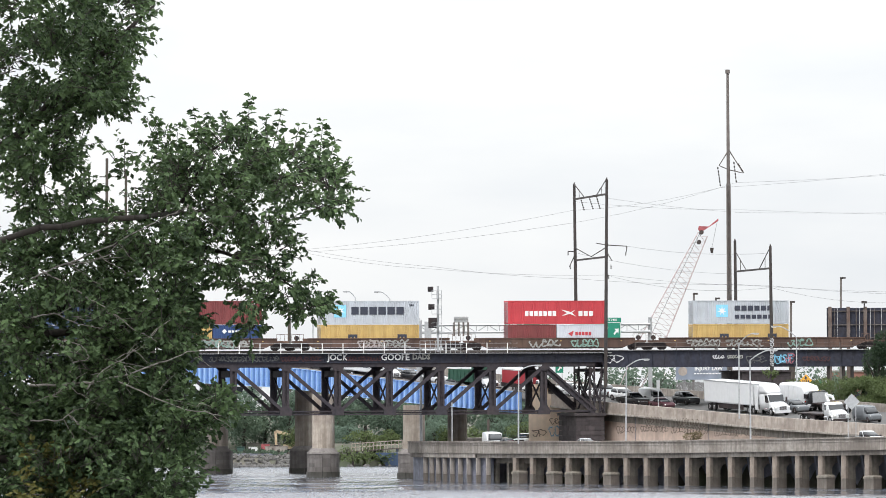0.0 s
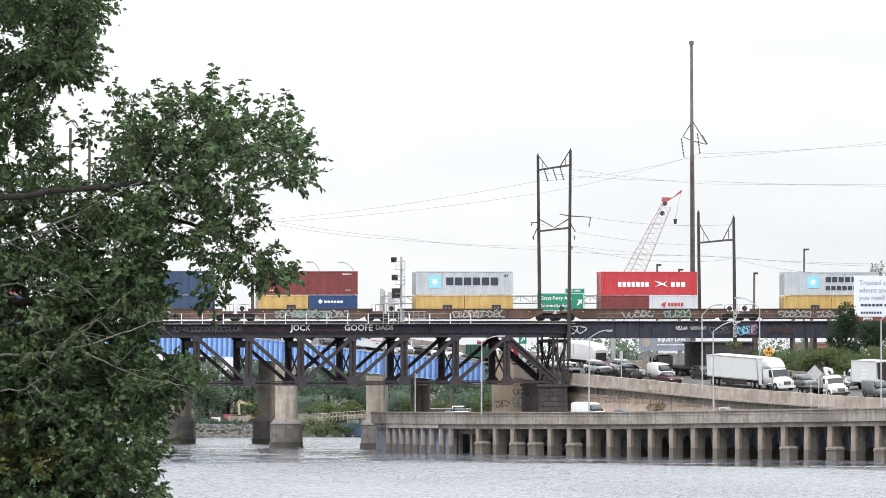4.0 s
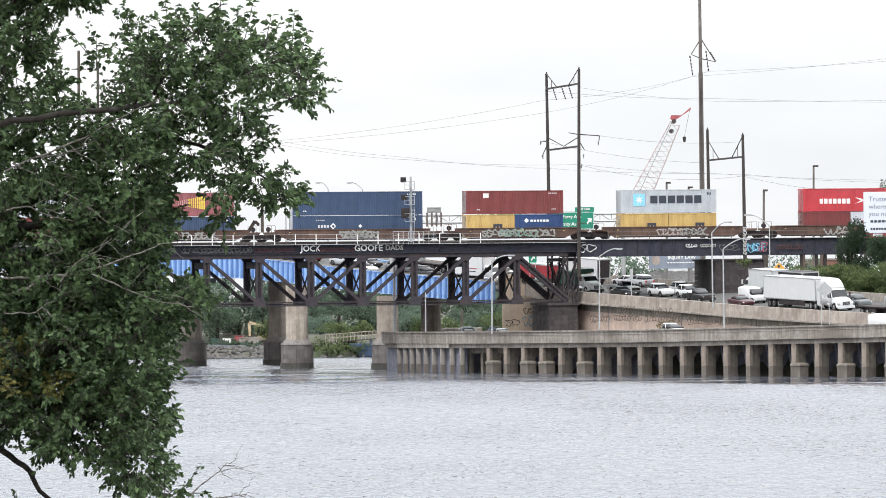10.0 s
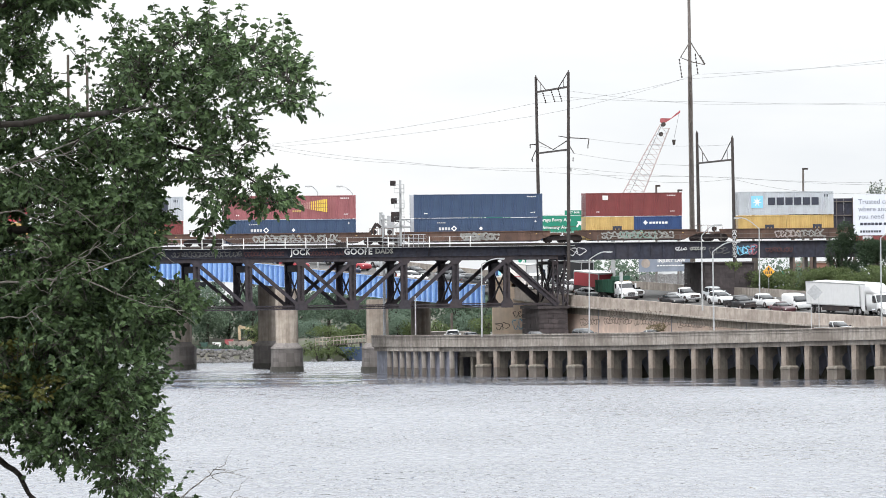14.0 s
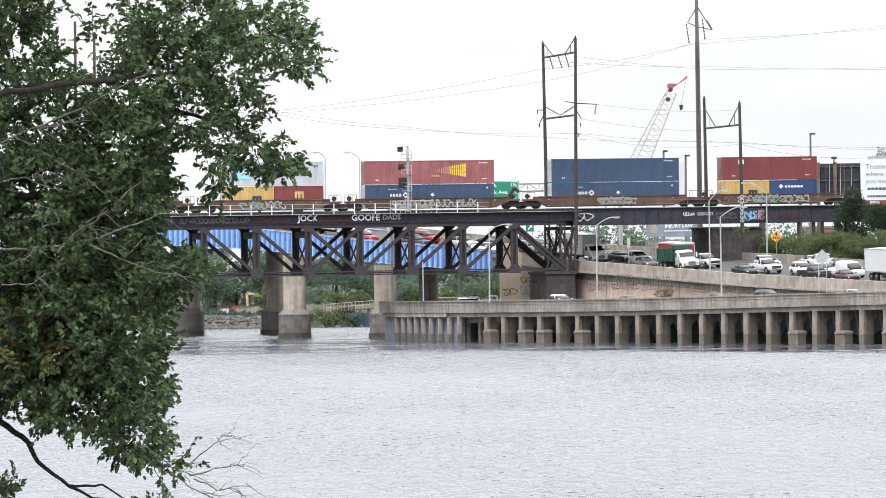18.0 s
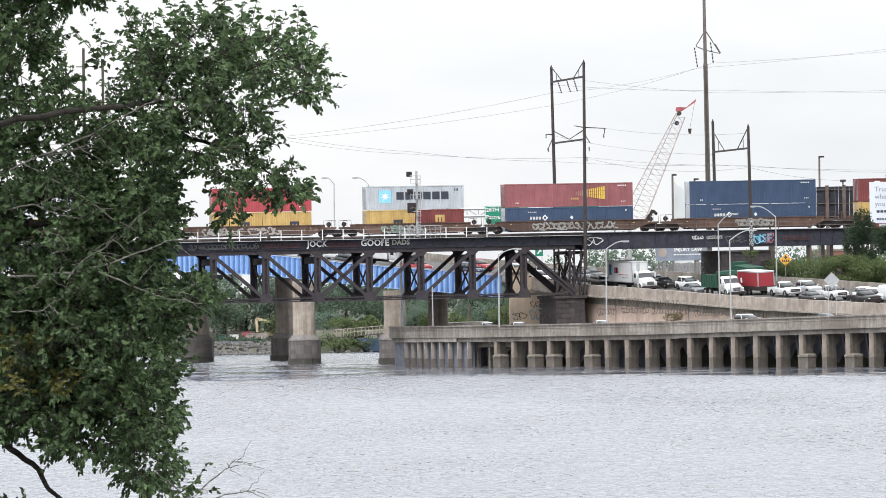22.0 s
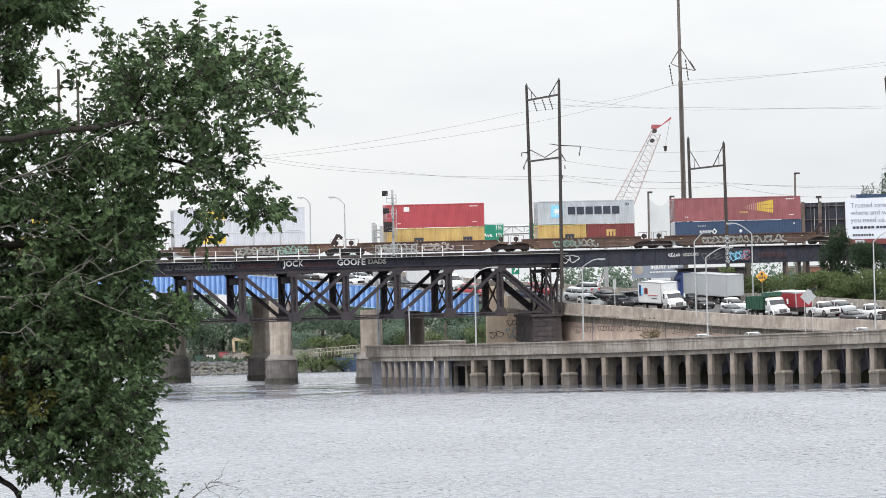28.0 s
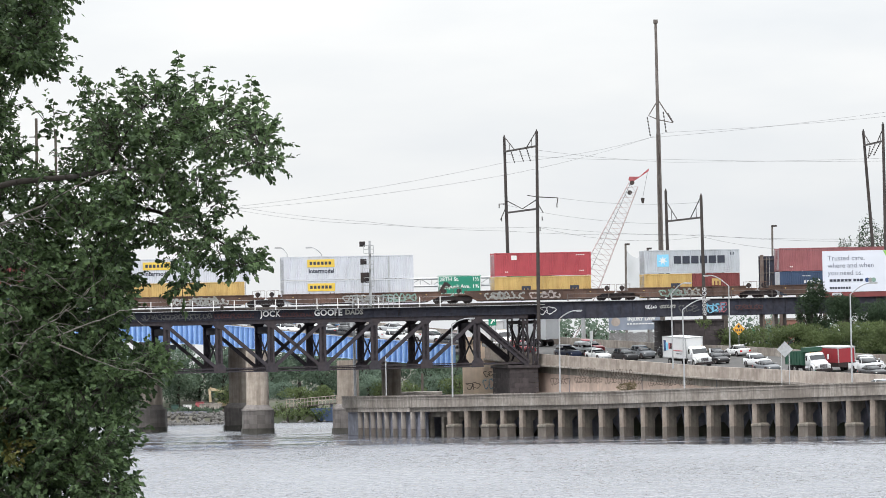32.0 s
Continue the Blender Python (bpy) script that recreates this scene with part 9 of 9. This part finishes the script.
    bm = bmesh.new()
    box(bm, x1 - length + 0.5, 9.0, -0.45, 0.45, 0.7, 1.1)
    part("chassis", bm, "dark", v)
    for side in (-1, 1):
        bm = bmesh.new()
        box(bm, x1 - length + 4, x1 - 3, *sorted((side * 1.24, side * 1.2)), 0.45, 1.1)
        part("side_skirt", bm, "dark", v)
    wheels(v, (9.3, 4.4, 3.1, x1 - length + 2.6, x1 - length + 1.3), 0.5, 0.3, 1.22)
    return v


def box_truck(m, paint, box_material, label, length=6.6, marks=False, stripes=None):
    v = thing("box_truck", m, label, "truck", "road vehicles")
    x1 = 1.3
    cargo_box(v, x1 - length, x1, 1.05, 3.75, box_material, 1.22)
    truck_cab(v, 4.1, paint, 2.45, 0.0, 1.15)
    bm = bmesh.new()
    box(bm, x1 - length + 0.2, 3.2, -0.42, 0.42, 0.6, 1.0)
    part("chassis", bm, "dark", v)
    if marks:
        bm = bmesh.new()
        box(bm, x1 - length + 0.35, x1 - length + 0.95, -1.265, -1.225, 1.9, 3.3)
        part("logo_block", bm, "c_blue", v)
        for x, wide, z, high, mm in ((0.95, 0.5, 2.0, 1.0, "sky_blue"), (1.75, 0.42, 2.2, 0.75, "c_crimson"), (2.25, 0.36, 2.2, 0.75, "dark"), (2.65, 0.16, 2.2, 0.75, "c_crimson"),
                                     (3.0, 2.6, 1.98, 0.09, "c_crimson"), (3.9, 1.5, 1.6, 0.07, "ink")):
            bm = bmesh.new()
            box(bm, x1 - length + x, x1 - length + x + wide, -1.27, -1.228, z, z + high)
            part("logo_block", bm, mm, v)
    if stripes:
        for k, z in enumerate((1.5, 2.0, 2.5)):
            bm = bmesh.new()
            box(bm, x1 - length + 2.6, x1 - length + 4.2 - 0.3 * k, 1.225, 1.265, z, z + 0.16)
            part("logo_block", bm, "white", v)
        bm = bmesh.new()
        box(bm, x1 - length - 0.06, x1 - length - 0.035, -1.08, 1.08, 1.2, 2.4 if stripes != "dark" else 3.6)
        part("rear_door", bm, stripes, v)
    wheels(v, (3.2, x1 - length + 1.6), 0.48, 0.3, 1.15)
    return v


def dump_truck(m, label, cab="paint_white", hopper="box_green"):
    v = thing("dump_truck", m, label, "truck", "road vehicles")
    truck_cab(v, 4.0, cab, 2.45, 0.0, 1.3)
    bm = bmesh.new()
    prism(bm, [(-3.8, 1.1), (0.9, 1.1), (0.9, 2.9), (-3.8, 2.65)], -1.2, 1.2)
    b = part("hopper", bm, hopper, v, "dark green steel tipping body")
    for x in steps(-3.6, 0.7, 6):
        for side in (-1, 1):
            bm = bmesh.new()
            box(bm, x - 0.07, x + 0.07, *sorted((side * 1.28, side * 1.2)), 1.1, 2.7)
            part("rib", bm, hopper, b)
    bm = bmesh.new()
    box(bm, 0.5, 1.7, -1.15, 1.15, 2.75, 3.25)
    part("cab_guard", bm, hopper, v)
    bm = bmesh.new()
    box(bm, -3.7, 3.4, -0.42, 0.42, 0.6, 1.05)
    part("chassis", bm, "dark", v)
    bm = bmesh.new()
    box(bm, 3.85, 4.13, -1.16, 1.16, 0.36, 0.62)
    part("green_bumper", bm, hopper, v)
    wheels(v, (3.1, -1.5, -2.8), 0.5, 0.32, 1.18)
    return v


def red_trailer(m):
    v = thing("cargo_trailer", m, "bright red enclosed cargo trailer behind a pickup", "trailer", "road vehicles")
    cargo_box(v, -2.9, 2.9, 0.75, 3.0, "box_red", 1.18)
    bm = bmesh.new()
    box(bm, -2.9, 2.9, -1.19, 1.19, 3.01, 3.09)
    part("roof", bm, "box_white", v, "white roof sheet")
    bm = bmesh.new()
    box(bm, -2.95, 2.95, -1.235, 1.235, 0.62, 1.15)
    part("skirt", bm, "dark", v, "black lower band")
    bm = bmesh.new()
    beam(bm, (2.9, 0.7, 0.6), (4.4, 0, 0.6), 0.12)
    beam(bm, (2.9, -0.7, 0.6), (4.4, 0, 0.6), 0.12)
    part("drawbar", bm, "dark", v)
    wheels(v, (-0.5, 0.45), 0.36, 0.24, 1.24)
    return v


def flatbed(m, cab_paint, label, boom=""):
    """A truck with a low flat deck, and a folded loading arm behind the cab where boom names its paint."""
    v = thing("flatbed_truck", m, label, "truck", "road vehicles")
    truck_cab(v, 4.6, cab_paint, 2.5, 0.0, 1.3)
    bm = bmesh.new()
    box(bm, -5.2, 1.6, -1.22, 1.22, 1.05, 1.2)
    deck = part("deck", bm, "dark", v, "dark steel deck")
    for x in steps(-4.9, 1.3, 7):
        bm = bmesh.new()
        box(bm, x - 0.06, x + 0.06, -1.25, 1.25, 0.95, 1.05)
        part("cross_member", bm, "dark", deck)
    bm = bmesh.new()
    box(bm, -5.0, 3.8, -0.42, 0.42, 0.6, 1.0)
    part("chassis", bm, "dark", v)
    bm = bmesh.new()
    box(bm, 1.5, 1.6, -1.1, 1.1, 1.2, 2.5)
    part("headboard", bm, "galv", v)
    for side in (-1, 1):
        bm = bmesh.new()
        box(bm, -2.4, -0.6, *sorted((side * 1.2, side * 0.9)), 0.55, 0.95)
        part("tool_box", bm, "dark", v)
    if boom:
        for a, b, w in (((1.1, 0, 1.2), (1.1, 0, 2.6), 0.4), ((1.1, 0, 2.6), (0.1, 0.2, 3.5), 0.36), ((0.1, 0.2, 3.5), (1.7, 0.3, 3.3), 0.3), ((1.7, 0.3, 3.3), (1.9, 0.3, 2.9), 0.24)):
            bm = bmesh.new()
            beam(bm, a, b, w)
            part("loading_arm", bm, boom, v, "folded white loading arm")
    wheels(v, (3.6, -2.9, -4.2), 0.48, 0.3, 1.18)
    return v


def refuse_truck(m):
    v = thing("refuse_truck", m, "white refuse truck with a rounded body driving away", "truck", "road vehicles")
    truck_cab(v, 4.6, "paint_white", 2.6, 0.0, 0.9)
    bm = bmesh.new()
    loft(bm, [(x, body_ring(w, 1.05, zs, zt)) for x, w, zs, zt in ((1.7, 1.2, 3.2, 3.5), (-2.6, 1.24, 3.25, 3.6), (-4.6, 1.22, 3.0, 3.3), (-5.2, 1.15, 2.3, 2.6))])
    b = part("body", bm, "box_white", v)
    for x in (-2.4, -0.9, 0.6):
        for side in (-1, 1):
            bm = bmesh.new()
            box(bm, x - 0.06, x + 0.06, *sorted((side * 1.28, side * 1.2)), 1.2, 3.2)
            part("rib", bm, "box_white", b)
    bm = bmesh.new()
    prism(bm, [(-5.3, 1.0), (-4.9, 1.0), (-4.9, 2.0), (-5.26, 2.2)], -0.95, 0.95)
    part("hopper_mouth", bm, "dark", v)
    bm = bmesh.new()
    box(bm, -5.0, 3.8, -0.42, 0.42, 0.6, 1.05)
    part("chassis", bm, "dark", v)
    for side in (-1, 1):
        bm = bmesh.new()
        box(bm, -5.34, -5.26, *sorted((side * 1.12, side * 0.98)), 1.1, 1.35)
        part("tail_lamp", bm, "taillamp", v)
    wheels(v, (3.5, -2.6, -3.9), 0.48, 0.3, 1.18)
    return v


# ---- where the vehicles are ----
def length_along(line):
    gone = [0.0]
    for a, b in zip(line, line[1:]):
        gone.append(gone[-1] + (b - a).length)
    return gone


ROAD_GONE, LOW_GONE = length_along(road_line), length_along(low_line)


def road_spot(q, lane):
    """The pose of a vehicle that comes towards the river's mouth, q metres up the road from its east end."""
    def at(v):
        return Vector((np.interp(v, ROAD_GONE, [p.x for p in road_line]), np.interp(v, ROAD_GONE, [p.y for p in road_line])))
    a, b = at(max(0, q - 2)), at(min(ROAD_GONE[-1], q + 2))
    d = (b - a).normalized()
    p = at(q)
    fall = cross_fall(p.y)
    spot = p + Vector((d.y, -d.x)) * lane
    grade = (road_top(b.y) - road_top(a.y)) / (b - a).length
    way = Vector((-d.x, -d.y, -grade)).normalized()
    across = Vector((-d.y, d.x, -fall)).normalized()
    up = way.cross(-across).normalized()
    if up.z < 0:
        up = -up
    side = up.cross(way).normalized()
    m = Matrix((way, side, up)).transposed().to_4x4()
    m.translation = (spot.x, spot.y, road_top(p.y) - 0.85 + fall * lane + 0.01)
    return m


def low_spot(q, lane):
    def at(v):
        return Vector((np.interp(v, LOW_GONE, [p.x for p in low_line]), np.interp(v, LOW_GONE, [p.y for p in low_line])))
    a, b = at(max(0, q - 2)), at(min(LOW_GONE[-1], q + 2))
    d = (b - a).normalized()
    p = at(q)
    spot = p + Vector((-d.y, d.x)) * lane
    return pose(spot.x, spot.y, wall_top(p.x) - 1.02, 0, 0, math.degrees(math.atan2(d.y, d.x)))


FLOW_T = [0, 4, 7, 9, 13, 17, 19, 23, 25, 28, 30, 32]
FLOW_S = [0, 9, 13.6, 17.1, 27.3, 40, 44, 52, 56.5, 64, 70, 76.5]
TIMES = [2.0 * k for k in range(17)]
DRIVES = []


def flow(t):
    return float(np.interp(t, FLOW_T, FLOW_S))


def with_flow(v, q13, lane):
    DRIVES.append((v, [(t, road_spot(max(1.0, q13 + flow(13) - flow(t)), lane)) for t in TIMES]))


def anchored(v, known, lane, shift=0.0):
    """Drive through known places (seconds, metres up the road); with the flow before and after them."""
    rows = []
    for t in TIMES:
        if t < known[0][0]:
            q = known[0][1] + flow(known[0][0]) - flow(t)
        elif t > known[-1][0]:
            q = known[-1][1] + flow(known[-1][0]) - flow(t)
        else:
            q = float(np.interp(t, [k[0] for k in known], [k[1] for k in known]))
        rows.append((t, road_spot(max(1.0, q + shift), lane)))
    DRIVES.append((v, rows))


def away(v, known, lane, wait):
    """Drive the other way, out over the river."""
    rows = []
    for t in TIMES:
        k = max(0, min(len(known) - 2, sum(t > when for when, _ in known) - 1))
        (t0, q0), (t1, q1) = known[k], known[k + 1]
        q = min(ROAD_GONE[-1] - 4 - wait, max(3.0 + wait, q0 + (q1 - q0) / (t1 - t0) * (t - t0)))
        rows.append((t, road_spot(q, lane) @ pose(0, 0, 0, 0, 0, 180)))
    DRIVES.append((v, rows))


HOME = Matrix.Scale(0.92, 4)
anchored(semi(HOME, "paint_white", "box_white", "white semi truck with a plain white trailer in slow traffic", 14.2),
         [(0, 210.2), (4, 199.6), (7, 194.6), (9, 190.7), (13, 177.6), (17, 163.3)], 8.0, -10.4)
anchored(dump_truck(HOME, "green tipper truck with a white cab in slow traffic"),
         [(2, 247.7), (13, 221.9), (17, 206.5), (19, 201.9), (23, 192.5), (25, 187.2), (28, 177.0), (32, 161.3)], 5.0)
anchored(red_trailer(HOME), [(0, 247.1), (9, 242.6), (13, 232.0), (17, 219.1), (19, 203.4), (21, 195.6), (23, 190.4), (25, 186.1), (28, 177.3), (32, 161.2)], 8.5)
anchored(pickup("white", HOME, "white pickup truck that tows a red trailer"), [(0, 247.1), (9, 242.6), (13, 232.0), (17, 219.1), (19, 203.4), (21, 195.6), (23, 190.4), (25, 186.1), (28, 177.3), (32, 161.2)], 8.5, -7.4)
anchored(box_truck(HOME, "paint_white", "box_white", "white box truck with blue and red marks in slow traffic", marks=True),
         [(2, 265.5), (19, 224.9), (21, 220.8), (23, 214.5), (25, 209.6), (28, 203.9), (32, 191.1)], 5.0)
away(box_truck(HOME, "paint_pale", "box_pale", "light grey box truck driving away"), [(9, 190.1), (13, 234.7)], 14.5, 0)
away(box_truck(HOME, "paint_white", "box_white", "white box truck with a black rear door driving away", stripes="dark"),
     [(9, 228.2), (13, 228.2 + 234.7 - 190.1)], 14.5, 52)
away(box_truck(HOME, "paint_black", "box_black", "black box truck with a dull red rear door", stripes="c_crimson"), [(9, 181.8), (13, 228.6)], 14.5, 12)
away(dump_truck(HOME, "dark green tipper truck driving away", "paint_green"), [(19, 175.0), (23, 220.0)], 15.0, 24)
away(semi(HOME, "paint_blue", "box_silver", "blue semi truck with a pale grey trailer driving away"), [(25, 175.0), (28, 211.4), (30, 227.4)], 15.0, 38)

CARS = {}


def stock_car(kind, paint):
    """One car of each kind and colour is built; more of the same are copies."""
    if (kind, paint) not in CARS:
        CARS[kind, paint] = car(kind, paint, Matrix.Scale(0.82, 4) if kind == "van" else HOME) if kind != "pickup" else pickup(paint, HOME, paint + " pickup truck in slow traffic")
        return CARS[kind, paint]
    return copy_thing(CARS[kind, paint], pose(0, 0, 0))


crnd = random.Random(11)
COLOURS = ["white"] * 7 + ["silver"] * 4 + ["grey"] * 2 + ["black"] * 3 + ["maroon", "red"]
# those that can be told apart: kind, colour, lane, and places up the road (seconds, metres)
KNOWN = [("sedan", "maroon", 5.0, [(0.5, 214.8), (4, 204.6), (7, 196.0), (11, 185.7), (13, 178.4), (17, 164.7), (20, 154.4)]),
         ("van", "white", 9.0, [(0.5, 223.7), (4, 214.2), (7, 200.4), (11, 190.7), (13, 182.4)]),
         ("pickup", "black", 5.0, [(0.5, 221.9), (4, 215.5), (7, 207.7), (11, 196.5), (13, 190.8), (17, 171.0), (20, 164.6), (22, 159.1)]),
         ("suv", "white", 9.0, [(7, 216.8), (11, 207.4), (13, 190.7), (17, 176.0)]),
         ("suv", "white", 8.5, [(7, 223.3), (11, 213.4), (13, 202.6), (17, 183.6), (20, 168.2), (22, 162.6)]),
         ("pickup", "white", 8.0, [(11, 221.2), (13, 211.0), (17, 192.0), (20, 177.0), (22, 172.8), (28.5, 156.2)]),
         ("sedan", "black", 4.5, [(11, 215.7), (13, 207.3), (17, 189.5), (20, 177.9), (22, 171.0), (25, 161.7), (28.5, 154.0), (31.5, 146.9)]),
         ("sedan", "grey", 4.5, [(17, 214.8), (20, 206.5), (22, 201.7), (25, 194.9), (28.5, 183.5), (31.5, 172.3)]),
         ("suv", "white", 8.5, [(20, 216.7), (28.5, 191.0), (31.5, 182.3)]),
         ("sedan", "black", 9.0, [(22, 217.5), (25, 208.8), (28.5, 201.0), (31.5, 193.8)]),
         ("suv", "black", 5.0, [(22, 225.7), (28.5, 214.6), (31.5, 210.0)]),
         ("suv", "grey", 9.0, [(28.5, 218.6), (31.5, 213.1)]), ("sedan", "white", 5.0, [(28.5, 221.5), (31.5, 217.0)]),
         ("suv", "silver", 9.0, [(28.5, 229.2), (31.5, 226.7)]), ("suv", "navy", 5.0, [(31.5, 224.4)]),
         ("suv", "black", 12.0, [(0.5, 221.0), (4, 209.0), (17, 176.6)]), ("suv", "grey", 11.5, [(0.5, 192.6), (4, 182.0)]),
         ("suv", "silver", 12.0, [(22, 186.4), (28.5, 170.8)]), ("sedan", "black", 12.5, [(31.5, 200.4)]), ("van", "grey", 8.5, [(0.5, 168.7), (4, 158.5)])]
for kind, paint, lane, known in KNOWN:
    anchored(stock_car(kind, paint), known, lane)
anchored(flatbed(HOME, "paint_white", "white flatbed truck with a folded loading arm in slow traffic", "paint_white"), [(0.5, 172.5), (7, 158.1)], 5.0)
away(flatbed(HOME, "paint_black", "black recovery truck with an empty deck driving away"), [(4, 221.0), (7, 243.0)], 14.5, 76)
away(refuse_truck(HOME), [(2, 219.0), (4, 238.0)], 14.5, 64)
# the queue goes on over the river
with_flow(box_truck(HOME, "paint_white", "box_white", "white box truck on the highway bridge"), 290.0, 8.0)
for lane, q in ((4.5, 281.0), (8.0, 300.0), (11.5, 258.0)):
    while q < 345:
        with_flow(stock_car(crnd.choice(("sedan", "sedan", "suv", "suv", "pickup")), crnd.choice(COLOURS)), q, lane)
        q += crnd.uniform(7.5, 13.0)
for k, (t0, q) in enumerate(((2, 150), (6, 190), (12, 130), (16, 170), (18, 120), (22, 175), (27, 150), (31, 140))):
    away(stock_car(("sedan", "suv")[k % 2], crnd.choice(COLOURS)), [(t0, q), (t0 + 2, q + 21)], 17.2, 8.0 * k)

# the low road behind the river wall
service_van = car("van", "white", HOME)
tagged(service_van, "white service van with red side stripes", "van", "road vehicles")
for side in (-1, 1):
    for z in (0.78, 0.94):
        bm = bmesh.new()
        box(bm, -2.3, 0.9, *sorted((side * 0.99, side * 1.012)), z, z + 0.09)
        part("side_stripe", bm, "red", service_van)
for kind, paint, t0, q0, speed in (("service", "white", 0, 116.2, 8.4), ("sedan", "grey", 0, 122.7, 8.4), ("pickup", "white", 0, 192.3, 8.3), ("sedan", "silver", 4, 174.9, 8.3),
                                   ("sedan", "black", 7, 80.7, 8.3), ("sedan", "white", 9, 41.0, 8.3), ("suv", "grey", 9, 108.9, 8.0), ("pickup", "white", 13, 185.8, 7.6),
                                   ("sedan", "white", 13, 56.3, 8.3), ("sedan", "silver", 17, 186.6, 8.3), ("suv", "white", 23, 184.1, 8.3), ("sedan", "grey", 23, 197.3, 8.3),
                                   ("sedan", "white", 28, 0.2, 8.3), ("sedan", "white", 32, 205.4, 8.3)):
    k = len(DRIVES)
    DRIVES.append((service_van if kind == "service" else stock_car(kind, paint), [(t, low_spot(min(LOW_GONE[-1] - 2 - 0.1 * (k % 9), max(2.0 + 5.2 * (k % 14), q0 + speed * (t - t0))), 3.5)) for t in TIMES]))


def motions():
    """The train rolls east at a steady pace; the traffic creeps along the road."""
    for ob, s0, z in MOVERS:
        walk(ob, [(t, TRACK @ pose(s0 + SPEED * t, 0, z)) for t in (0.0, 8.0, 16.0, 24.0, 32.0)])
        if "start" in ob:
            del ob["start"]
    for ob, rows in DRIVES:
        walk(ob, rows)


motions()
